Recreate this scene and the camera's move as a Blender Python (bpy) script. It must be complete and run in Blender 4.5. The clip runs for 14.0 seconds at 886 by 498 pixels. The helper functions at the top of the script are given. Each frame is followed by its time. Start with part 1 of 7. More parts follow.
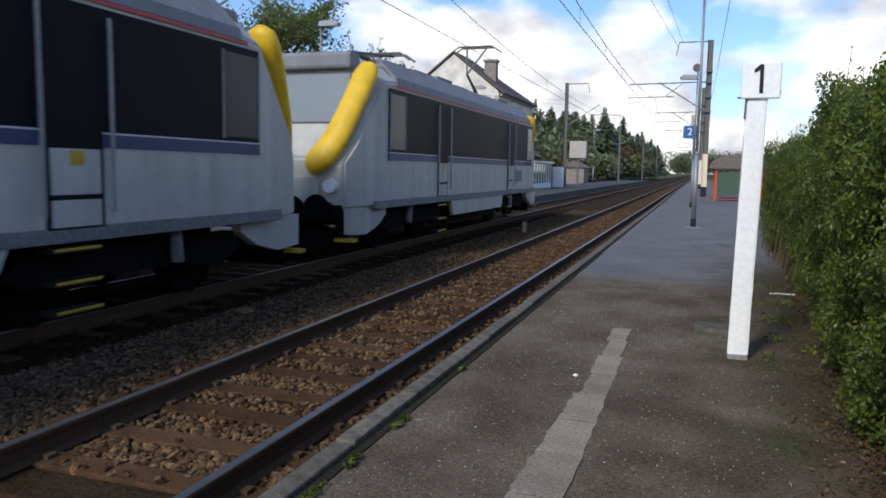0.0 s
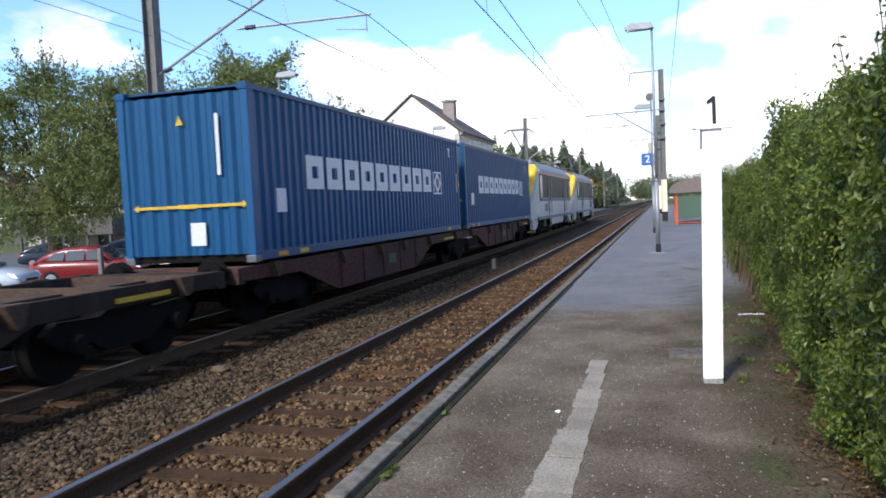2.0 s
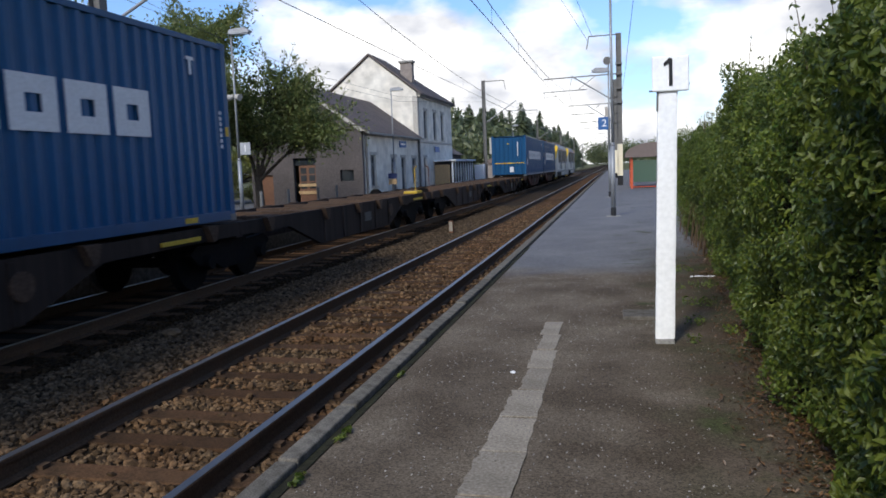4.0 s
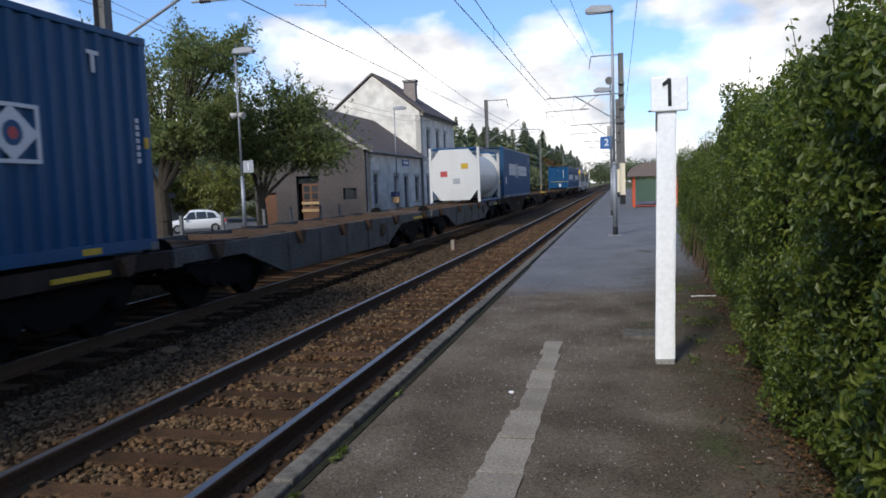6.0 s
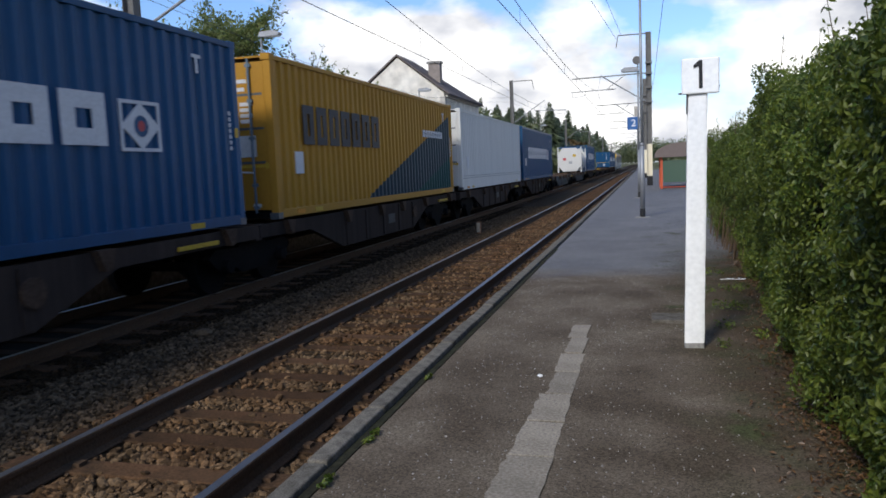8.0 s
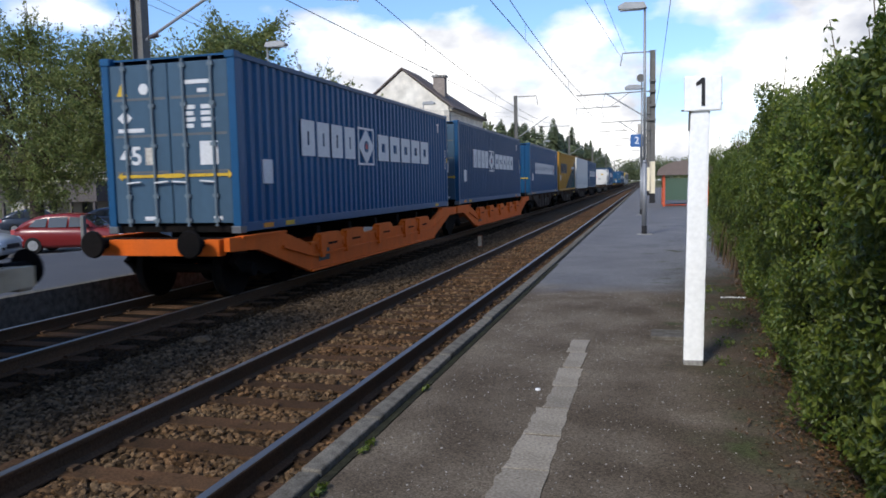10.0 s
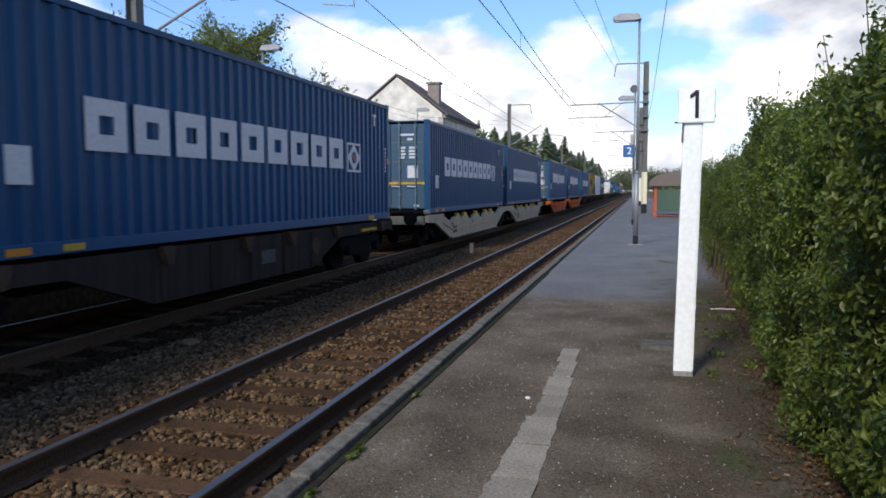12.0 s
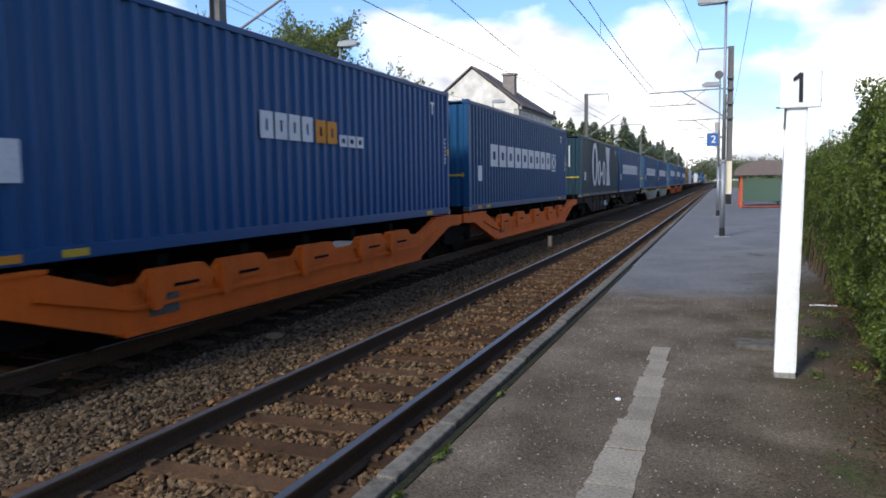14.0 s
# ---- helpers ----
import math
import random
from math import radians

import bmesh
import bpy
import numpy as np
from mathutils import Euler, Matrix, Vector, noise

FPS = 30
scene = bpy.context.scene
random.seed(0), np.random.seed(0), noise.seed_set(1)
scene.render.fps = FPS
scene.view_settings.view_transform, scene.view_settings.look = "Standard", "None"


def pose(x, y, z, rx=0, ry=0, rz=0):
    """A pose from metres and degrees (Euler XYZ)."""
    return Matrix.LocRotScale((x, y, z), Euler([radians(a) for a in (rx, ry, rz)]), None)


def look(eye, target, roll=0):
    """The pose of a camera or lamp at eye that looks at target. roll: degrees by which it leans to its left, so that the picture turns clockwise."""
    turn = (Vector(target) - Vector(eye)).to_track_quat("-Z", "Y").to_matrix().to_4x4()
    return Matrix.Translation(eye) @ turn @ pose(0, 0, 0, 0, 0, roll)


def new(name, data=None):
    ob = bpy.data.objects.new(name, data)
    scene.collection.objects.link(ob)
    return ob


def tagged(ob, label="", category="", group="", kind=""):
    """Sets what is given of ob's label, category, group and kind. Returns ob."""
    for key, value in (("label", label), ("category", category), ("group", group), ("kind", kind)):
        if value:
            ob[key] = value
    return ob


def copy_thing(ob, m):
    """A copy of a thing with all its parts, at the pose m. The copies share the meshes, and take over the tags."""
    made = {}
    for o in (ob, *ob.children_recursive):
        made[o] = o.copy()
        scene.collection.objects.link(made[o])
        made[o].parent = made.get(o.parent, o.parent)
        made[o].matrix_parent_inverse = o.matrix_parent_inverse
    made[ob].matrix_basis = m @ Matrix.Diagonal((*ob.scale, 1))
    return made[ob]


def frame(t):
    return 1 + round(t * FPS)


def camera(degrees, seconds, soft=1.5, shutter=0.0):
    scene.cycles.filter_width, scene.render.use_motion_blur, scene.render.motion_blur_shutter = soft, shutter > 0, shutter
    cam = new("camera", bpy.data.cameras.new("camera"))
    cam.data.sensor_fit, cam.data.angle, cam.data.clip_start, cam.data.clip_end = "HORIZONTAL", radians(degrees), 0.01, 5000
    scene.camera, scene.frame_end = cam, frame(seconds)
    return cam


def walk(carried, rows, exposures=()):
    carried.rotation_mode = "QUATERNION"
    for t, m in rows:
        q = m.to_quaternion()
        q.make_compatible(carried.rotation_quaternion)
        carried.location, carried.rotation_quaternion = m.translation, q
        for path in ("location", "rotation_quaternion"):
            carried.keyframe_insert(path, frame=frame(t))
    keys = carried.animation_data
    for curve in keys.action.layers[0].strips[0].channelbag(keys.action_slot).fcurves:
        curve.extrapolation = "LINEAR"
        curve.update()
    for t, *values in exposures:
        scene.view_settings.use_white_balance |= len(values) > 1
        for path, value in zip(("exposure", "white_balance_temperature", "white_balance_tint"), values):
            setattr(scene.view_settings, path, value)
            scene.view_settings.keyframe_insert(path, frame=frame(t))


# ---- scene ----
cam = camera(61.5, 14.0, soft=1.7, shutter=0.08)
# the film camera's own slow changes of brightness
EXPOSURES = [(0.0, -0.15), (0.5, -0.10), (1.0, 0.1), (1.5, 0.45), (2.0, 0.62), (2.5, 0.5), (3.0, 0.44), (3.5, 0.1), (4.0, -0.05), (6.5, -0.12), (7.5, -0.18),
             (8.5, -0.05), (11.0, 0.04), (12.5, 0.0), (13.0, 0.02), (13.5, 0.0), (14.0, 0.17)]
PATH = [
    (0, (3.303, -3.343, 1.77), (2.661, -1.461, 1.557), 0.9),
    (0.5, (3.29, -3.411, 1.76), (2.637, -1.534, 1.531), -0.5),
    (1, (3.273, -3.382, 1.8), (2.623, -1.506, 1.558), -0.6),
    (1.5, (3.28, -3.387, 1.812), (2.702, -1.482, 1.621), -1.7),
    (2, (3.283, -3.412, 1.827), (2.72, -1.496, 1.717), -2.7),
    (2.5, (3.295, -3.398, 1.823), (2.71, -1.492, 1.661), -2.0),
    (3, (3.292, -3.386, 1.81), (2.702, -1.483, 1.634), -1.6),
    (3.5, (3.28, -3.364, 1.81), (2.762, -1.443, 1.605), -1.8),
    (4, (3.279, -3.345, 1.806), (2.824, -1.409, 1.593), -2.3),
    (4.2, (3.272, -3.34, 1.817), (2.801, -1.405, 1.642), -1.9),
    (6.3, (3.313, -3.328, 1.804), (2.852, -1.388, 1.64), -2.1),
    (6.5, (3.306, -3.332, 1.8), (2.853, -1.393, 1.612), -1.9),
    (7, (3.293, -3.334, 1.822), (2.88, -1.389, 1.606), -1.5),
    (7.5, (3.268, -3.375, 1.782), (2.795, -1.442, 1.578), -2.2),
    (8, (3.286, -3.368, 1.836), (2.759, -1.45, 1.626), -2.4),
    (8.5, (3.277, -3.353, 1.841), (2.753, -1.432, 1.652), -2.0),
    (8.7, (3.291, -3.351, 1.833), (2.793, -1.423, 1.647), -1.8),
    (10.8, (3.297, -3.374, 1.818), (2.75, -1.455, 1.675), -0.8),
    (11, (3.279, -3.361, 1.833), (2.752, -1.436, 1.704), -0.4),
    (11.5, (3.246, -3.371, 1.856), (2.755, -1.436, 1.728), -0.1),
    (12, (3.286, -3.373, 1.821), (2.778, -1.444, 1.664), -0.1),
    (12.5, (3.278, -3.343, 1.822), (2.717, -1.433, 1.625), -0.9),
    (13, (3.228, -3.331, 1.811), (2.625, -1.434, 1.614), -1.5),
    (13.5, (3.168, -3.281, 1.823), (2.478, -1.417, 1.596), -0.5),
    (14, (3.166, -3.238, 1.829), (2.467, -1.372, 1.654), -0.8),
]
walk(cam, [(t, look(eye, ahead, roll)) for t, eye, ahead, roll in PATH], EXPOSURES)

# ---- light ----
SUN_EL, SUN_AZ = 37.0, 198.0      # height, and heading clockwise from +y
CLOUDS = (0.7, 0.2, 0.0)          # shift of the cloud pattern
world = bpy.data.worlds.new("sky")
scene.world = world
world.use_nodes = True


def world_nodes():
    nt = world.node_tree
    n, l = nt.nodes, nt.links
    n.clear()
    out = n.new("ShaderNodeOutputWorld")
    bg = n.new("ShaderNodeBackground")
    bg.inputs["Strength"].default_value = 0.15
    sky = n.new("ShaderNodeTexSky")
    sky.sky_type = "NISHITA"
    sky.sun_disc = False
    sky.sun_elevation, sky.sun_rotation = radians(SUN_EL), radians(SUN_AZ)
    sky.ozone_density = 2.0
    tc = n.new("ShaderNodeTexCoord")
    sep = n.new("ShaderNodeSeparateXYZ")
    l.new(tc.outputs["Generated"], sep.inputs[0])
    mp = n.new("ShaderNodeMapping")
    mp.inputs["Location"].default_value = CLOUDS
    mp.inputs["Scale"].default_value = (1.0, 1.0, 1.9)
    l.new(tc.outputs["Generated"], mp.inputs[0])
    big = n.new("ShaderNodeTexNoise")
    big.inputs["Scale"].default_value, big.inputs["Detail"].default_value, big.inputs["Roughness"].default_value = 3.4, 9.0, 0.5
    l.new(mp.outputs[0], big.inputs["Vector"])
    # denser towards the horizon
    low = n.new("ShaderNodeMapRange")
    low.inputs["From Min"].default_value, low.inputs["From Max"].default_value = 0.02, 0.30
    low.inputs["To Min"].default_value, low.inputs["To Max"].default_value = 0.19, -0.10
    l.new(sep.outputs["Z"], low.inputs["Value"])
    total = n.new("ShaderNodeMath")
    l.new(big.outputs["Fac"], total.inputs[0])
    l.new(low.outputs[0], total.inputs[1])
    # a clearer sky to the west
    west = n.new("ShaderNodeMapRange")
    west.inputs["From Min"].default_value, west.inputs["From Max"].default_value = -0.70, -0.36
    west.inputs["To Min"].default_value, west.inputs["To Max"].default_value = -0.13, 0.0
    l.new(sep.outputs["X"], west.inputs["Value"])
    cover = n.new("ShaderNodeMath")
    l.new(total.outputs[0], cover.inputs[0])
    l.new(west.outputs[0], cover.inputs[1])
    ramp = n.new("ShaderNodeValToRGB")
    ramp.color_ramp.elements[0].position, ramp.color_ramp.elements[1].position = 0.47, 0.56
    l.new(cover.outputs[0], ramp.inputs[0])
    # lit heads and greyer bellies of the clouds
    fine = n.new("ShaderNodeTexNoise")
    fine.inputs["Scale"].default_value, fine.inputs["Detail"].default_value = 6.0, 5.0
    l.new(mp.outputs[0], fine.inputs["Vector"])
    shade = n.new("ShaderNodeValToRGB")
    shade.color_ramp.elements[0].position, shade.color_ramp.elements[1].position = 0.37, 0.57
    shade.color_ramp.elements[0].color, shade.color_ramp.elements[1].color = (4.1, 4.3, 4.9, 1), (9.8, 9.7, 9.6, 1)
    l.new(fine.outputs["Fac"], shade.inputs[0])
    blue = n.new("ShaderNodeVectorMath")
    blue.operation = "MULTIPLY"
    blue.inputs[1].default_value = (0.95, 1.15, 1.45)
    l.new(sky.outputs[0], blue.inputs[0])
    mix = n.new("ShaderNodeMix")
    mix.data_type = "RGBA"
    l.new(ramp.outputs["Color"], mix.inputs["Factor"])
    l.new(blue.outputs[0], mix.inputs["A"])
    l.new(shade.outputs["Color"], mix.inputs["B"])
    l.new(mix.outputs["Result"], bg.inputs["Color"])
    l.new(bg.outputs[0], out.inputs[0])


world_nodes()
sun_data = bpy.data.lights.new("sun", "SUN")
sun_data.energy, sun_data.angle, sun_data.color = 3.2, radians(10.0), (1.0, 0.95, 0.87)
sun = new("sun", sun_data)
_a, _e = radians(SUN_AZ), radians(SUN_EL)
_to = Vector((math.sin(_a) * math.cos(_e), math.cos(_a) * math.cos(_e), math.sin(_e)))
sun.matrix_world = look(_to * 60, (0, 0, 0))


# ---- materials ----
def mat(name, base, rough=0.7, metal=0.0, second=None, scale=3.0, amount=0.5, grain=40.0, bump=0.15, dist=0.004, random_=0.0, spec=None, streak=False):
    m = bpy.data.materials.new(name)
    m.use_nodes = True
    nt = m.node_tree
    n, l = nt.nodes, nt.links
    b = n["Principled BSDF"]
    b.inputs["Roughness"].default_value = rough
    b.inputs["Metallic"].default_value = metal
    b.inputs["Specular IOR Level"].default_value = spec if spec is not None else (0.08 if rough >= 0.8 else 0.22 if rough >= 0.6 else 0.4)
    tc = n.new("ShaderNodeTexCoord")
    big = n.new("ShaderNodeTexNoise")
    big.inputs["Scale"].default_value, big.inputs["Detail"].default_value = scale, 6.0
    if streak:      # rain streaks: the pattern is drawn out downwards
        mp = n.new("ShaderNodeMapping")
        mp.inputs["Scale"].default_value = (3.0, 3.0, 0.16)
        l.new(tc.outputs["Object"], mp.inputs[0])
        l.new(mp.outputs[0], big.inputs["Vector"])
    else:
        l.new(tc.outputs["Object"], big.inputs["Vector"])
    ramp = n.new("ShaderNodeValToRGB")
    ramp.color_ramp.elements[0].position, ramp.color_ramp.elements[1].position = 0.35, 0.7
    second = second or tuple(c * 0.6 for c in base)
    ramp.color_ramp.elements[0].color = (*base, 1)
    ramp.color_ramp.elements[1].color = tuple(a * (1 - amount) + c * amount for a, c in zip(base, second)) + (1,)
    l.new(big.outputs["Fac"], ramp.inputs[0])
    small = n.new("ShaderNodeTexNoise")
    small.inputs["Scale"].default_value, small.inputs["Detail"].default_value = grain, 4.0
    l.new(tc.outputs["Object"], small.inputs["Vector"])
    g = n.new("ShaderNodeMapRange")
    g.inputs["From Min"].default_value, g.inputs["From Max"].default_value = 0.3, 0.7
    fine_ = 0.12 if streak else amount
    g.inputs["To Min"].default_value, g.inputs["To Max"].default_value = 1 - 0.5 * fine_, 1 + 0.35 * fine_
    l.new(small.outputs["Fac"], g.inputs["Value"])
    mul = n.new("ShaderNodeVectorMath")
    mul.operation = "SCALE"
    l.new(ramp.outputs["Color"], mul.inputs[0])
    l.new(g.outputs[0], mul.inputs["Scale"])
    col = mul.outputs[0]
    if random_:
        info = n.new("ShaderNodeObjectInfo") if random_ > 0 else n.new("ShaderNodeNewGeometry")
        r = n.new("ShaderNodeMapRange")
        r.inputs["To Min"].default_value, r.inputs["To Max"].default_value = 1 - abs(random_), 1 + abs(random_)
        l.new(info.outputs["Random" if random_ > 0 else "Random Per Island"], r.inputs["Value"])
        mul2 = n.new("ShaderNodeVectorMath")
        mul2.operation = "SCALE"
        l.new(col, mul2.inputs[0])
        l.new(r.outputs[0], mul2.inputs["Scale"])
        col = mul2.outputs[0]
    l.new(col, b.inputs["Base Color"])
    if bump:
        bp = n.new("ShaderNodeBump")
        bp.inputs["Strength"].default_value, bp.inputs["Distance"].default_value = bump, dist
        l.new(small.outputs["Fac"], bp.inputs["Height"])
        l.new(bp.outputs[0], b.inputs["Normal"])
    return m


def leafy(name, a, b_, trans=0.35):
    m = bpy.data.materials.new(name)
    m.use_nodes = True
    n, l = m.node_tree.nodes, m.node_tree.links
    p = n["Principled BSDF"]
    p.inputs["Roughness"].default_value = 0.45
    geo = n.new("ShaderNodeNewGeometry")
    ramp = n.new("ShaderNodeValToRGB")
    ramp.color_ramp.elements[0].color, ramp.color_ramp.elements[1].color = (*a, 1), (*b_, 1)
    l.new(geo.outputs["Random Per Island"], ramp.inputs[0])
    tc = n.new("ShaderNodeTexCoord")
    no = n.new("ShaderNodeTexNoise")
    no.inputs["Scale"].default_value = 1.3
    l.new(tc.outputs["Object"], no.inputs["Vector"])
    mr = n.new("ShaderNodeMapRange")
    mr.inputs["From Min"].default_value, mr.inputs["From Max"].default_value = 0.3, 0.7
    mr.inputs["To Min"].default_value, mr.inputs["To Max"].default_value = 0.7, 1.3
    l.new(no.outputs["Fac"], mr.inputs["Value"])
    mul = n.new("ShaderNodeVectorMath")
    mul.operation = "SCALE"
    l.new(ramp.outputs["Color"], mul.inputs[0])
    l.new(mr.outputs[0], mul.inputs["Scale"])
    l.new(mul.outputs[0], p.inputs["Base Color"])
    tr = n.new("ShaderNodeBsdfTranslucent")
    l.new(mul.outputs[0], tr.inputs["Color"])
    mx = n.new("ShaderNodeMixShader")
    mx.inputs[0].default_value = trans
    l.new(p.outputs[0], mx.inputs[1])
    l.new(tr.outputs[0], mx.inputs[2])
    l.new(mx.outputs[0], n["Material Output"].inputs["Surface"])
    return m


def glass(name, tint=(0.02, 0.025, 0.03), rough=0.06, spec=0.6):
    m = bpy.data.materials.new(name)
    m.use_nodes = True
    b = m.node_tree.nodes["Principled BSDF"]
    b.inputs["Base Color"].default_value = (*tint, 1)
    b.inputs["Roughness"].default_value = rough
    b.inputs["Specular IOR Level"].default_value = spec
    return m


def platform_surface():
    """Old gravelly asphalt, newer blue-grey asphalt farther on, brown soil and moss towards the hedge."""
    m = bpy.data.materials.new("platform_asphalt")
    m.use_nodes = True
    n, l = m.node_tree.nodes, m.node_tree.links
    p = n["Principled BSDF"]
    p.inputs["Roughness"].default_value = 0.92
    p.inputs["Specular IOR Level"].default_value = 0.08
    tc = n.new("ShaderNodeTexCoord")
    sep = n.new("ShaderNodeSeparateXYZ")
    l.new(tc.outputs["Object"], sep.inputs[0])

    def noise_(scale, detail=6.0):
        t = n.new("ShaderNodeTexNoise")
        t.inputs["Scale"].default_value, t.inputs["Detail"].default_value = scale, detail
        l.new(tc.outputs["Object"], t.inputs["Vector"])
        return t.outputs["Fac"]

    def ramp_(fac, lo, hi, a=(0, 0, 0), b=(1, 1, 1)):
        r = n.new("ShaderNodeValToRGB")
        r.color_ramp.elements[0].position, r.color_ramp.elements[1].position = lo, hi
        r.color_ramp.elements[0].color, r.color_ramp.elements[1].color = (*a, 1), (*b, 1)
        l.new(fac, r.inputs[0])
        return r.outputs["Color"]

    def edge(axis, lo, hi, wobble, scale):
        """0 before lo, 1 after hi along an axis, with a wandering border."""
        w = n.new("ShaderNodeMath")
        w.operation = "MULTIPLY_ADD"
        w.inputs[1].default_value, w.inputs[2].default_value = wobble, -wobble / 2
        l.new(noise_(scale, 8.0), w.inputs[0])
        s = n.new("ShaderNodeMath")
        l.new(sep.outputs[axis], s.inputs[0])
        l.new(w.outputs[0], s.inputs[1])
        r = n.new("ShaderNodeMapRange")
        r.interpolation_type = "SMOOTHSTEP"
        r.inputs["From Min"].default_value, r.inputs["From Max"].default_value = lo, hi
        l.new(s.outputs[0], r.inputs["Value"])
        return r.outputs[0]

    def mixed(fac, a, b):
        x = n.new("ShaderNodeMix")
        x.data_type = "RGBA"
        l.new(fac, x.inputs["Factor"])
        l.new(a, x.inputs["A"])
        l.new(b, x.inputs["B"])
        return x.outputs["Result"]

    old = ramp_(noise_(1.3, 9.0), 0.36, 0.62, (0.078, 0.060, 0.042), (0.142, 0.115, 0.084))
    fresh = ramp_(noise_(0.8), 0.35, 0.7, (0.125, 0.124, 0.128), (0.165, 0.162, 0.162))
    soil = ramp_(noise_(3.0), 0.38, 0.62, (0.062, 0.042, 0.026), (0.042, 0.044, 0.019))
    moss = ramp_(noise_(2.2, 8.0), 0.62, 0.72)
    col = mixed(edge("Y", 7.6, 9.4, 1.6, 1.5), old, fresh)
    near = n.new("ShaderNodeMath")
    near.operation = "SUBTRACT"
    near.inputs[0].default_value = 1.0
    l.new(edge("Y", 9.0, 13.0, 1.6, 1.2), near.inputs[1])
    verge = n.new("ShaderNodeMath")
    verge.operation = "MULTIPLY"
    l.new(edge("X", 3.2, 4.6, 1.6, 1.8), verge.inputs[0])
    l.new(near.outputs[0], verge.inputs[1])
    col = mixed(verge.outputs[0], col, soil)
    wet = n.new("ShaderNodeMath")
    wet.operation = "MULTIPLY"
    l.new(moss, wet.inputs[0])
    l.new(edge("X", 2.9, 3.7, 1.0, 1.1), wet.inputs[1])
    green = n.new("ShaderNodeRGB")
    green.outputs[0].default_value = (0.055, 0.060, 0.026, 1)
    col = mixed(wet.outputs[0], col, green.outputs[0])
    speck = n.new("ShaderNodeTexVoronoi")
    speck.inputs["Scale"].default_value = 95.0
    l.new(tc.outputs["Object"], speck.inputs["Vector"])
    chip = n.new("ShaderNodeMapRange")
    chip.inputs["From Min"].default_value, chip.inputs["From Max"].default_value = 0.0, 1.0
    chip.inputs["To Min"].default_value, chip.inputs["To Max"].default_value = 0.62, 1.5
    sc = n.new("ShaderNodeSeparateColor")
    l.new(speck.outputs["Color"], sc.inputs[0])
    l.new(sc.outputs[0], chip.inputs["Value"])
    mul = n.new("ShaderNodeVectorMath")
    mul.operation = "SCALE"
    l.new(col, mul.inputs[0])
    l.new(chip.outputs[0], mul.inputs["Scale"])
    l.new(mul.outputs[0], p.inputs["Base Color"])
    bp = n.new("ShaderNodeBump")
    bp.inputs["Strength"].default_value, bp.inputs["Distance"].default_value = 0.7, 0.006
    l.new(noise_(70.0), bp.inputs["Height"])
    l.new(bp.outputs[0], p.inputs["Normal"])
    return m


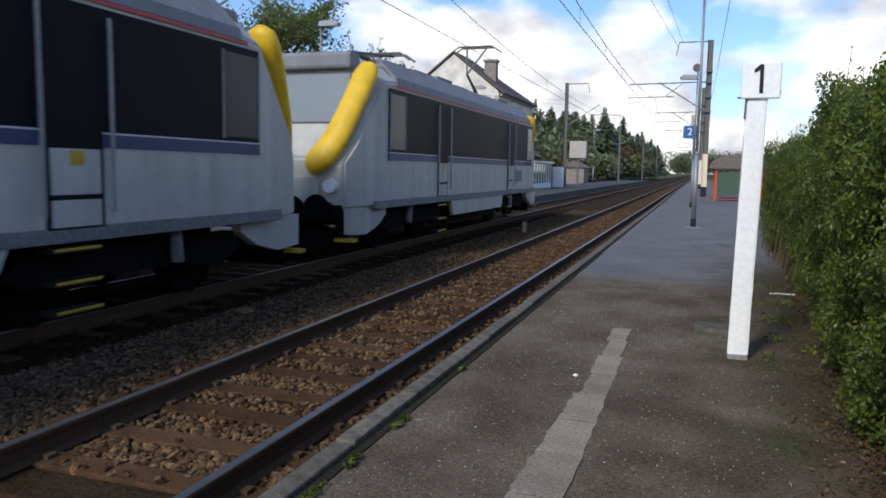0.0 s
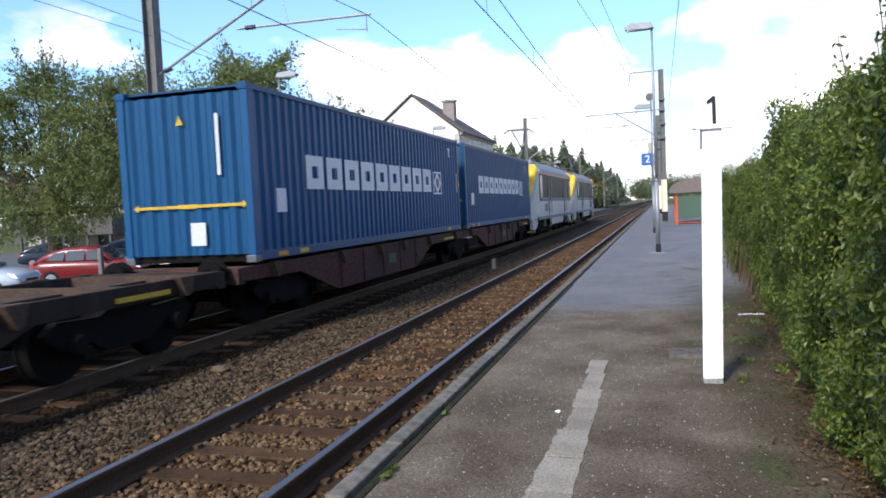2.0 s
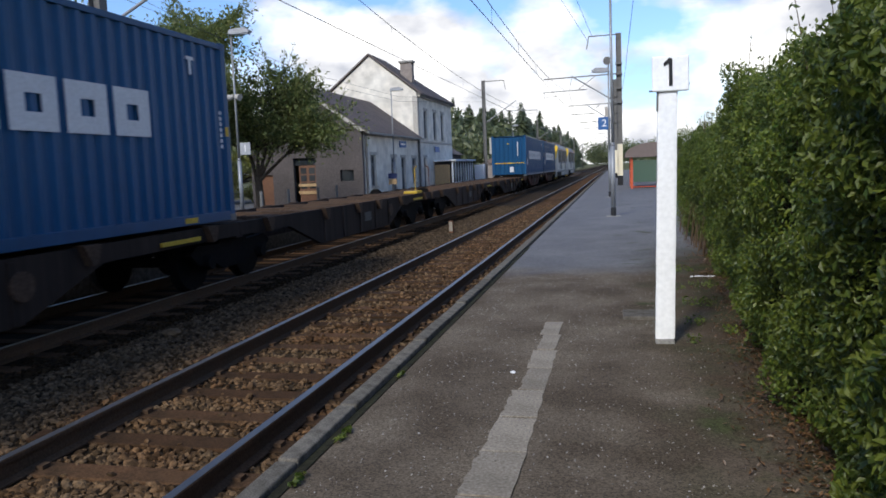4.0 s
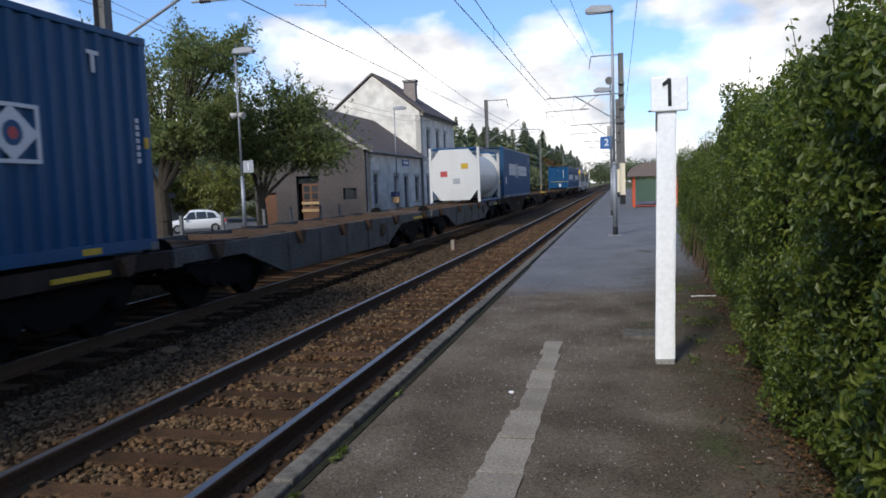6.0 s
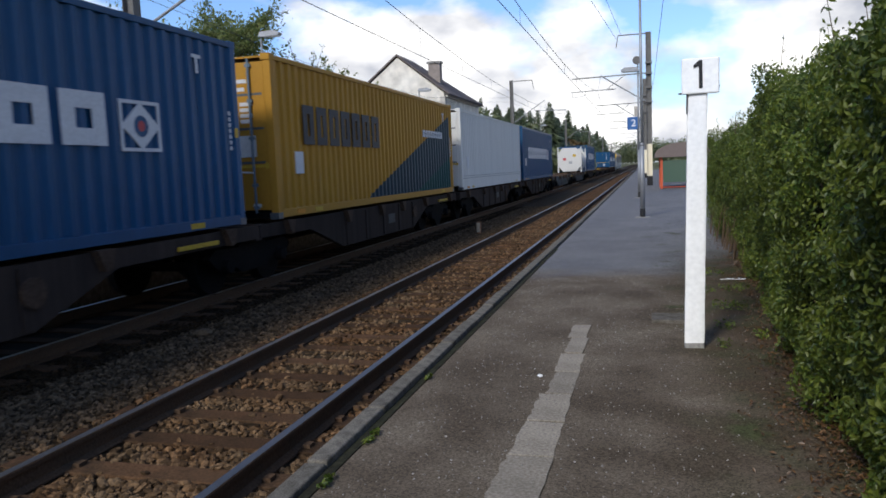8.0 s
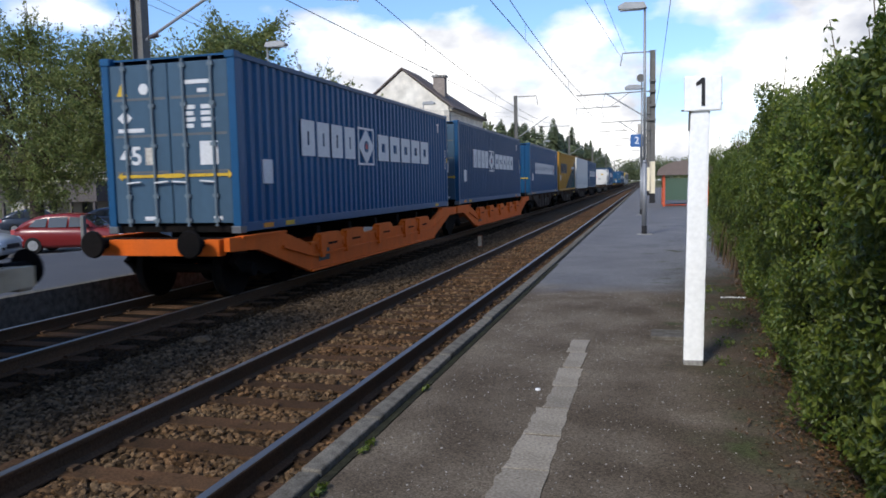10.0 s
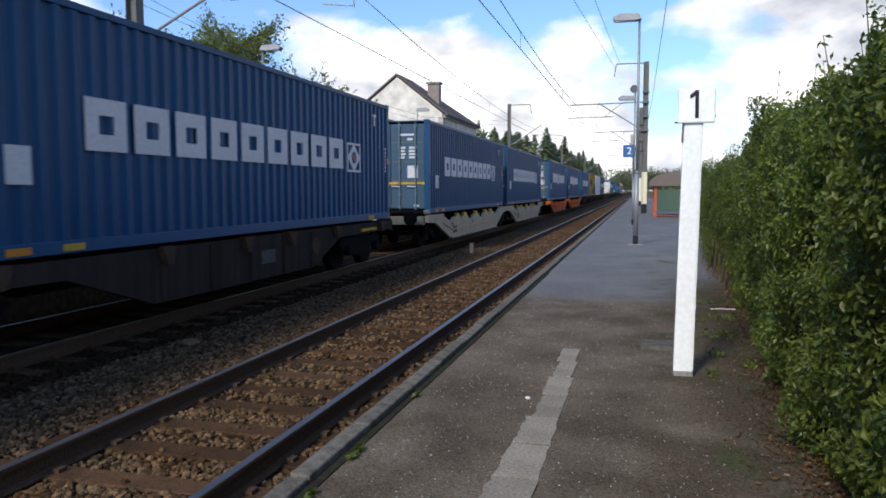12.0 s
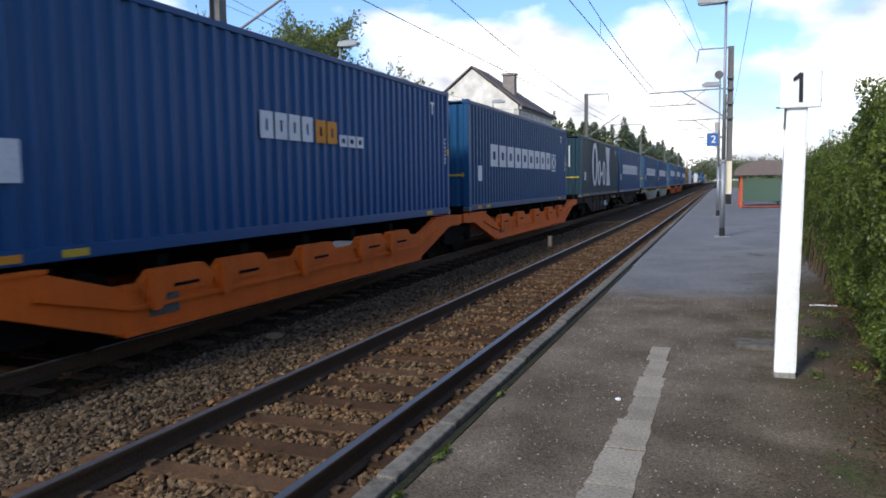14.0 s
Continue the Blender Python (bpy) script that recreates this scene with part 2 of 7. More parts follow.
M = {
    "platform": platform_surface(),
    "joint": mat("mossy_joint", (0.035, 0.035, 0.02), 0.95, 0, (0.02, 0.018, 0.014), 6, 0.8, 40, 0.8, 0.01),
    # near-black: the shade under the train is painted into this ballast
    "ballast_shaded": mat("shaded_ballast", (0.010, 0.007, 0.004), 0.95, 0, (0.018, 0.011, 0.006), 2.0, 0.8, 22, 1.0, 0.03),
    "grit": mat("pale_grit", (0.30, 0.28, 0.25), 0.9, 0, (0.2, 0.18, 0.16), 2, 0.6, 30, 0.2, random_=-0.3),
    "asphalt_new": mat("smooth_asphalt", (0.075, 0.078, 0.088), 0.8, 0, (0.095, 0.097, 0.104), 0.7, 0.5, 60, 0.4, 0.003),
    "ground": mat("grassy_ground", (0.09, 0.10, 0.045), 0.95, 0, (0.13, 0.11, 0.06), 0.2, 0.8, 4, 0.6, 0.03),
    "yard": mat("yard_asphalt", (0.11, 0.11, 0.11), 0.9, 0, (0.08, 0.08, 0.08), 0.5, 0.6, 40, 0.3),
    "ballast": mat("ballast_bed", (0.032, 0.019, 0.008), 0.95, 0, (0.046, 0.034, 0.022), 3.0, 0.8, 22, 1.0, 0.03),
    "stone": mat("ballast_stone", (0.070, 0.050, 0.031), 0.9, 0, (0.070, 0.046, 0.026), 1.5, 0.7, 30, 0.4, 0.004, random_=-0.7),
    "stone_rusty": mat("rust_stained_stone", (0.112, 0.074, 0.041), 0.9, 0, (0.100, 0.050, 0.022), 1.4, 0.9, 30, 0.4, 0.004, random_=-0.7),
    # stones with the shade beside the train put into their colour
    "stone_shaded": mat("shaded_stone", (0.016, 0.011, 0.006), 0.95, 0, (0.028, 0.016, 0.007), 1.5, 0.7, 30, 0.4, 0.004, random_=-0.5),
    "sleeper": mat("worn_timber", (0.045, 0.028, 0.016), 0.95, 0, (0.105, 0.055, 0.028), 3, 0.8, 60, 0.8, 0.006, random_=0.3),
    "rail": mat("rusty_rail", (0.070, 0.046, 0.029), 0.85, 0.0, (0.095, 0.050, 0.027), 4, 0.6, 50, 0.4, 0.002),
    "railtop": mat("polished_steel", (0.33, 0.31, 0.285), 0.48, 1.0, None, 3, 0.2, 80, 0.05),
    "coping": mat("worn_concrete", (0.175, 0.158, 0.132), 0.9, 0, (0.055, 0.050, 0.040), 9, 0.8, 85, 0.9, 0.006, random_=0.14),
    "slab": mat("pale_concrete", (0.30, 0.262, 0.208), 0.88, 0, (0.20, 0.172, 0.135), 3, 0.7, 50, 0.5, 0.003, random_=0.12),
    "litter": leafy("dry_leaf", (0.06, 0.034, 0.016), (0.15, 0.075, 0.026), 0.2),
    "whitepaint": mat("chalky_white_paint", (0.84, 0.84, 0.82), 0.7, 0, (0.74, 0.73, 0.70), 6, 0.14, 25, 0.12, 0.003),
    "concrete": mat("concrete", (0.30, 0.29, 0.27), 0.9, 0, (0.20, 0.19, 0.17), 3, 0.6, 40, 0.5),
    "black": mat("black_paint", (0.02, 0.02, 0.022), 0.6, 0, None, 5, 0.3),
    "galv": mat("galvanised_steel", (0.30, 0.31, 0.32), 0.55, 0.5, (0.22, 0.22, 0.23), 4, 0.5, 40, 0.1),
    "mast": mat("grey_mast_paint", (0.145, 0.142, 0.136), 0.7, 0.0, (0.095, 0.09, 0.084), 3, 0.5, 30, 0.15),
    "mastwhite": mat("dirty_white_band", (0.70, 0.64, 0.50), 0.7, 0, (0.6, 0.5, 0.3), 2, 0.25, 20, 0.1),
    "rust": mat("rusty_steel", (0.16, 0.075, 0.04), 0.85, 0.1, (0.09, 0.045, 0.03), 5, 0.7, 40, 0.4),
    "wire": mat("copper_wire", (0.05, 0.05, 0.05), 0.6, 0.3, None, 3, 0.2, 20, 0),
    "insul": mat("brown_insulator", (0.06, 0.045, 0.045), 0.3, 0, None, 5, 0.3),
    "signblue": mat("sign_blue", (0.03, 0.11, 0.30), 0.5, 0, None, 4, 0.2),
    "signwhite": mat("sign_white", (0.75, 0.75, 0.75), 0.5, 0, None, 4, 0.15),
    "signgrey": mat("sign_grey", (0.30, 0.31, 0.32), 0.5, 0, None, 4, 0.2),
    "render_white": mat("flaking_limewash", (0.72, 0.68, 0.60), 0.92, 0, (0.48, 0.42, 0.34), 0.42, 0.42, 1.6, 0.3, 0.008),
    "slate_wall": mat("slate_cladding", (0.105, 0.092, 0.088), 0.8, 0, (0.075, 0.066, 0.064), 0.8, 0.6, 12, 0.3, 0.008),
    "roof": mat("roof_slate", (0.140, 0.115, 0.106), 0.8, 0, (0.09, 0.076, 0.071), 1.0, 0.6, 10, 0.5, 0.01),
    "brick": mat("chimney_brick", (0.29, 0.25, 0.225), 0.9, 0, (0.18, 0.15, 0.13), 3, 0.6, 20, 0.4),
    "trim": mat("stone_trim", (0.46, 0.43, 0.38), 0.85, 0, (0.3, 0.27, 0.23), 2, 0.5, 20, 0.3),
    "door_brown": mat("door_varnish", (0.16, 0.075, 0.04), 0.5, 0, (0.10, 0.05, 0.03), 6, 0.5, 40, 0.1),
    "plank": mat("raw_planks", (0.50, 0.34, 0.18), 0.8, 0, (0.38, 0.25, 0.13), 6, 0.5, 30, 0.2),
    "grey_frame": mat("grey_joinery", (0.22, 0.22, 0.215), 0.6, 0, None, 3, 0.3),
    "glass": glass("dark_glass"),
    "carglass": glass("car_glass", (0.03, 0.035, 0.04), 0.03),
    "blue": mat("container_blue", (0.004, 0.057, 0.142), 0.48, 0, (0.004, 0.042, 0.102), 1.2, 0.5, 8, 0.05, 0.003, random_=0.15, spec=0.22, streak=True),
    "blue_dark": mat("container_dark_blue", (0.008, 0.034, 0.050), 0.5, 0, (0.013, 0.027, 0.044), 1.2, 0.5, 25, 0.12, 0.003, spec=0.25, streak=True),
    "blue_bright": mat("container_royal_blue", (0.002, 0.054, 0.160), 0.48, 0, (0.003, 0.040, 0.115), 1.2, 0.4, 25, 0.1, 0.003, spec=0.25, streak=True),
    "white_box": mat("container_white", (0.58, 0.575, 0.54), 0.55, 0, (0.46, 0.455, 0.43), 1.0, 0.5, 25, 0.12, 0.003, spec=0.12, streak=True),
    "yellow_box": mat("container_yellow", (0.36, 0.185, 0.022), 0.55, 0, (0.32, 0.16, 0.03), 1.0, 0.5, 25, 0.12, 0.003, spec=0.12, streak=True),
    "teal_box": mat("container_teal", (0.012, 0.062, 0.062), 0.55, 0, (0.01, 0.045, 0.05), 1.0, 0.5, 25, 0.1, 0.003, spec=0.12, streak=True),
    "letter": mat("letter_white", (0.52, 0.53, 0.54), 0.6, 0, (0.42, 0.43, 0.45), 2.0, 0.25, 30, 0.05),
    "letter_dark": mat("letter_dark", (0.03, 0.032, 0.04), 0.6, 0, None, 2, 0.3),
    "orange_mark": mat("orange_mark", (0.55, 0.22, 0.02), 0.6, 0, None, 2, 0.3),
    "yellow_mark": mat("yellow_mark", (0.50, 0.33, 0.03), 0.6, 0, (0.32, 0.20, 0.03), 4, 0.5),
    "red_mark": mat("red_mark", (0.42, 0.07, 0.07), 0.6, 0, None, 4, 0.3),
    "blue_faded": mat("faded_door_blue", (0.040, 0.082, 0.128), 0.6, 0, (0.028, 0.058, 0.092), 1.2, 0.6, 8, 0.05, streak=True),
    "bar_paint": mat("faded_bar_paint", (0.12, 0.16, 0.19), 0.6, 0, (0.08, 0.10, 0.12), 4, 0.5),
    "steel_dark": mat("door_bar_steel", (0.10, 0.11, 0.12), 0.5, 0.4, None, 4, 0.4),
    "wagon": mat("brown_wagon_frame", (0.046, 0.034, 0.028), 0.9, 0, (0.020, 0.016, 0.014), 1.5, 0.8, 20, 0.35, random_=0.2, streak=True),
    "wagon_red": mat("red_brown_wagon_frame", (0.095, 0.038, 0.030), 0.85, 0, (0.045, 0.034, 0.028), 0.5, 0.95, 20, 0.35),
    # dark running gear and underframes, deepened to hold the shade beneath the train
    "wagon_dark": mat("shade_dark_wagon", (0.006, 0.006, 0.006), 0.95, 0, (0.012, 0.009, 0.008), 2.0, 0.6, 20, 0.3),
    "wagon_orange": mat("orange_wagon_frame", (0.60, 0.105, 0.005), 0.7, 0, (0.40, 0.08, 0.01), 1.2, 0.6, 20, 0.2, streak=True),
    "wagon_beige": mat("beige_wagon_frame", (0.40, 0.325, 0.225), 0.75, 0, (0.25, 0.195, 0.13), 1.2, 0.6, 20, 0.2, streak=True),
    "wagon_grey": mat("grey_wagon_frame", (0.105, 0.100, 0.090), 0.8, 0, (0.06, 0.055, 0.048), 1.5, 0.6, 20, 0.2),
    "deck_rust": mat("rusty_deck", (0.085, 0.055, 0.038), 0.9, 0, (0.04, 0.03, 0.024), 2, 0.7, 25, 0.4),
    "loco_grey": mat("loco_light_grey", (0.46, 0.46, 0.425), 0.55, 0, (0.27, 0.265, 0.235), 0.9, 0.55, 5, 0.03, spec=0.2, streak=True),
    # pale tint: the sky's reflection in the windscreen is put into its colour
    "loco_screen": glass("cab_screen", (0.20, 0.22, 0.22), 0.12, 0.8),
    "loco_glass": glass("cab_side_glass", (0.022, 0.027, 0.030), 0.25, 0.15),
    "loco_roof": mat("loco_roof_grey", (0.22, 0.225, 0.24), 0.6, 0, (0.13, 0.13, 0.13), 0.9, 0.6, 12, 0.08, streak=True),
    "loco_skirt": mat("loco_skirt_grey", (0.19, 0.20, 0.21), 0.6, 0, (0.10, 0.10, 0.10), 1.5, 0.6, 14, 0.1),
    "loco_yellow": mat("loco_yellow", (0.72, 0.45, 0.02), 0.5, 0, (0.64, 0.38, 0.02), 1.5, 0.3, 4, 0.0),
    "loco_band": glass("loco_window_band", (0.006, 0.007, 0.010), 0.5, 0.06),
    "loco_navy": mat("loco_navy", (0.02, 0.035, 0.11), 0.5, 0, None, 2, 0.2),
    "red_line": mat("loco_red_line", (0.40, 0.05, 0.06), 0.5, 0, None, 2, 0.2),
    "tank": mat("tank_white", (0.54, 0.53, 0.50), 0.45, 0, (0.5, 0.48, 0.44), 1.0, 0.5, 14, 0.05, streak=True),
    "car_red": mat("car_red", (0.16, 0.018, 0.018), 0.25, 0, None, 1, 0.1, 20, 0),
    "car_white": mat("car_white", (0.72, 0.73, 0.74), 0.25, 0, None, 1, 0.1, 20, 0),
    "car_silver": mat("car_silver", (0.50, 0.53, 0.56), 0.25, 0.3, None, 1, 0.1, 20, 0),
    "car_dark": mat("car_dark_blue", (0.03, 0.04, 0.06), 0.25, 0.2, None, 1, 0.1, 20, 0),
    "tyre": mat("tyre_rubber", (0.02, 0.02, 0.02), 0.85, 0, None, 6, 0.3),
    "bark": mat("tree_bark", (0.075, 0.06, 0.045), 0.95, 0, (0.045, 0.038, 0.03), 6, 0.7, 30, 1.0, 0.02),
    "twig": mat("hedge_twig", (0.10, 0.07, 0.045), 0.9, 0, None, 6, 0.5),
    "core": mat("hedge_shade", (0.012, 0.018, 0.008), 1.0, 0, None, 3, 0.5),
    "hedge": leafy("hedge_leaf", (0.038, 0.074, 0.010), (0.178, 0.212, 0.031), 0.45),
    "tree": leafy("tree_leaf", (0.085, 0.125, 0.036), (0.25, 0.27, 0.085), 0.55),
    "bush": leafy("yellowing_leaf", (0.13, 0.15, 0.035), (0.30, 0.29, 0.07), 0.5),
    "house_wall": mat("beige_render", (0.38, 0.355, 0.31), 0.92, 0, (0.29, 0.265, 0.23), 0.6, 0.25, 2, 0.1),
    "autumn": leafy("autumn_leaf", (0.09, 0.06, 0.02), (0.16, 0.09, 0.02)),
    # needle green raised and greyed, with distance haze worked into the colour
    "conifer": leafy("conifer_needle", (0.085, 0.12, 0.07), (0.21, 0.245, 0.135), 0.5),
    "farwood": leafy("far_foliage", (0.07, 0.095, 0.042), (0.17, 0.185, 0.08), 0.4),
    "shelter_red": mat("shelter_orange_red", (0.50, 0.085, 0.03), 0.5, 0, None, 3, 0.3),
    "shelter_roof": mat("shelter_brown_roof", (0.16, 0.125, 0.11), 0.6, 0, (0.11, 0.085, 0.075), 3, 0.4),
    "shelter_green": glass("shelter_green_pane", (0.06, 0.10, 0.07), 0.15),
}


# ---- building helpers ----
def box(bm, x0, x1, y0, y1, z0, z1, bevel=0.0):
    r = bmesh.ops.create_cube(bm, size=1.0, matrix=Matrix.Translation(((x0 + x1) / 2, (y0 + y1) / 2, (z0 + z1) / 2)) @ Matrix.Diagonal((x1 - x0, y1 - y0, z1 - z0, 1)))
    if bevel:
        edges = list({e for v in r["verts"] for e in v.link_edges})
        bmesh.ops.bevel(bm, geom=edges, offset=bevel, segments=2, affect="EDGES", profile=0.5)
    return bm


def rod(bm, a, b, r0, r1=None, n=8):
    a, b = Vector(a), Vector(b)
    d = b - a
    m = Matrix.Translation((a + b) / 2) @ d.to_track_quat("Z", "Y").to_matrix().to_4x4()
    bmesh.ops.create_cone(bm, cap_ends=True, segments=n, radius1=r0, radius2=r0 if r1 is None else r1, depth=d.length, matrix=m)
    return bm


def prism(bm, pts, lo, hi, axis="x"):
    """A polygon, given in the two other axes, drawn out along an axis from lo to hi."""
    def at(p, h):
        return (h, p[0], p[1]) if axis == "x" else (p[0], h, p[1]) if axis == "y" else (p[0], p[1], h)
    a = [bm.verts.new(at(p, lo)) for p in pts]
    b = [bm.verts.new(at(p, hi)) for p in pts]
    n = len(pts)
    bm.faces.new(a)
    bm.faces.new(b[::-1])
    for i in range(n):
        bm.faces.new((a[i], b[i], b[(i + 1) % n], a[(i + 1) % n]))
    bmesh.ops.recalc_face_normals(bm, faces=bm.faces)
    return bm


def loft(bm, rings):
    vs = [[bm.verts.new(p) for p in r] for r in rings]
    n = len(vs[0])
    for a, b in zip(vs, vs[1:]):
        for i in range(n):
            bm.faces.new((a[i], a[(i + 1) % n], b[(i + 1) % n], b[i]))
    bm.faces.new(vs[0])
    bm.faces.new(vs[-1][::-1])
    bmesh.ops.recalc_face_normals(bm, faces=bm.faces)
    return bm


def part(name, bm, material, parent=None, label="", smooth=False):
    me = bpy.data.meshes.new(name)
    bm.normal_update()
    bm.to_mesh(me)
    bm.free()
    me.materials.append(M[material])
    if smooth:
        me.shade_smooth()
    ob = new(name, me)
    ob.parent = parent
    if label:
        ob["label"] = label
    return ob


def raw(name, verts, faces, material, parent=None):
    me = bpy.data.meshes.new(name)
    me.from_pydata(verts, [], faces)
    me.materials.append(M[material])
    ob = new(name, me)
    ob.parent = parent
    return ob


def thing(name, label, category, group="", at=(0, 0, 0), kind=""):
    ob = new(name)
    ob.location = at
    ob.empty_display_size = 0.2
    return tagged(ob, label, category, group, kind)


def bx(*a, bevel=0.0):
    return box(bmesh.new(), *a, bevel=bevel)


def text(body, size, material, parent, m, name="numeral", heavy=0.003):
    cu = bpy.data.curves.new(name, "FONT")
    cu.body, cu.size, cu.align_x, cu.align_y, cu.extrude, cu.offset = body, size, "CENTER", "CENTER", 0.004, heavy * size
    tmp = bpy.data.objects.new(name, cu)
    scene.collection.objects.link(tmp)
    bpy.context.view_layer.update()
    me = bpy.data.meshes.new_from_object(tmp.evaluated_get(bpy.context.evaluated_depsgraph_get()))
    bpy.data.objects.remove(tmp)
    me.materials.clear()
    me.materials.append(M[material])
    ob = new(name, me)
    ob.parent = parent
    ob.matrix_basis = m
    return ob


MOVERS = []
TRACK2, SPEED = -4.25, 21.71


def rides(ob, u, z=0.0, turn=0.0):
    ob.location = (TRACK2, u, z)
    MOVERS.append((ob, u, z, turn))
    return ob


# ---- ground, tracks, platforms ----
YARD = -0.75
rng = np.random.default_rng(7)

ground = part("ground", bx(-2500, 2500, -2500, 2500, -1.2, YARD - 0.02), "ground")
tagged(ground, "dull green grassy ground running to the horizon", "ground", kind="structure")
yard = part("station_yard", bx(-60, -11.6, -20, 75, -1.1, YARD), "yard")
tagged(yard, "grey asphalt yard where cars are parked", "yard", kind="structure")
bed = part("ballast_bed", prism(bmesh.new(), [(-8.2, -1.1), (1.36, -1.1), (1.36, -0.2), (0.9, -0.185), (-5.6, -0.185), (-6.0, -0.25), (-8.2, -0.3)], -25, 700, "y"), "ballast")
tagged(bed, "brown ballast bed under the two tracks", "ballast", kind="structure")
# darker bed along the goods line, standing in for the train's shade
shaded_bed = part("shaded_ballast", prism(bmesh.new(), [(-5.75, -0.3), (-2.75, -0.3), (-2.85, -0.178), (-5.65, -0.178)], -24, 690, "y"), "ballast_shaded")
tagged(shaded_bed, "ballast under the goods line, the train's shade painted into its colour", "ballast", kind="structure")


def stones(name, count, x0, x1, y0, y1, power, lo, hi, skip_tracks=True, material="stone"):
    """Broken stones as small lumps; their density falls with distance."""
    ico = bmesh.new()
    bmesh.ops.create_icosphere(ico, subdivisions=1, radius=1.0)
    base = np.array([v.co[:] for v in ico.verts])
    tri = np.array([[v.index for v in f.verts] for f in ico.faces])
    ico.free()
    y = y0 + (y1 - y0) * rng.random(count) ** power
    x = rng.uniform(x0, x1, count)
    if skip_tracks:
        keep = np.ones(count, bool)
        for c in (0.0, TRACK2):
            d = np.abs(x - c)
            keep &= ~((np.abs(d - 0.7525) < 0.085))
            on = (d < 1.28) & (np.abs((y % 0.6) - 0.3) < 0.125)
            keep &= ~(on & (rng.random(count) < np.clip(1.0 - 0.055 * (y - 2.0), 0.55, 0.965)))
        x, y = x[keep], y[keep]
    n = len(x)
    size = rng.uniform(lo, hi, n)
    sx = np.stack([size * rng.uniform(0.7, 1.35, n), size * rng.uniform(0.7, 1.35, n), size * rng.uniform(0.5, 0.9, n)], 1)
    a = rng.uniform(0, 2 * np.pi, n)
    jit = base[None] * rng.uniform(0.65, 1.2, (n, len(base), 1))
    p = jit * sx[:, None]
    tilt = rng.uniform(-0.6, 0.6, n)
    pz = p[..., 2] + p[..., 0] * tilt[:, None]
    px = p[..., 0] * np.cos(a)[:, None] - p[..., 1] * np.sin(a)[:, None]
    py = p[..., 0] * np.sin(a)[:, None] + p[..., 1] * np.cos(a)[:, None]
    z = -0.185 + rng.uniform(-0.008, 0.018, n) + 0.03 * np.exp(-((x / 0.5) ** 2)) * (np.abs(y % 0.6 - 0.3) < 0.125)
    v = np.stack([px + x[:, None], py + y[:, None], pz + z[:, None]], -1).reshape(-1, 3)
    f = (tri[None] + (np.arange(n) * len(base))[:, None, None]).reshape(-1, 3)
    ob = raw(name, v.tolist(), f.tolist(), material)
    return ob


tagged(stones("ballast_stones", 24000, -1.3, 1.3, 0.2, 34.0, 1.7, 0.016, 0.040, True, "stone_rusty"), "loose rust-stained ballast stones between the rails", "ballast", kind="stuff")
tagged(stones("ballast_stones", 17000, -2.62, -1.3, 0.2, 34.0, 1.7, 0.016, 0.040), "loose brown and grey ballast stones between the tracks", "ballast", kind="stuff")
# these stones are coloured near-black in place of the train's shade
tagged(stones("ballast_stones", 9000, -3.3, -2.62, 0.2, 34.0, 1.7, 0.016, 0.040, True, "stone_shaded"), "ballast stones beside the goods line, coloured near-black for the train's shade", "ballast", kind="stuff")


def railway(name, x, label, sleepers):
    t = thing(name, label, "railway track", at=(x, 0, 0), kind="structure")
    prof = [(-0.07, -0.172), (0.07, -0.172), (0.07, -0.16), (0.012, -0.14), (0.01, -0.045), (0.036, -0.036), (0.036, -0.006), (0.03, 0.0), (-0.03, 0.0), (-0.036, -0.006), (-0.036, -0.036), (-0.01, -0.045), (-0.012, -0.14), (-0.07, -0.16)]
    for s in (-1, 1):
        r = part("rail", prism(bmesh.new(), [(p[0] + s * 0.7525, p[1]) for p in prof], -25, 600, "y"), "rail", t)
        part("running_surface", bx(s * 0.7525 - 0.031, s * 0.7525 + 0.031, -25, 600, -0.004, 0.0015), "railtop", r, "bright worn running surface")
    bm = bmesh.new()
    box(bm, -1.28, 1.28, -0.115, 0.115, -0.30, -0.16, bevel=0.012)
    me = None
    for k in range(sleepers):
        if me is None:
            ob = part("sleeper", bm, "sleeper", t)
            me = ob.data
        else:
            ob = new("sleeper", me)
            ob.parent = t
        ob.location = (rng.uniform(-0.03, 0.03), -1.5 + 0.6 * k, rng.uniform(-0.008, 0.008))
        ob.rotation_euler = (0, 0, rng.uniform(-0.012, 0.012))
    bm = bmesh.new()
    for k in range(sleepers, 260):
        box(bm, -1.28, 1.28, -1.5 + 0.6 * k - 0.115, -1.5 + 0.6 * k + 0.115, -0.30, -0.172)
    part("far_sleepers", bm, "sleeper", t)["kind"] = "stuff"
    # rail fastenings beside the heads
    bm = bmesh.new()
    for k in range(40):
        for s in (-1, 1):
            for q in (-0.10, 0.10):
                yy = -1.5 + 0.6 * k
                box(bm, s * 0.7525 + q - 0.03, s * 0.7525 + q + 0.03, yy - 0.04, yy + 0.04, -0.17, -0.13)
    part("rail_fastenings", bm, "rail", t)["kind"] = "stuff"
    return t


railway("track_1", 0.0, "rusty rails on brown timber sleepers in ballast", 70)
railway("track_2", TRACK2, "track carrying the goods train on timber sleepers", 50)

platform = thing("platform", "low platform with worn asphalt and a stone edge", "platform", kind="structure")
part("platform_body", prism(bmesh.new(), [(1.50, -1.1), (12, -1.1), (12, 0.10), (4.6, 0.13), (1.50, 0.12)], -15, 160, "y"), "platform", platform, "worn grey asphalt with embedded gravel and soil by the hedge")


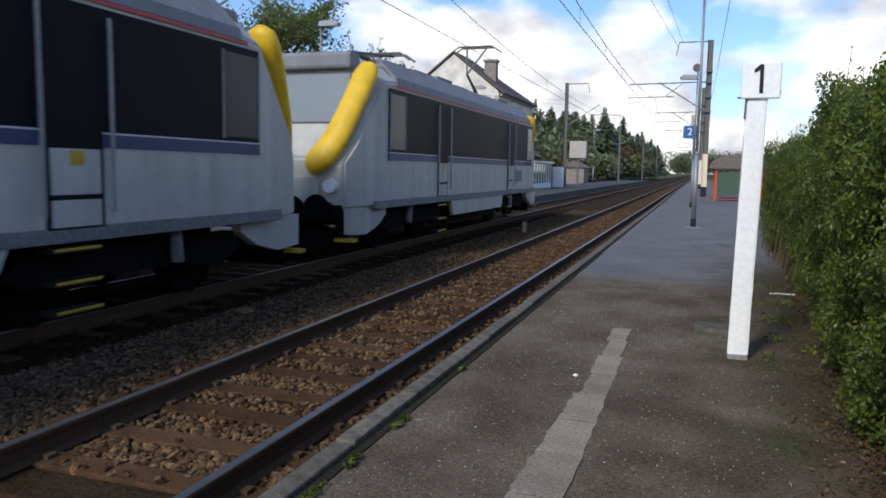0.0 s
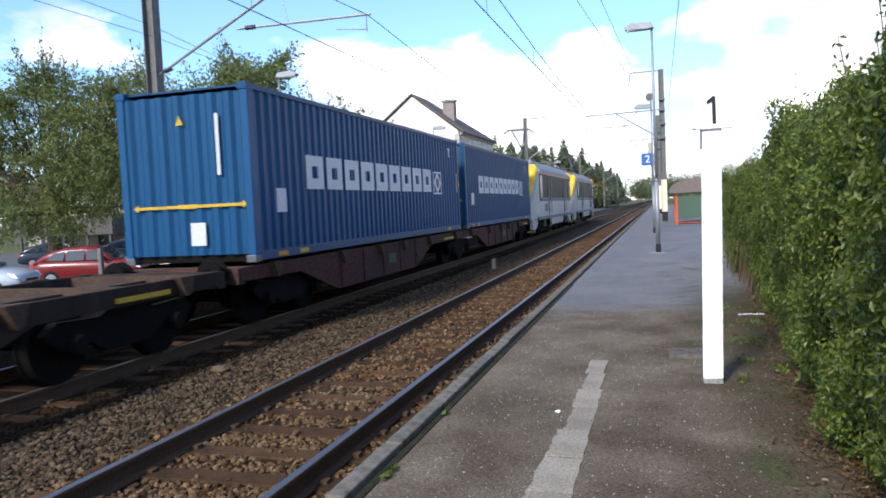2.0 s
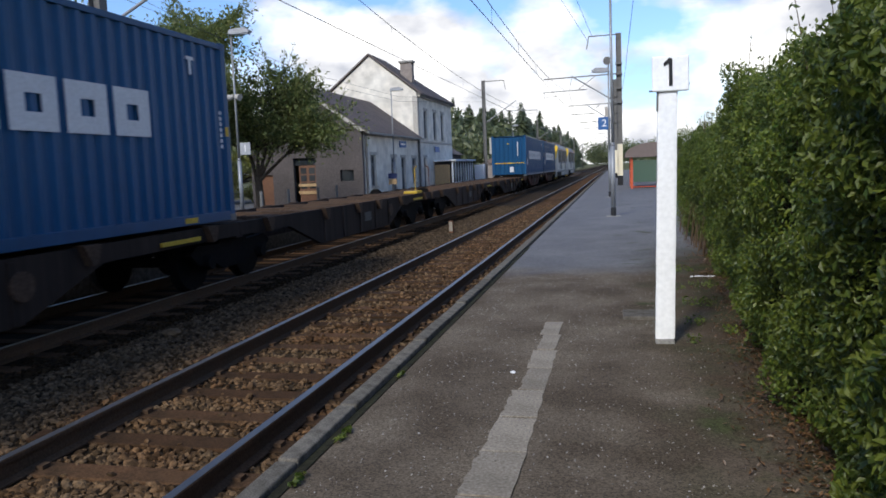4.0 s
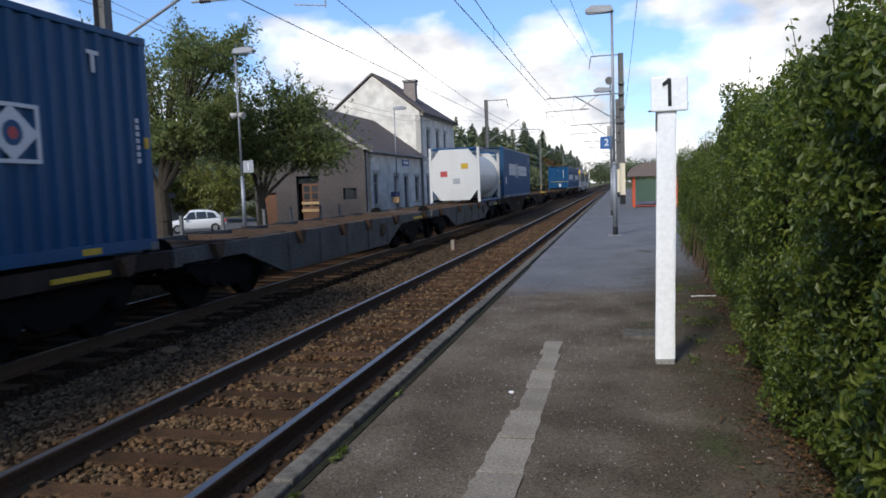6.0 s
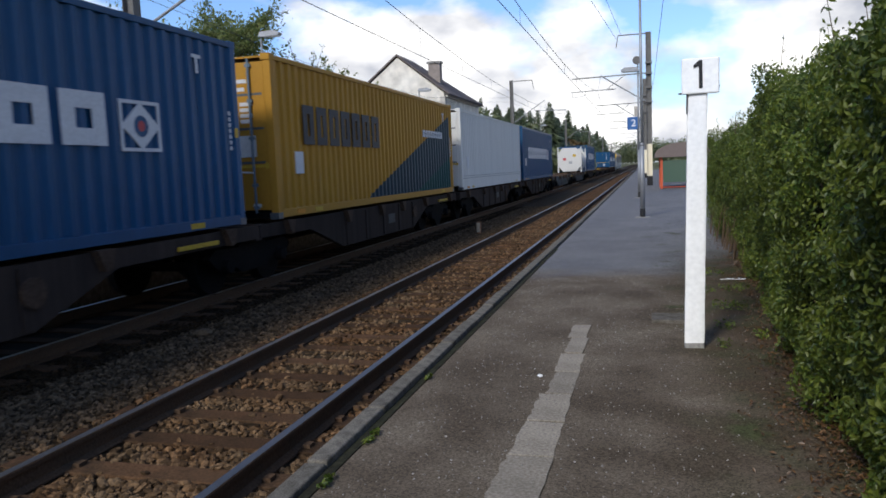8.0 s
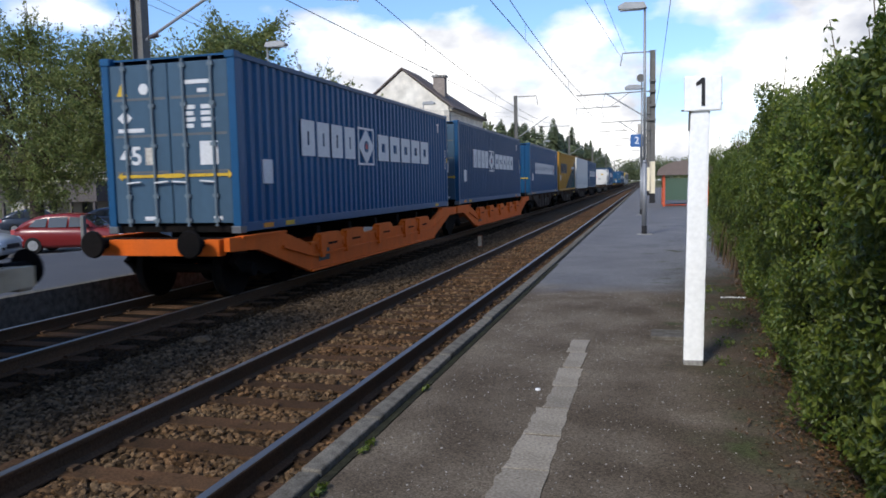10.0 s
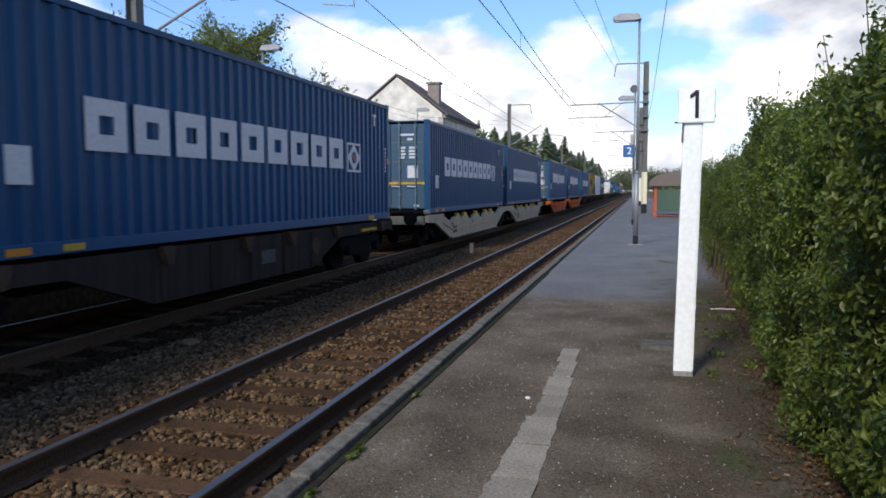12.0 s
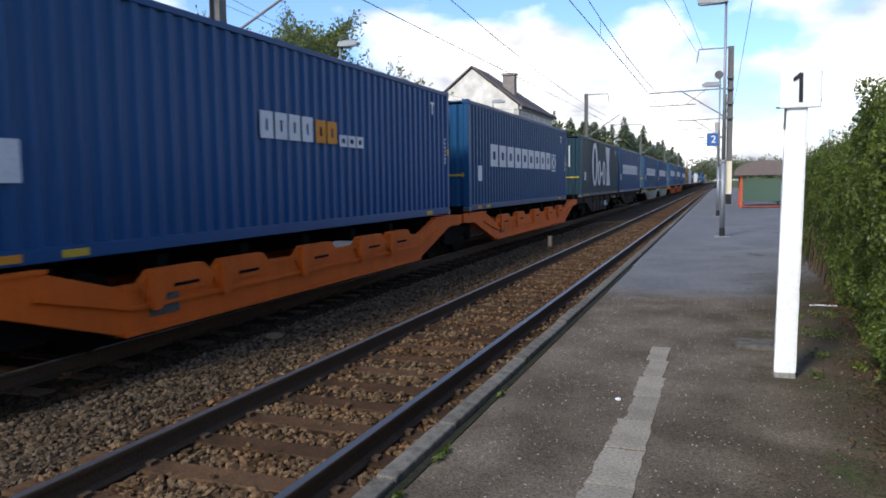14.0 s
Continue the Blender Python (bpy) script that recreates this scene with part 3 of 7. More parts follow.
def ragged_sheet(x0, x1, y0, y1, z, amp, seed):
    bm = bmesh.new()
    r = random.Random(seed)
    n = 40
    lo = [bm.verts.new((x0 + (x1 - x0) * i / n, y0 + r.uniform(-amp, amp) + 0.5 * amp * math.sin(i * 0.8), z)) for i in range(n + 1)]
    hi = [bm.verts.new((x0 + (x1 - x0) * i / n, y1, z)) for i in range(n + 1)]
    for i in range(n):
        bm.faces.new((lo[i], lo[i + 1], hi[i + 1], hi[i]))
    ret = bmesh.ops.extrude_face_region(bm, geom=list(bm.faces))
    bmesh.ops.translate(bm, verts=[v for v in ret["geom"] if isinstance(v, bmesh.types.BMVert)], vec=(0, 0, -0.012))
    bmesh.ops.recalc_face_normals(bm, faces=bm.faces)
    return bm


part("edge_joint", bx(1.468, 1.528, -8, 12, 0.05, 0.128), "joint", platform, "dark mossy joint behind the edge stones")
# coping stones
me_c = None
for k in range(110):
    if me_c is None:
        o = part("coping_stone", bx(-0.066, 0.066, -0.494, 0.494, -0.75, 0.0, bevel=0.014), "coping", platform)
        me_c = o.data
    else:
        o = new("coping_stone", me_c)
        o.parent = platform
    o.location = (1.396 + rng.uniform(-0.006, 0.006), -8 + k * 1.0, 0.17 + rng.uniform(-0.01, 0.006))
part("far_coping", bx(1.33, 1.462, 101.6, 160, -0.75, 0.165), "coping", platform)
# strip of pale slabs, its far end half covered
slab_me = None
for k in range(14):
    y = -3.16 + 0.62 * k
    if y > 4.6:
        break
    cut = max(0.0, (y - 0.4)) * 0.028 + (0.03 if k % 2 and y > 1.5 else 0)
    # the asphalt creeps over the slab's edge and corners
    ragged = 0.004 + 0.008 * (y > 0.4)
    rim = [(-0.15 + cut + abs(rng.normal(0, ragged)), -0.298 + 0.596 * q / 9) for q in range(10)]
    rim += [(-0.05 + cut / 2, 0.302 + rng.uniform(-0.012, 0)), (0.06, 0.302 + rng.uniform(-0.012, 0))]
    rim += [(0.15 - abs(rng.normal(0, 0.006)), 0.298 - 0.596 * q / 5) for q in range(6)]
    rim += [(0.05, -0.302 + rng.uniform(0, 0.012)), (-0.05 + cut / 2, -0.302 + rng.uniform(0, 0.012))]
    o = part("paving_slab", prism(bmesh.new(), rim, -0.03, 0.0, "z"), "slab", platform)
    o.location = (2.595 - max(0, y - 3.0) * 0.03, y, 0.131 + rng.uniform(-0.003, 0.003))
    o.rotation_euler = (0, 0, -0.008 + rng.uniform(-0.012, 0.012))
o = part("cover_slab", bx(-0.2, 0.2, -0.2, 0.2, -0.06, 0.0, bevel=0.012), "coping", platform, "low brown concrete cover slab")
o.location = (3.53, 4.92, 0.165)
# scattered grit on the old asphalt
g = stones("loose_grit", 4200, 1.6, 4.6, -0.6, 8.0, 1.2, 0.002, 0.007, False)
g.location.z = 0.306
g.data.materials.clear()
g.data.materials.append(M["grit"])
tagged(g, "pale loose grit scattered over the asphalt", "grit", kind="stuff")
o = part("ballast_lump", bmesh.new(), "stone")
bm = bmesh.new()
bmesh.ops.create_icosphere(bm, subdivisions=2, radius=0.10, matrix=Matrix.Diagonal((1.2, 1.0, 0.6, 1)))
for v in bm.verts:
    v.co += noise.noise_vector(v.co * 14) * 0.025
bm.to_mesh(o.data)
bm.free()
o.location = (-2.30, 5.0, -0.14)
tagged(o, "pale fist-sized stone lying on the ballast", "stone")

# crumbs, litter and weeds on the platform
o = part("pale_pebble", bmesh.new(), "signwhite")
bm = bmesh.new()
bmesh.ops.create_icosphere(bm, subdivisions=2, radius=0.018, matrix=Matrix.Diagonal((1.3, 1.0, 0.7, 1)))
for v in bm.verts:
    v.co += noise.noise_vector(v.co * 60) * 0.005
bm.to_mesh(o.data)
bm.free()
o.location = (2.435, 2.56, 0.135)
tagged(o, "white pebble lying on the asphalt", "stone")
o = part("paper_scrap", prism(bmesh.new(), [(-0.17, -0.03), (-0.05, 0.02), (0.16, 0.0), (0.18, 0.05), (0.0, 0.06), (-0.16, 0.01)], 0.0, 0.012, "z"), "signwhite")
o.location = (4.46, 7.74, 0.131)
tagged(o, "crumpled white paper scrap by the hedge", "litter")


def weeds():
    r = np.random.default_rng(77)
    pts, nor = [], []
    for cx, cy, rad, k in ((4.05, 4.55, 0.12, 70), (4.2, 5.6, 0.2, 120), (4.0, 6.6, 0.14, 60), (4.35, 4.1, 0.1, 60), (3.95, 3.7, 0.07, 30), (4.4, 6.9, 0.22, 120), (4.15, 8.3, 0.25, 120), (1.55, 1.0, 0.05, 60), (1.54, -0.2, 0.06, 80), (1.55, 0.3, 0.04, 50), (1.53, 2.4, 0.03, 30)):
        for _ in range(k):
            a, d = r.uniform(0, 6.28), rad * r.random() ** 0.5
            pts.append((cx + math.cos(a) * d * (0.5 if cx < 2 else 1), cy + math.sin(a) * d * (3 if cx < 2 else 1), 0.135 + r.random() * (0.02 if cx < 2 else 0.07)))
            nor.append((math.cos(a) * 0.5, math.sin(a) * 0.5, 0.8))
    v, f = leaves(np.array(pts), np.array(nor), 0.02, 78, 0.5)
    tagged(raw("weeds", v.tolist(), f.tolist(), "hedge"), "small green weeds in the platform's cracks and verge", "weeds", kind="stuff")


platform_1 = thing("platform_opposite", "opposite platform in front of the station building", "platform", kind="structure")
part("platform_body", bx(-11.6, -6.2, -15, 150, -1.1, 0.22), "asphalt_new", platform_1)
part("platform_edge", bx(-6.2, -6.0, -15, 150, -1.1, 0.25), "coping", platform_1, "pale concrete edging")


# ---- hedge ----
def leaves(points, normals, size, seed, jitter=0.9):
    r = np.random.default_rng(seed)
    n = len(points)
    d = normals + r.normal(0, jitter, (n, 3))
    d /= np.linalg.norm(d, axis=1)[:, None]
    up = r.normal(0, 1, (n, 3)) + np.array([0, 0, 0.8])
    side = np.cross(d, up)
    side /= np.linalg.norm(side, axis=1)[:, None] + 1e-9
    along = np.cross(side, d)
    s = size * r.uniform(0.6, 1.35, n)[:, None]
    p = np.asarray(points)
    v = np.stack([p - along * s, p + side * s * 0.48 + d * s * 0.18, p + along * s, p - side * s * 0.48 + d * s * 0.18], 1).reshape(-1, 3)
    k = (np.arange(n) * 4)[:, None]
    f = np.concatenate([k + np.array([[0, 1, 2]]), k + np.array([[0, 2, 3]])], 0)
    return v, f


def hedge():
    h = thing("hedge", "tall dense green hedge along the platform, unclipped on top", "hedge")
    r = np.random.default_rng(11)

    def face_x(y, z):
        return 4.36 + 0.062 * np.clip(y, -2, 10) - 0.16 * np.sin(np.clip(z, 0, 3) / 3 * np.pi) + 0.10 * np.sin(y * 2.1 + z * 1.3) * np.sin(z * 2.3 + y) + 0.05 * np.sin(y * 5.3 + z * 4)

    def top_z(y):
        return 2.32 - 0.10 / (1 + np.exp(-(y - 7.0) * 3)) + 0.32 * np.exp(-((y - 5.3) / 0.9) ** 2) + 0.08 * np.sin(y * 1.7) + 0.06 * np.sin(y * 4.1 + 1)

    n = 135000
    y = -2.2 + 18.2 * r.random(n) ** 1.45
    z = 0.12 + r.random(n) ** 0.9 * (top_z(y) - 0.05)
    x = face_x(y, z) + np.abs(r.normal(0, 0.09, n)) - 0.06 + 0.09 * np.sin(y * 7.0 + 2 * np.sin(z * 5)) * np.sin(z * 8.0 + y)
    pts = np.stack([x, y, z], 1)
    nor = np.tile([-1.0, -0.25, 0.35], (n, 1))
    m = 32000
    y = -2.2 + 18.2 * r.random(m) ** 1.3
    x = face_x(y, top_z(y)) + r.random(m) ** 1.5 * 1.5
    z = top_z(y) + 0.12 * np.sin(x * 3 + y * 2) + r.normal(0, 0.06, m)
    pts2 = np.stack([x, y, z], 1)
    # far end of the hedge
    e = 4000
    pts3 = np.stack([4.7 + r.random(e) * 1.2, 15.8 + r.normal(0, 0.1, e), 0.15 + r.random(e) * 2.3], 1)
    # upright shoots with their leaves
    shoots, tw = [], bmesh.new()
    for _ in range(280):
        yy = -1.5 + 17.0 * r.random() ** 1.2
        xx = face_x(yy, 2.7) + r.random() * 1.0 + 0.02
        zz = top_z(yy)
        ln = r.uniform(0.15, 0.5) * (0.75 if yy < 4 else 1) + (0.45 if yy < 1.2 and r.random() < 0.3 else 0)
        lean = (r.normal(0, 0.09), r.normal(0, 0.09))
        rod(tw, (xx, yy, zz - 0.25), (xx + lean[0] * ln * 2, yy + lean[1] * ln * 2, zz + ln), 0.006, 0.002, 4)
        for q in range(int(ln * 42)):
            s = r.random()
            shoots.append((xx + lean[0] * ln * 2 * s + r.normal(0, 0.028), yy + lean[1] * ln * 2 * s + r.normal(0, 0.028), zz + ln * s))
    pts4 = np.array(shoots)
    allp = np.concatenate([pts, pts2, pts3, pts4])
    alln = np.concatenate([nor, np.tile([-0.2, -0.2, 1.0], (m, 1)), np.tile([0, 1.0, 0.2], (e, 1)), np.tile([-0.5, -0.4, 0.6], (len(pts4), 1))])
    v, f = leaves(allp, alln, 0.0215, 12)
    raw("foliage", v.tolist(), f.tolist(), "hedge", h)
    part("shoots", tw, "twig", h)["kind"] = "stuff"
    # woody inside
    bm = bmesh.new()
    for _ in range(260):
        yy, zz = r.uniform(-2, 15.5), r.uniform(0.1, 1.0)
        xx = 5.0 + r.uniform(-0.3, 0.4)
        rod(bm, (xx, yy, 0.1), (face_x(yy, zz + 1) + 0.1, yy + r.normal(0, 0.3), zz + r.uniform(0.6, 1.7)), 0.012, 0.004, 4)
    part("branchwork", bm, "twig", h)["kind"] = "stuff"
    # near-black sheet behind the leaves: the hedge's inner shade painted as a surface
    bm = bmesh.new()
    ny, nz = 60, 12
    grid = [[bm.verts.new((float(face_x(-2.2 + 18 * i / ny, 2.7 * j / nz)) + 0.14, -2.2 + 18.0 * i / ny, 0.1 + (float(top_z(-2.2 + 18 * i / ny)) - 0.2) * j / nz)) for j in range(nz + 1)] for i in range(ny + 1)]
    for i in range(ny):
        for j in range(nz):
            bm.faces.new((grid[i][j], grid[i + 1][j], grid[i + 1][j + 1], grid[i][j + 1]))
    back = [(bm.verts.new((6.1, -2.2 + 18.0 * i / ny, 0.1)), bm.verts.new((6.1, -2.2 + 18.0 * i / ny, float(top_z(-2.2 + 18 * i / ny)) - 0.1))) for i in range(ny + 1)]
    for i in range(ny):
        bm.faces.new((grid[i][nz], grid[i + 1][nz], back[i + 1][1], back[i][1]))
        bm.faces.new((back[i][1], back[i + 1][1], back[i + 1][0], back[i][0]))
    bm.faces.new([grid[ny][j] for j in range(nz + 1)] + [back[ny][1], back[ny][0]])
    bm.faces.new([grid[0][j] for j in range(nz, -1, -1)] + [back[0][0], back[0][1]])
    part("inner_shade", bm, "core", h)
    # dry litter at the foot
    k = 11000
    yy = -1.5 + 15 * r.random(k) ** 1.5
    p = np.stack([face_x(yy, 0.2) - np.abs(r.normal(0, 0.22, k)) + 0.12, yy, 0.145 + r.random(k) * 0.02], 1)
    v, f = leaves(p, np.tile([0, 0, 1.0], (k, 1)), 0.017, 13, 0.35)
    tagged(raw("leaf_litter", v.tolist(), f.tolist(), "litter"), "dry brown leaves fallen along the hedge foot", "leaf litter", kind="stuff")
    return h


hedge()
weeds()


# ---- platform furniture ----
def white_post():
    p = thing("marker_post", "thick white-painted post with a board numbered one", "sign post", at=(3.70, 3.72, 0.12))
    part("foot", bx(-0.085, 0.085, -0.075, 0.075, -0.05, 0.05, bevel=0.012), "concrete", p, "bare concrete foot")
    bm = bmesh.new()
    bmesh.ops.create_cube(bm, size=1.0, matrix=Matrix.Translation((0, 0, 1.18)) @ Matrix.Diagonal((0.168, 0.14, 2.28, 1)))
    bmesh.ops.bevel(bm, geom=list(bm.edges), offset=0.012, segments=2, affect="EDGES")
    bmesh.ops.subdivide_edges(bm, edges=[e for e in bm.edges if abs(e.verts[0].co.z - e.verts[1].co.z) > 1], cuts=30)
    for v in bm.verts:
        v.co += noise.noise_vector(v.co * 7) * 0.004
        v.co.x += (v.co.z) * 0.012
    part("shaft", bm, "whitepaint", p)
    part("board", bx(-0.11, 0.205, -0.10, -0.072, 2.29, 2.60, bevel=0.014), "whitepaint", p, "rounded white number board")
    bm = bmesh.new()
    rod(bm, (-0.135, -0.07, 2.30), (-0.06, -0.07, 2.30), 0.008)
    rod(bm, (-0.062, -0.07, 2.30), (-0.066, -0.07, 2.12), 0.008)
    part("bracket", bm, "mast", p, "bent dark metal bracket")
    bm = bmesh.new()
    rod(bm, (0.12, -0.07, 2.305), (0.19, -0.07, 2.30), 0.010)
    rod(bm, (0.19, -0.07, 2.30), (0.205, -0.07, 2.36), 0.008)
    part("bracket", bm, "mast", p, "bent dark metal bracket")
    bm = prism(bmesh.new(), [(0.035, 2.335), (0.066, 2.335), (0.062, 2.575), (0.036, 2.578), (-0.012, 2.535), (-0.008, 2.505), (0.033, 2.528)], -0.106, -0.098, "y")
    part("numeral", bm, "black", p, "hand-painted black numeral one")
    p.rotation_euler = (0, radians(0.3), 0)


white_post()


def lamp_post(name, x, y, z, height, heads, label, turn=0.0):
    """A slim column with a flat lantern; heads: +1 or -1, the side to which the lantern points."""
    p = thing(name, label, "street lamp", "platform lamps", at=(x, y, z))
    p.rotation_euler = (0, 0, radians(turn))
    bm = bmesh.new()
    rod(bm, (0, 0, 0.28), (0, 0, 2.2), 0.075, 0.072, 14)
    rod(bm, (0, 0, 2.2), (0, 0, 2.3), 0.072, 0.045, 14)
    rod(bm, (0, 0, 2.3), (0, 0, height), 0.045, 0.036, 12)
    part("column", bm, "galv", p, smooth=True)
    bm = bmesh.new()
    rod(bm, (0, 0, 0.0), (0, 0, 0.28), 0.085, 0.08, 14)
    part("base", bm, "black", p, "black-painted foot")
    part("base_plate", bx(-0.22, 0.22, -0.16, 0.16, 0.0, 0.025), "concrete", p)
    for s in heads:
        hd = part("lantern", prism(bmesh.new(), [(s * -0.06, height - 0.06), (s * 0.12, height - 0.09), (s * 0.78, height - 0.06), (s * 0.80, height + 0.02), (s * 0.6, height + 0.13), (s * 0.02, height + 0.10)], -0.14, 0.14, "y"), "galv", p, "grey flat lantern")
        part("diffuser", bx(min(s * 0.14, s * 0.74), max(s * 0.14, s * 0.74), -0.11, 0.11, height - 0.10, height - 0.075), "signwhite", hd)
    return p


lamp_post("platform_lamp", 3.19, 20.6, 0.12, 6.95, (-1,), "slim grey lamp post with a black foot on the platform")
lamp_f = lamp_post("platform_lamp", 3.0, 34.0, 0.12, 6.1, (-1,), "slim grey lamp post with a loudspeaker farther along the platform")
bm = bmesh.new()
rod(bm, (0, -0.02, 6.05), (0, -0.02, 6.5), 0.03, n=8)
rod(bm, (0, 0.05, 6.55), (-0.05, -0.3, 6.5), 0.10, 0.19, 14)
part("loudspeaker", bm, "mast", lamp_f, "dark horn loudspeaker")
lamp_l = lamp_post("platform_lamp", -10.6, 22.6, 0.22, 6.95, (1,), "slim grey lamp post beside the trees, carrying a number plate")
bm = bmesh.new()
for s in (-1, 1):
    rod(bm, (s * 0.05, -0.02, 4.62), (s * 0.26, -0.10, 4.55), 0.07, 0.13, 12)
part("loudspeaker", bm, "trim", lamp_l, "pale horn loudspeakers")
part("number_plate", bx(0.09, 0.52, -0.06, -0.035, 2.42, 2.88, bevel=0.01), "signgrey", lamp_l, "grey number plate")
text("1", 0.36, "signwhite", lamp_l, pose(0.31, -0.066, 2.65, 90, 0, 0))
lamp_post("platform_lamp", -11.0, 44.3, 0.22, 6.9, (1,), "slim grey lamp post in front of the station building")
lamp_post("platform_lamp", -9.8, 95, 0.22, 6.9, (1,), "slim grey lamp post farther along the opposite platform")

# track number sign on its grey post
sg = thing("track_sign", "blue square sign numbered two on a slim grey post", "sign", at=(2.62, 37.5, 0.12))
bm = bmesh.new()
rod(bm, (0.36, 0, 0), (0.30, 0, 4.4), 0.06, 0.05, 10)
part("post", bm, "galv", sg, "slim dull grey post")
part("bracket", bx(0.14, 0.32, -0.05, 0.03, 4.1, 4.62), "trim", sg, "pale leaning bracket")
part("board", bx(-0.22, 0.42, -0.10, -0.06, 3.42, 4.08, bevel=0.01), "signblue", sg)
text("2", 0.52, "signwhite", sg, pose(0.1, -0.106, 3.75, 90, 0, 0))

sp = thing("marker_stub", "short rusty post stub with a pale top on the ballast", "post", at=(-1.75, 19.3, -0.25))
bm = bmesh.new()
box(bm, -0.07, 0.07, -0.06, 0.06, 0, 0.45, bevel=0.02)
part("stub", bm, "rust", sp)
part("cap", bx(-0.055, 0.055, -0.07, -0.055, 0.12, 0.42), "slab", sp, "pale worn face")


def shelter():
    s = thing("platform_shelter", "small waiting shelter with an orange-red frame and rounded brown roof", "shelter", at=(4.2, 45.0, 0.12))
    for x, y in ((0.05, 0), (2.6, 0), (0.05, 4.0), (2.6, 4.0)):
        part("corner_post", bx(x - 0.07, x + 0.07, y - 0.07, y + 0.07, 0, 2.05), "shelter_red", s)
    part("bottom_rail", bx(0.0, 2.6, -0.03, 0.03, 0.08, 0.13), "shelter_red", s)
    part("side_rail", bx(0.0, 0.1, 0.08, 3.9, 0.05, 0.15), "shelter_red", s)
    part("pane", bx(0.14, 2.5, -0.015, 0.015, 0.4, 1.75), "shelter_green", s, "greenish glazed panel")
    part("pane", bx(0.03, 0.06, 0.1, 3.8, 0.2, 1.9), "shelter_green", s)
    part("bench", bx(0.5, 2.3, 2.8, 3.3, 0.4, 0.48), "grey_frame", s)
    pts = [(-0.35, 1.95)] + [(1.33 - 1.68 * math.cos(math.pi * k / 14), 2.05 + 0.78 * math.sin(math.pi * k / 14)) for k in range(15)] + [(3.0, 1.95)]
    part("roof", prism(bmesh.new(), pts, -0.3, 4.3, "y"), "shelter_roof", s, "domed dull brown roof")


shelter()


# ---- catenary ----
def mast(name, x, y, z, height, side, reach, arm_z, label, width=0.24, wire_z=5.6, head=False, white=(0.3, 3.0), tie=False):
    """A lineside mast; side: the way its arm points; reach: how far the arm goes."""
    m = thing(name, label, "catenary mast", "catenary masts", at=(x, y, z))
    w = width / 2
    bm = bmesh.new()
    for s in (-1, 1):
        box(bm, s * w - 0.012, s * w + 0.012, -w, w, white[1], height)
    box(bm, -w + 0.012, w - 0.012, -0.012, 0.012, white[1], height)
    part("column", bm, "mast", m, "grey steel column")
    if white[1] > 0.4:
        bm = bmesh.new()
        for s in (-1, 1):
            box(bm, s * w - 0.013, s * w + 0.013, -w - 0.002, w + 0.002, white[0], white[1])
        box(bm, -w + 0.013, w - 0.013, -0.014, 0.014, white[0], white[1])
        part("painted_band", bm, "mastwhite", m, "yellowed white band")
    part("foot", bx(-w - 0.02, w + 0.02, -w - 0.02, w + 0.02, -0.3, white[0]), "black", m, "black-painted foot")
    top = arm_z + 1.15
    tip = side * reach
    if tie:
        bm = bmesh.new()
        rod(bm, (side * w, 0, top - 0.02), (tip, 0, top - 0.1), 0.04, n=8)
        rod(bm, (tip * 0.3, 0, top - 0.03), (tip * 0.55, 0, arm_z + 0.14), 0.02, n=6)
        part("tie_tube", bm, "mast", m)
    bm = bmesh.new()
    rod(bm, (side * w, 0, arm_z - 0.9), (tip * 0.62, 0, top), 0.045, n=8)
    part("cantilever", bm, "galv", m, "slanting cantilever tube")
    bm = bmesh.new()
    rod(bm, (tip * 0.42, 0, arm_z + 0.15), (tip * 1.02, 0, arm_z + 0.1), 0.035, n=8)
    rod(bm, (tip, 0, arm_z + 0.1), (tip, 0, arm_z - 0.35), 0.02, n=8)
    rod(bm, (tip, 0, arm_z - 0.3), (tip - side * 0.9, 0, arm_z - 0.2), 0.016, n=6)
    rod(bm, (tip * 0.62, 0, top), (tip * 0.66, 0, arm_z + 0.12), 0.012, n=6)
    part("registration_arm", bm, "galv", m)
    for a, b in (((side * (w + 0.12), 0, arm_z - 0.9 + 0.08), None), ((tip * 0.46, 0, arm_z + 0.15), None)):
        bm = bmesh.new()
        for k in range(5):
            q = Vector(a) + Vector((side * 0.07 * k, 0, 0.012 * k if a[2] < arm_z else 0))
            rod(bm, q, q + Vector((side * 0.035, 0, 0)), 0.075, 0.045, 10)
        part("insulator", bm, "insul", m, "ribbed dark insulator")
    for z in (arm_z - 0.9, arm_z + 0.1, top - 0.05, top + 0.7) if tie else ():
        part("clamp", bx(-w - 0.05, w + 0.05, -w - 0.03, w + 0.03, z - 0.07, z + 0.07, bevel=0.01), "mast", m, "steel clamp round the column")
    if head:
        bm = bmesh.new()
        rod(bm, (0, 0, height - 0.1), (side * 2.1, 0, height - 0.1), 0.04, n=6)
        rod(bm, (side * 2.1, 0, height - 0.1), (side * 2.25, 0, height - 1.0), 0.03, n=6)
        part("head_arm", bm, "mast", m)
    return m


mast("catenary_mast", -11.2, 16.0, 0.22, 9.2, 1, 6.9, 6.9, "tall grey mast with a yellowed white foot and long cantilever", 0.34, white=(0.02, 3.0))
mast("catenary_mast", 3.6, 52.9, 0.12, 10.9, -1, 5.4, 6.9, "grey catenary mast with a white foot beside the platform", 0.36, head=True, white=(0.7, 3.0), tie=True)
mast("catenary_mast", 3.3, 80, 0.12, 10.5, -1, 5.0, 6.9, "grey catenary mast far along the platform", 0.34, white=(0.5, 3.0), tie=True)
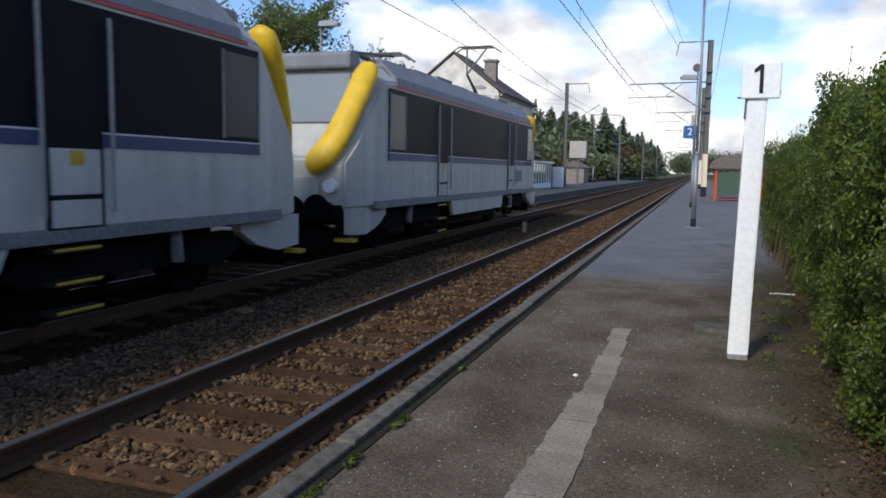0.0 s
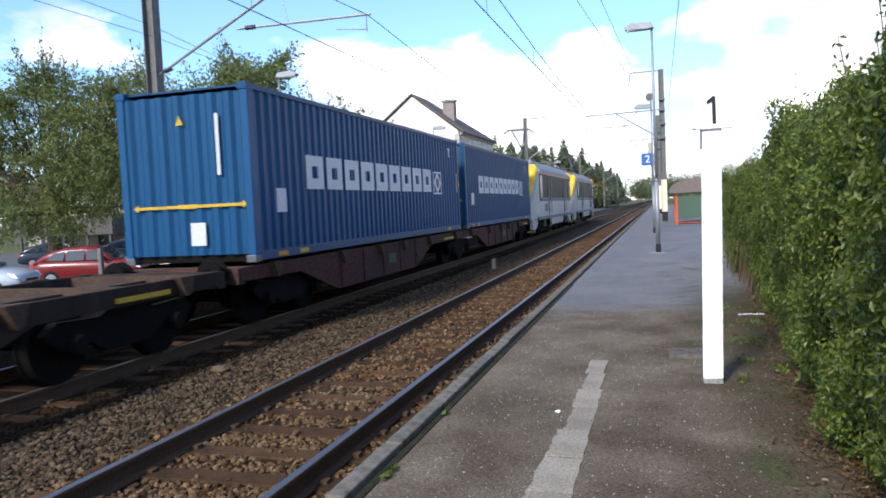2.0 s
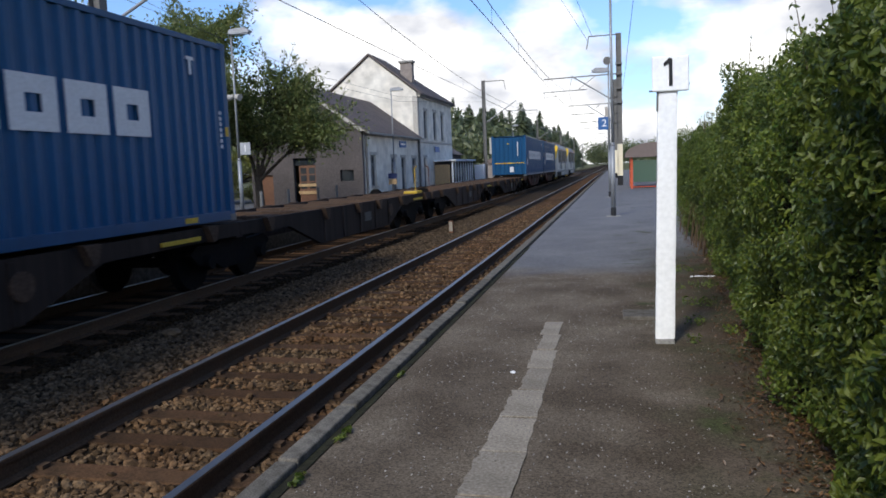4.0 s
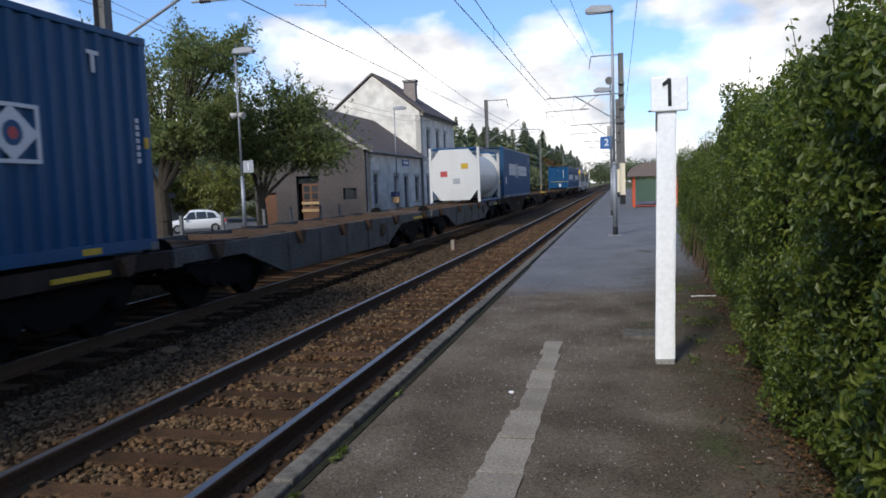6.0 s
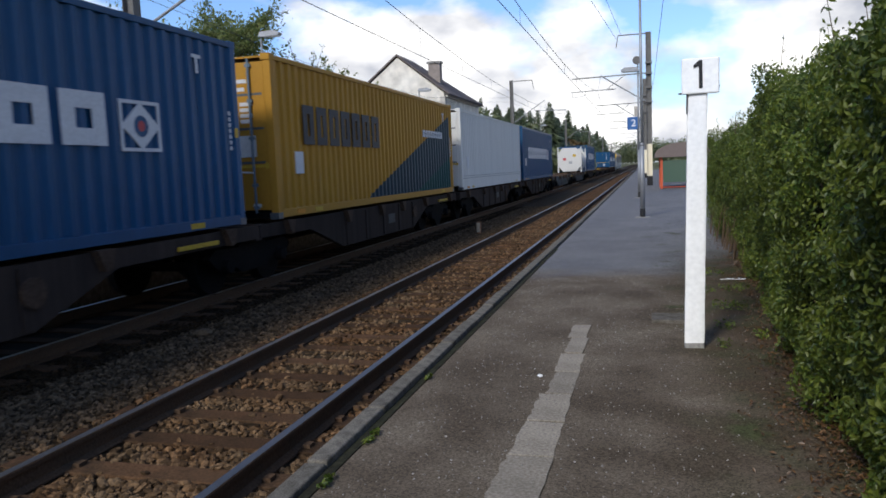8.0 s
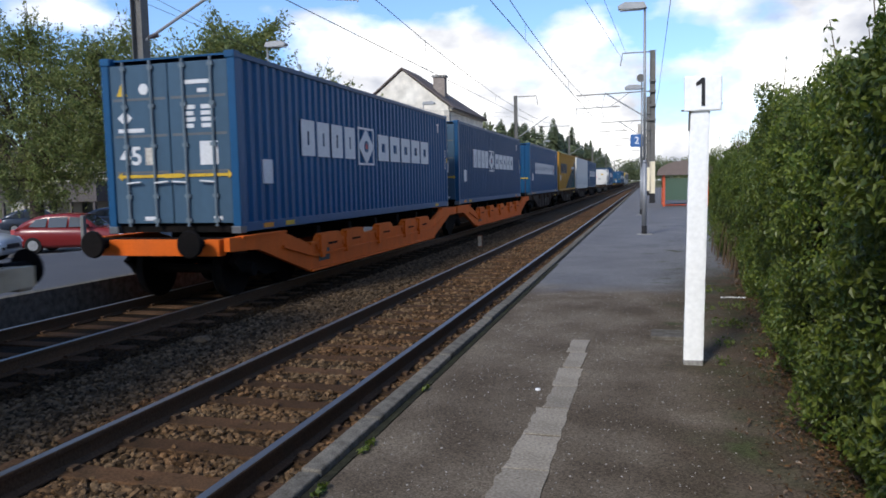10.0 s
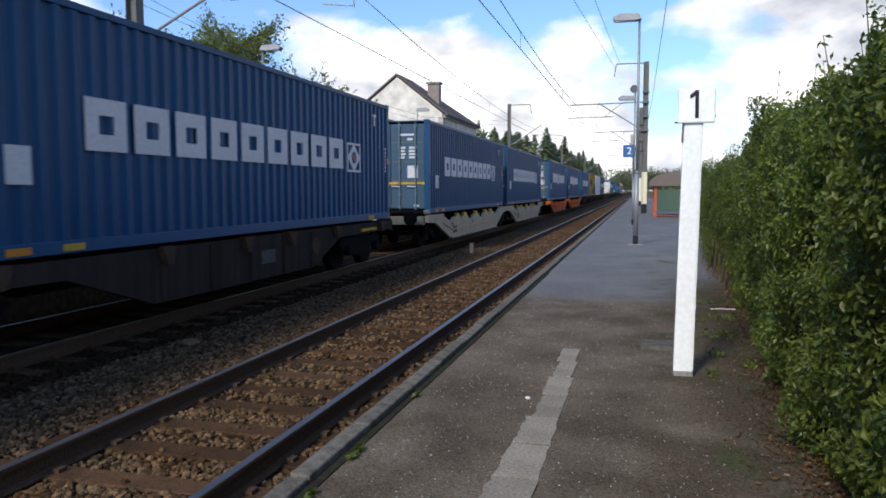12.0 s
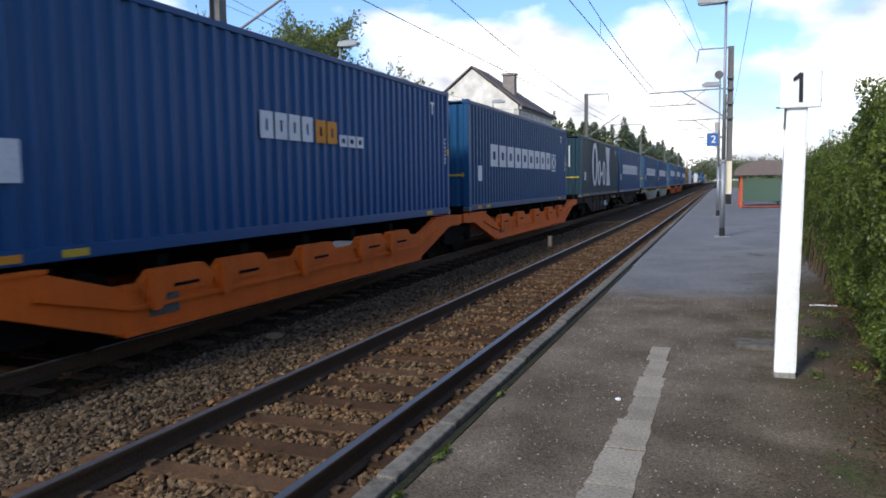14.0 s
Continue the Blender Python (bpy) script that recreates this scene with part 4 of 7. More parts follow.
for k, yy in enumerate((112, 160, 215, 270, 330)):
    mast("catenary_mast", 3.2, yy, 0.0, 9.5, -1, 5.0, 6.9, "distant grey catenary mast", 0.3, white=(0.1, 0.2), tie=True)
for k, yy in enumerate((72, 125, 180, 240, 300)):
    mast("catenary_mast", -9.6, yy, 0.0, 10.5 if k == 0 else 9.5, 1, 5.3, 7.2, "distant grey catenary mast beyond the train", 0.3, head=(k == 0), white=(0.1, 0.2))


def wire(name, label, pts, r=0.008):
    cu = bmesh.new()
    for a, b in zip(pts, pts[1:]):
        rod(cu, a, b, r, n=5)
    o = part(name, cu, "wire")
    tagged(o, label, "overhead wire", "overhead wires")


def catenary(x, supports, contact, label):
    pts = []
    for a, b in zip(supports, supports[1:]):
        for k in range(9):
            s = k / 9
            pts.append((x, a + (b - a) * s, contact + 1.35 - 1.1 * 4 * s * (1 - s) * 0.9))
    pts.append((x, supports[-1], contact + 1.35))
    wire("catenary_wire", label, pts, 0.011)
    con = bmesh.new()
    rod(con, (x, supports[0], contact), (x, supports[-1], contact), 0.011, n=5)
    for a, b in zip(supports, supports[1:]):
        for k in range(1, 9):
            s = k / 9
            rod(con, (x, a + (b - a) * s, contact), (x, a + (b - a) * s, contact + 1.35 - 1.1 * 4 * s * (1 - s) * 0.9), 0.005, n=4)
    tagged(part("contact_wire", con, "wire"), label, "overhead wire", "overhead wires")


catenary(TRACK2, (-40, 16, 72, 125, 180, 240, 300), 5.85, "thin dark overhead wire above the goods train")
catenary(0.0, (-50, 0, 52.9, 80, 112, 160, 215, 270, 330), 5.75, "thin dark overhead wire above the empty track")
wire("feeder_wire", "thin feeder wire between the masts of the opposite platform", [(-11.1, -40, 7.9), (-11.1, -12, 7.1), (-11.1, 16, 7.35), (-10.9, 30, 6.6), (-10.4, 44, 6.6), (-9.8, 72, 8.8), (-9.6, 180, 8.6)], 0.008)
wire("feeder_wire", "second thin feeder wire along the opposite platform", [(-11.3, -40, 8.5), (-11.3, 16, 7.75), (-11.0, 30, 6.3), (-10.4, 44, 6.3), (-9.8, 72, 8.4), (-9.6, 180, 8.2)], 0.008)
wire("feeder_wire", "thin feeder wire slanting to the head of the mast", [(-3.6, -30, 10.6), (1.5, 52.9, 10.5)], 0.012)
wire("feeder_wire", "second feeder wire slanting to the head of the mast", [(-1.2, -30, 10.7), (1.75, 52.9, 10.9)], 0.012)
wire("feeder_wire", "thin feeder wire along the back of the platform", [(4.1, -30, 8.0), (4.0, 52.9, 8.0), (3.5, 112, 8.2), (3.2, 330, 8.6)], 0.012)


# ---- train: containers ----
CZ0, CZ1, CW = 1.09, 4.0, 1.25        # underside, top, half width of a container
CLEN = 12.9


def corrugated(bm, length, x, z0, z1, side, pitch=0.278, depth=0.044):
    """A trapezoid-ribbed sheet along y at x, facing side."""
    n = int(length / pitch)
    pitch = length / n
    ys, xs = [], []
    for k in range(n):
        for f, d in ((0.0, 0), (0.30, 0), (0.5, 1), (0.80, 1)):
            ys.append(-length + (k + f) * pitch)
            xs.append(x - side * depth * d)
    ys.append(0.0)
    xs.append(x)
    lo = [bm.verts.new((a, b, z0)) for a, b in zip(xs, ys)]
    hi = [bm.verts.new((a, b, z1)) for a, b in zip(xs, ys)]
    for i in range(len(ys) - 1):
        q = (lo[i], lo[i + 1], hi[i + 1], hi[i])
        bm.faces.new(q if side > 0 else q[::-1])


def container(label, colour, L=CLEN, ribs=True, doors="front"):
    """A box container: its front end at y 0, its rear at -L. doors: the end that carries them."""
    c = thing("shipping_container", label, "container", "containers on the train")
    h = CZ1 - CZ0
    if ribs:
        for s in (1, -1):
            bm = bmesh.new()
            corrugated(bm, L - 0.3, s * (CW - 0.012), 0.16, h - 0.10, s)
            for v in bm.verts:
                v.co.y -= 0.15
            part("side_wall", bm, colour, c, "ribbed steel side")
    else:
        for s in (1, -1):
            bm = bx(s * (CW - 0.03) - 0.012, s * (CW - 0.03) + 0.012, -L + 0.14, -0.14, 0.15, h - 0.1)
            part("side_wall", bm, colour, c, "flat panelled side")
            for k in range(1, 24):
                y = -L + 0.15 + k * (L - 0.3) / 24
                part("panel_rib", bx(s * (CW - 0.014) - 0.006, s * (CW - 0.014) + 0.004, y - 0.03, y + 0.03, 0.3, h - 0.12), colour, c)
    part("roof", bx(-CW + 0.05, CW - 0.05, -L + 0.1, -0.1, h - 0.05, h - 0.02), colour, c)
    part("floor_frame", bx(-CW + 0.1, CW - 0.1, -L + 0.1, -0.1, 0.02, 0.14), "wagon_dark", c)
    for s in (1, -1):
        part("bottom_rail", bx(s * CW - 0.06 if s > 0 else -CW, s * CW if s > 0 else -CW + 0.06, -L + 0.15, -0.15, 0.02, 0.17, bevel=0.01), colour, c)
        part("top_rail", bx(s * CW - 0.06 if s > 0 else -CW, s * CW if s > 0 else -CW + 0.06, -L + 0.15, -0.15, h - 0.11, h - 0.02, bevel=0.01), colour, c)
        for y in (-0.075, -L + 0.075):
            part("corner_post", bx(s * (CW - 0.07) - 0.07, s * (CW - 0.07) + 0.07, y - 0.075, y + 0.075, 0.1, h - 0.1, bevel=0.012), colour, c)
            for z in (0.06, h - 0.06):
                part("corner_casting", bx(s * (CW - 0.085) - 0.09, s * (CW - 0.085) + 0.09, y - 0.09, y + 0.09, z - 0.06, z + 0.06, bevel=0.012), "steel_dark" if z < 1 else colour, c)
    for y, nm in ((-0.05, "front"), (-L + 0.05, "rear")):
        sgn = 1 if nm == "front" else -1
        if nm == doors:
            for s in (1, -1):
                d = part("door_leaf", bx(min(0.01 * s, s * (CW - 0.15)), max(0.01 * s, s * (CW - 0.15)), y - 0.025, y + 0.025, 0.17, h - 0.13, bevel=0.01), "blue_faded" if colour == "blue" else colour, c)
                for q in (0.30, 0.82):
                    bm = bmesh.new()
                    rod(bm, (s * q, y + sgn * 0.06, 0.12), (s * q, y + sgn * 0.06, h - 0.08), 0.024, n=8)
                    for z in (0.22, 0.62, 1.45, 2.1, 2.72):
                        box(bm, s * q - 0.05, s * q + 0.05, min(y, y + sgn * 0.075), max(y, y + sgn * 0.075), z - 0.03, z + 0.03)
                    part("locking_bar", bm, "bar_paint", d, "painted locking bar")
                    bm = bmesh.new()
                    rod(bm, (s * q, y + sgn * 0.085, 0.84), (s * (q - 0.26), y + sgn * 0.085, 0.86), 0.016, n=6)
                    part("bar_handle", bm, "letter", d, "pale lever handle")
                # dark strips paint the shade of the pressings onto the flat leaf
                for z in (1.02, 1.62, 2.22):
                    part("groove_shade", bx(min(0.05 * s, s * (CW - 0.2)), max(0.05 * s, s * (CW - 0.2)), min(y, y + sgn * 0.029), max(y, y + sgn * 0.029), z - 0.022, z + 0.022), "steel_dark", d, "dark strip painted for the shade of a pressing across the leaf")
            yy = y + sgn * 0.028
            bm = bmesh.new()
            for x0, z0, ww, hh in ((0.28, 2.42, 0.6, 0.12), (0.55, 2.28, 0.2, 0.10), (0.28, 1.72, 0.22, 0.42), (0.60, 1.72, 0.26, 0.46), (-0.98, 1.68, 0.62, 0.07), (-0.55, 0.22, 0.25, 0.1), (0.75, 0.22, 0.2, 0.07)):
                for k in range(max(1, int(hh / 0.1))):
                    box(bm, x0, x0 + ww * (0.95 if k % 2 else 0.8), yy - 0.004, yy + 0.004, z0 + 0.1 * k, z0 + 0.1 * k + 0.065)
            part("markings", bm, "letter", c, "rows of small white markings")["kind"] = "stuff"
            part("placard", bx(0.55, 0.88, yy - 0.005, yy + 0.005, 1.12, 1.50), "letter", c, "white placard")
            part("placard", bx(-0.48, -0.30, yy - 0.005, yy + 0.005, 1.14, 1.42), "trim", c, "cream placard")
            part("warning_sticker", prism(bmesh.new(), [(-0.98, 2.28), (-0.78, 2.28), (-0.88, 2.48)], yy - 0.006, yy + 0.006, "y"), "yellow_mark", c)
            bm = bmesh.new()
            rod(bm, (-0.46, yy - 0.006, 2.38), (-0.46, yy + 0.006, 2.38), 0.09, n=18)
            part("sticker", bm, "letter", c, "round white sticker")
            part("emblem", prism(bmesh.new(), [(-0.98, 1.92), (-0.84, 1.80), (-0.70, 1.92), (-0.84, 2.04)], yy - 0.006, yy + 0.006, "y"), "letter", c, "small white diamond")
            if sgn < 0:
                text("45", 0.42, "letter", c, pose(-0.76, yy - 0.004, 1.28, 90, 0, 0), "length_mark", heavy=0.02)
        else:
            bm = bmesh.new()
            corrugated(bm, 2 * CW - 0.26, 0.0, 0.14, h - 0.12, 1, 0.30, 0.05)
            turn = Matrix.Rotation(radians(90 * sgn), 4, "Z")
            for v in bm.verts:
                v.co.y += CW - 0.13
            bmesh.ops.transform(bm, matrix=Matrix.Translation((0, y + sgn * 0.02, 0)) @ turn, verts=bm.verts)
            part("end_wall", bm, colour, c, "ribbed end wall")
            bm = bmesh.new()
            yy = y + sgn * 0.03
            box(bm, 0.62, 0.68, yy - 0.006, yy + 0.006, 1.45, 2.45)
            part("markings", bm, "letter", c, "upright white marking")
            part("warning_sticker", prism(bmesh.new(), [(-0.12, 2.3), (0.02, 2.3), (-0.05, 2.46)], yy - 0.006, yy + 0.006, "y"), "yellow_mark", c)
            part("placard", bx(0.05, 0.33, yy - 0.006, yy + 0.006, 0.3, 0.68), "letter", c, "white placard")
        # height-warning stripe across the end
        yy = y + sgn * 0.034
        bm = bmesh.new()
        box(bm, -0.95, 1.05, yy - 0.006, yy + 0.006, 0.93, 0.98)
        box(bm, -0.15, 0.2, yy - 0.007, yy + 0.007, 0.92, 0.99)
        prism(bm, [(1.05, 0.89), (1.05, 1.02), (1.14, 0.955)], yy - 0.006, yy + 0.006, "y")
        prism(bm, [(-0.95, 0.89), (-0.95, 1.02), (-1.04, 0.955)], yy - 0.006, yy + 0.006, "y")
        part("warning_stripe", bm, "yellow_mark", c, "yellow stripe")
    # plates along the foot and small marks by the ends
    for k, (y, m2) in enumerate(((-1.35, "yellow_mark"), (-L + 1.7, "yellow_mark"), (-L + 0.9, "orange_mark"))):
        part("foot_plate", bx(CW - 0.004, CW + 0.006, y - 0.17, y + 0.17, 0.05, 0.13), m2, c)
    part("placard", bx(CW - 0.012, CW + 0.004, -L + 0.78, -L + 1.12, 0.80, 1.21), "letter", c, "pale data placard")
    part("warning_sticker", bx(CW + 0.001, CW + 0.006, -0.16, -0.06, 1.4, 1.55), "yellow_mark", c)
    bm = bmesh.new()
    for k in range(7):
        box(bm, CW - 0.006, CW + 0.004, -0.32, -0.26, 1.2 + 0.09 * k, 1.26 + 0.09 * k)
    box(bm, CW - 0.006, CW + 0.004, -1.12, -1.06, 2.3, 2.55)
    box(bm, CW - 0.006, CW + 0.004, -1.2, -0.98, 2.52, 2.57)
    part("markings", bm, "letter", c, "small white marks")["kind"] = "stuff"
    return c


def ring(bm, y0, y1, z0, z1, t, x):
    """A plain hollow block of a letter's size on the side wall."""
    box(bm, x - 0.012, x + 0.004, y0, y1, z0, z0 + t)
    box(bm, x - 0.012, x + 0.004, y0, y1, z1 - t, z1)
    box(bm, x - 0.012, x + 0.004, y0, y0 + t * 1.15, z0 + t, z1 - t)
    box(bm, x - 0.012, x + 0.004, y1 - t * 1.15, y1, z0 + t, z1 - t)


def diamond(c, y0, y1, z0, z1):
    x = CW
    bm = bmesh.new()
    ring(bm, y0, y1, z0, z1, 0.045, x)
    my, mz, ry, rz = (y0 + y1) / 2, (z0 + z1) / 2, (y1 - y0) / 2 - 0.02, (z1 - z0) / 2 - 0.02
    prism(bm, [(my - ry, mz), (my, mz - rz), (my + ry, mz), (my, mz + rz)], x - 0.012, x + 0.004)
    d = part("emblem", bm, "letter", c, "white diamond in a square outline")
    bm = bmesh.new()
    rod(bm, (x, my, mz), (x + 0.008, my, mz), 0.14, n=16)
    part("emblem_centre", bm, "blue", d)
    bm = bmesh.new()
    rod(bm, (x + 0.004, my, mz), (x + 0.011, my, mz), 0.07, n=12)
    part("emblem_dot", bm, "red_mark", d)


def lettering(c, spans, z0, z1, t, material="letter", x=CW):
    for a, b in spans:
        bm = bmesh.new()
        ring(bm, a, b, z0, z1, t, x)
        part("letter_block", bm, material, c, "plain painted block in place of a letter")


def even(a, b, n, gap):
    w = (b - a - gap * (n - 1)) / n
    return [(a + k * (w + gap), a + k * (w + gap) + w) for k in range(n)]


def named_box(doors):
    c = container("blue ribbed container with a row of white lettering on a wagon", "blue", doors=doors)
    lettering(c, even(-10.95, -3.1, 9, 0.16), 1.21, 1.84, 0.20)
    diamond(c, -2.85, -2.05, 1.15, 1.80)
    return c


box_a = named_box("front")
box_b = named_box("rear")


def cargo_box():
    c = container("blue ribbed container with white lettering split by a diamond", "blue", doors="rear")
    lettering(c, even(-10.6, -7.95, 4, 0.13), 1.32, 2.0, 0.21)
    lettering(c, even(-6.45, -2.2, 5, 0.14), 1.32, 1.95, 0.21)
    diamond(c, -7.75, -6.75, 1.2, 2.05)
    return c


def tall_letter_box():
    c = container("dark blue ribbed container with very tall white lettering", "blue_dark", doors="front")
    for a, b, z0, z1, t in ((-9.9, -8.2, 0.5, 2.72, 0.40), (-8.1, -7.05, 0.52, 1.85, 0.30), (-6.4, -5.35, 0.52, 1.85, 0.30)):
        bm = bmesh.new()
        n, x = 22, CW
        rows = []
        for k in range(n):
            q = 2 * math.pi * k / n
            cy, cz = math.cos(q), math.sin(q)
            o = ((a + b) / 2 + cy * (b - a) / 2, (z0 + z1) / 2 + cz * (z1 - z0) / 2)
            i = ((a + b) / 2 + cy * ((b - a) / 2 - t), (z0 + z1) / 2 + cz * ((z1 - z0) / 2 - t * 0.6))
            rows.append([bm.verts.new((xx, p[0], p[1])) for p, xx in ((o, x + 0.004), (i, x + 0.004), (i, x - 0.012), (o, x - 0.012))])
        for p, q in zip(rows, rows[1:] + rows[:1]):
            for k in range(4):
                bm.faces.new((p[k], q[k], q[(k + 1) % 4], p[(k + 1) % 4]))
        bmesh.ops.recalc_face_normals(bm, faces=bm.faces)
        part("letter_block", bm, "letter", c, "plain oval ring in place of a letter")
    part("letter_block", prism(bmesh.new(), [(-5.0, 0.5), (-3.5, 0.5), (-4.0, 1.55), (-3.7, 2.65), (-5.3, 2.65), (-4.7, 1.55)], CW - 0.012, CW + 0.004), "letter", c, "plain waisted bar in place of a letter")
    part("dash", bx(CW - 0.012, CW + 0.005, -7.05, -6.45, 1.05, 1.25), "letter", c)
    return c


def royal_box():
    c = container("royal blue ribbed container with small white and orange lettering", "blue_bright", doors="rear")
    lettering(c, even(-7.85, -6.4, 4, 0.06), 1.43, 1.82, 0.11)
    lettering(c, even(-6.3, -5.6, 2, 0.05), 1.43, 1.80, 0.11, "orange_mark")
    lettering(c, even(-5.5, -4.6, 3, 0.05), 1.40, 1.60, 0.06)
    return c


def white_container():
    c = container("plain dirty white container without lettering", "white_box", doors="rear")
    part("base_panel", bx(CW - 0.058, CW - 0.003, -CLEN + 0.15, -0.15, 0.173, 0.52), "white_box", c)
    bm = bmesh.new()
    for z in (0.42, 0.5):
        box(bm, CW - 0.004, CW + 0.004, -CLEN + 0.15, -0.15, z, z + 0.015)
    part("rubbing_strip", bm, "loco_skirt", c)
    return c


def yellow_container():
    L = 12.6
    c = container("yellow ribbed container with a dark blue slanting corner", "yellow_box", L, doors="rear")
    # slanting painted field, one sheet that follows the ribs
    n = int((L - 0.3) / 0.278)
    pitch = (L - 0.3) / n
    for high, slope, lift, paint, words in ((2.6, 0.30, 0.003, "blue_dark", "dark blue slanting field"), (1.25, 0.26, 0.006, "teal_box", "teal slanting field")):
        bm = bmesh.new()
        last = None
        for k in range(n):
            for f, d in ((0.0, 0), (0.30, 0), (0.5, 1), (0.80, 1)):
                y = -L + 0.15 + (k + f) * pitch
                top = min(high + slope * y, CZ1 - CZ0 - 0.12)
                if top < 0.2:
                    continue
                x = CW - 0.012 + lift - 0.044 * d
                now = (bm.verts.new((x, y, 0.172)), bm.verts.new((x, y, top)))
                if last:
                    bm.faces.new((last[0], now[0], now[1], last[1]))
                last = now
        part("painted_corner", bm, paint, c, words)
    lettering(c, even(-11.4, -7.2, 7, 0.14), 1.35, 2.1, 0.16, "letter_dark")
    lettering(c, even(-3.4, -1.3, 8, 0.08), 1.75, 1.95, 0.06)
    return c


def tank_container():
    c = thing("tank_container", "white cylindrical tank container in a frame on a wagon", "tank container", "containers on the train")
    L = 6.06
    bm = bmesh.new()
    rod(bm, (0, -L + 0.35, 1.28), (0, -0.35, 1.28), 1.12, n=28)
    part("tank_shell", bm, "tank", c, "dirty white tank", smooth=False)
    for y in (-0.08, -L + 0.08):
        pts = [(-1.22, 0.75), (-0.7, 0.1), (0.7, 0.1), (1.22, 0.75), (1.22, 1.85), (0.7, 2.5), (-0.7, 2.5), (-1.22, 1.85)]
        part("end_frame", prism(bmesh.new(), pts, y - 0.06, y + 0.06, "y"), "tank", c, "white octagonal end frame")
        yy = y - 0.114 if y < -1 else y + 0.114
        for x, z, m2 in ((-0.5, 1.35, "red_mark"), (0.5, 1.7, "yellow_mark"), (0.1, 1.0, "signgrey")):
            part("hazard_label", bx(x - 0.17, x + 0.17, yy - 0.006, yy + 0.006, z - 0.13, z + 0.13), m2, c)
        bm = bmesh.new()
        for k in range(4):
            rod(bm, (0, y, 1.28), (0, y + (0.075 + 0.012 * k) * (-1 if y < -1 else 1), 1.28), 1.12 - 0.09 * k - 0.02 * k * k, n=32)
        part("end_dish", bm, "tank", c, "domed white tank end")
        for s in (-1, 1):
            part("corner_post", bx(s * 1.16 - 0.06, s * 1.16 + 0.06, y - 0.07, y + 0.07, 0.0, 2.58), "tank", c)
        part("end_beam", bx(-1.1, 1.1, y - 0.05, y + 0.05, 2.5, 2.58), "blue_bright", c)
    for s in (-1, 1):
        part("side_beam", bx(s * 1.16 - 0.05, s * 1.16 + 0.05, -L + 0.15, -0.15, 0.0, 0.12), "blue_bright", c)
        part("top_beam", bx(s * 1.16 - 0.04, s * 1.16 + 0.04, -L + 0.15, -0.15, 2.5, 2.58), "blue_bright", c)
    part("walkway", bx(-0.3, 0.3, -L + 0.2, -0.2, 2.46, 2.50), "galv", c)
    return c


# ---- train: wagons ----
def wheelset(parent, y):
    bm = bmesh.new()
    for s in (-1, 1):
        rod(bm, (s * 0.69, y, 0.46), (s * 0.82, y, 0.46), 0.46, 0.45, 24)
        rod(bm, (s * 0.66, y, 0.46), (s * 0.69, y, 0.46), 0.485, 0.485, 24)
    rod(bm, (-0.9, y, 0.46), (0.9, y, 0.46), 0.08, n=10)
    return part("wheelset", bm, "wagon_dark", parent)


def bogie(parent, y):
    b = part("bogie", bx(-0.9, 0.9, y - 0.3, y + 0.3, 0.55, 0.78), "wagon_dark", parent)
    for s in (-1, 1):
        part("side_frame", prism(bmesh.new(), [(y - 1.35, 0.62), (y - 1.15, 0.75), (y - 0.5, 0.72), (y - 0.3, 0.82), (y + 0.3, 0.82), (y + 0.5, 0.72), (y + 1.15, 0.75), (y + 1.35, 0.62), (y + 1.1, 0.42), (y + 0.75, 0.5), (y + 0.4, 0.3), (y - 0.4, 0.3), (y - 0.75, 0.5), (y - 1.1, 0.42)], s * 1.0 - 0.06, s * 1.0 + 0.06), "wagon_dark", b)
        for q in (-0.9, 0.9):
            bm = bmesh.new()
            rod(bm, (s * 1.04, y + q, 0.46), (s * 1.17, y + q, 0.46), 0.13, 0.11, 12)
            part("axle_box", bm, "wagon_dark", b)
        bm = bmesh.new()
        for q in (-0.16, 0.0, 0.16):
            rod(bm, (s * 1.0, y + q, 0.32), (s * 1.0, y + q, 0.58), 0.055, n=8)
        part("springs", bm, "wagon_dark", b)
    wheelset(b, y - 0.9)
    wheelset(b, y + 0.9)
    return b


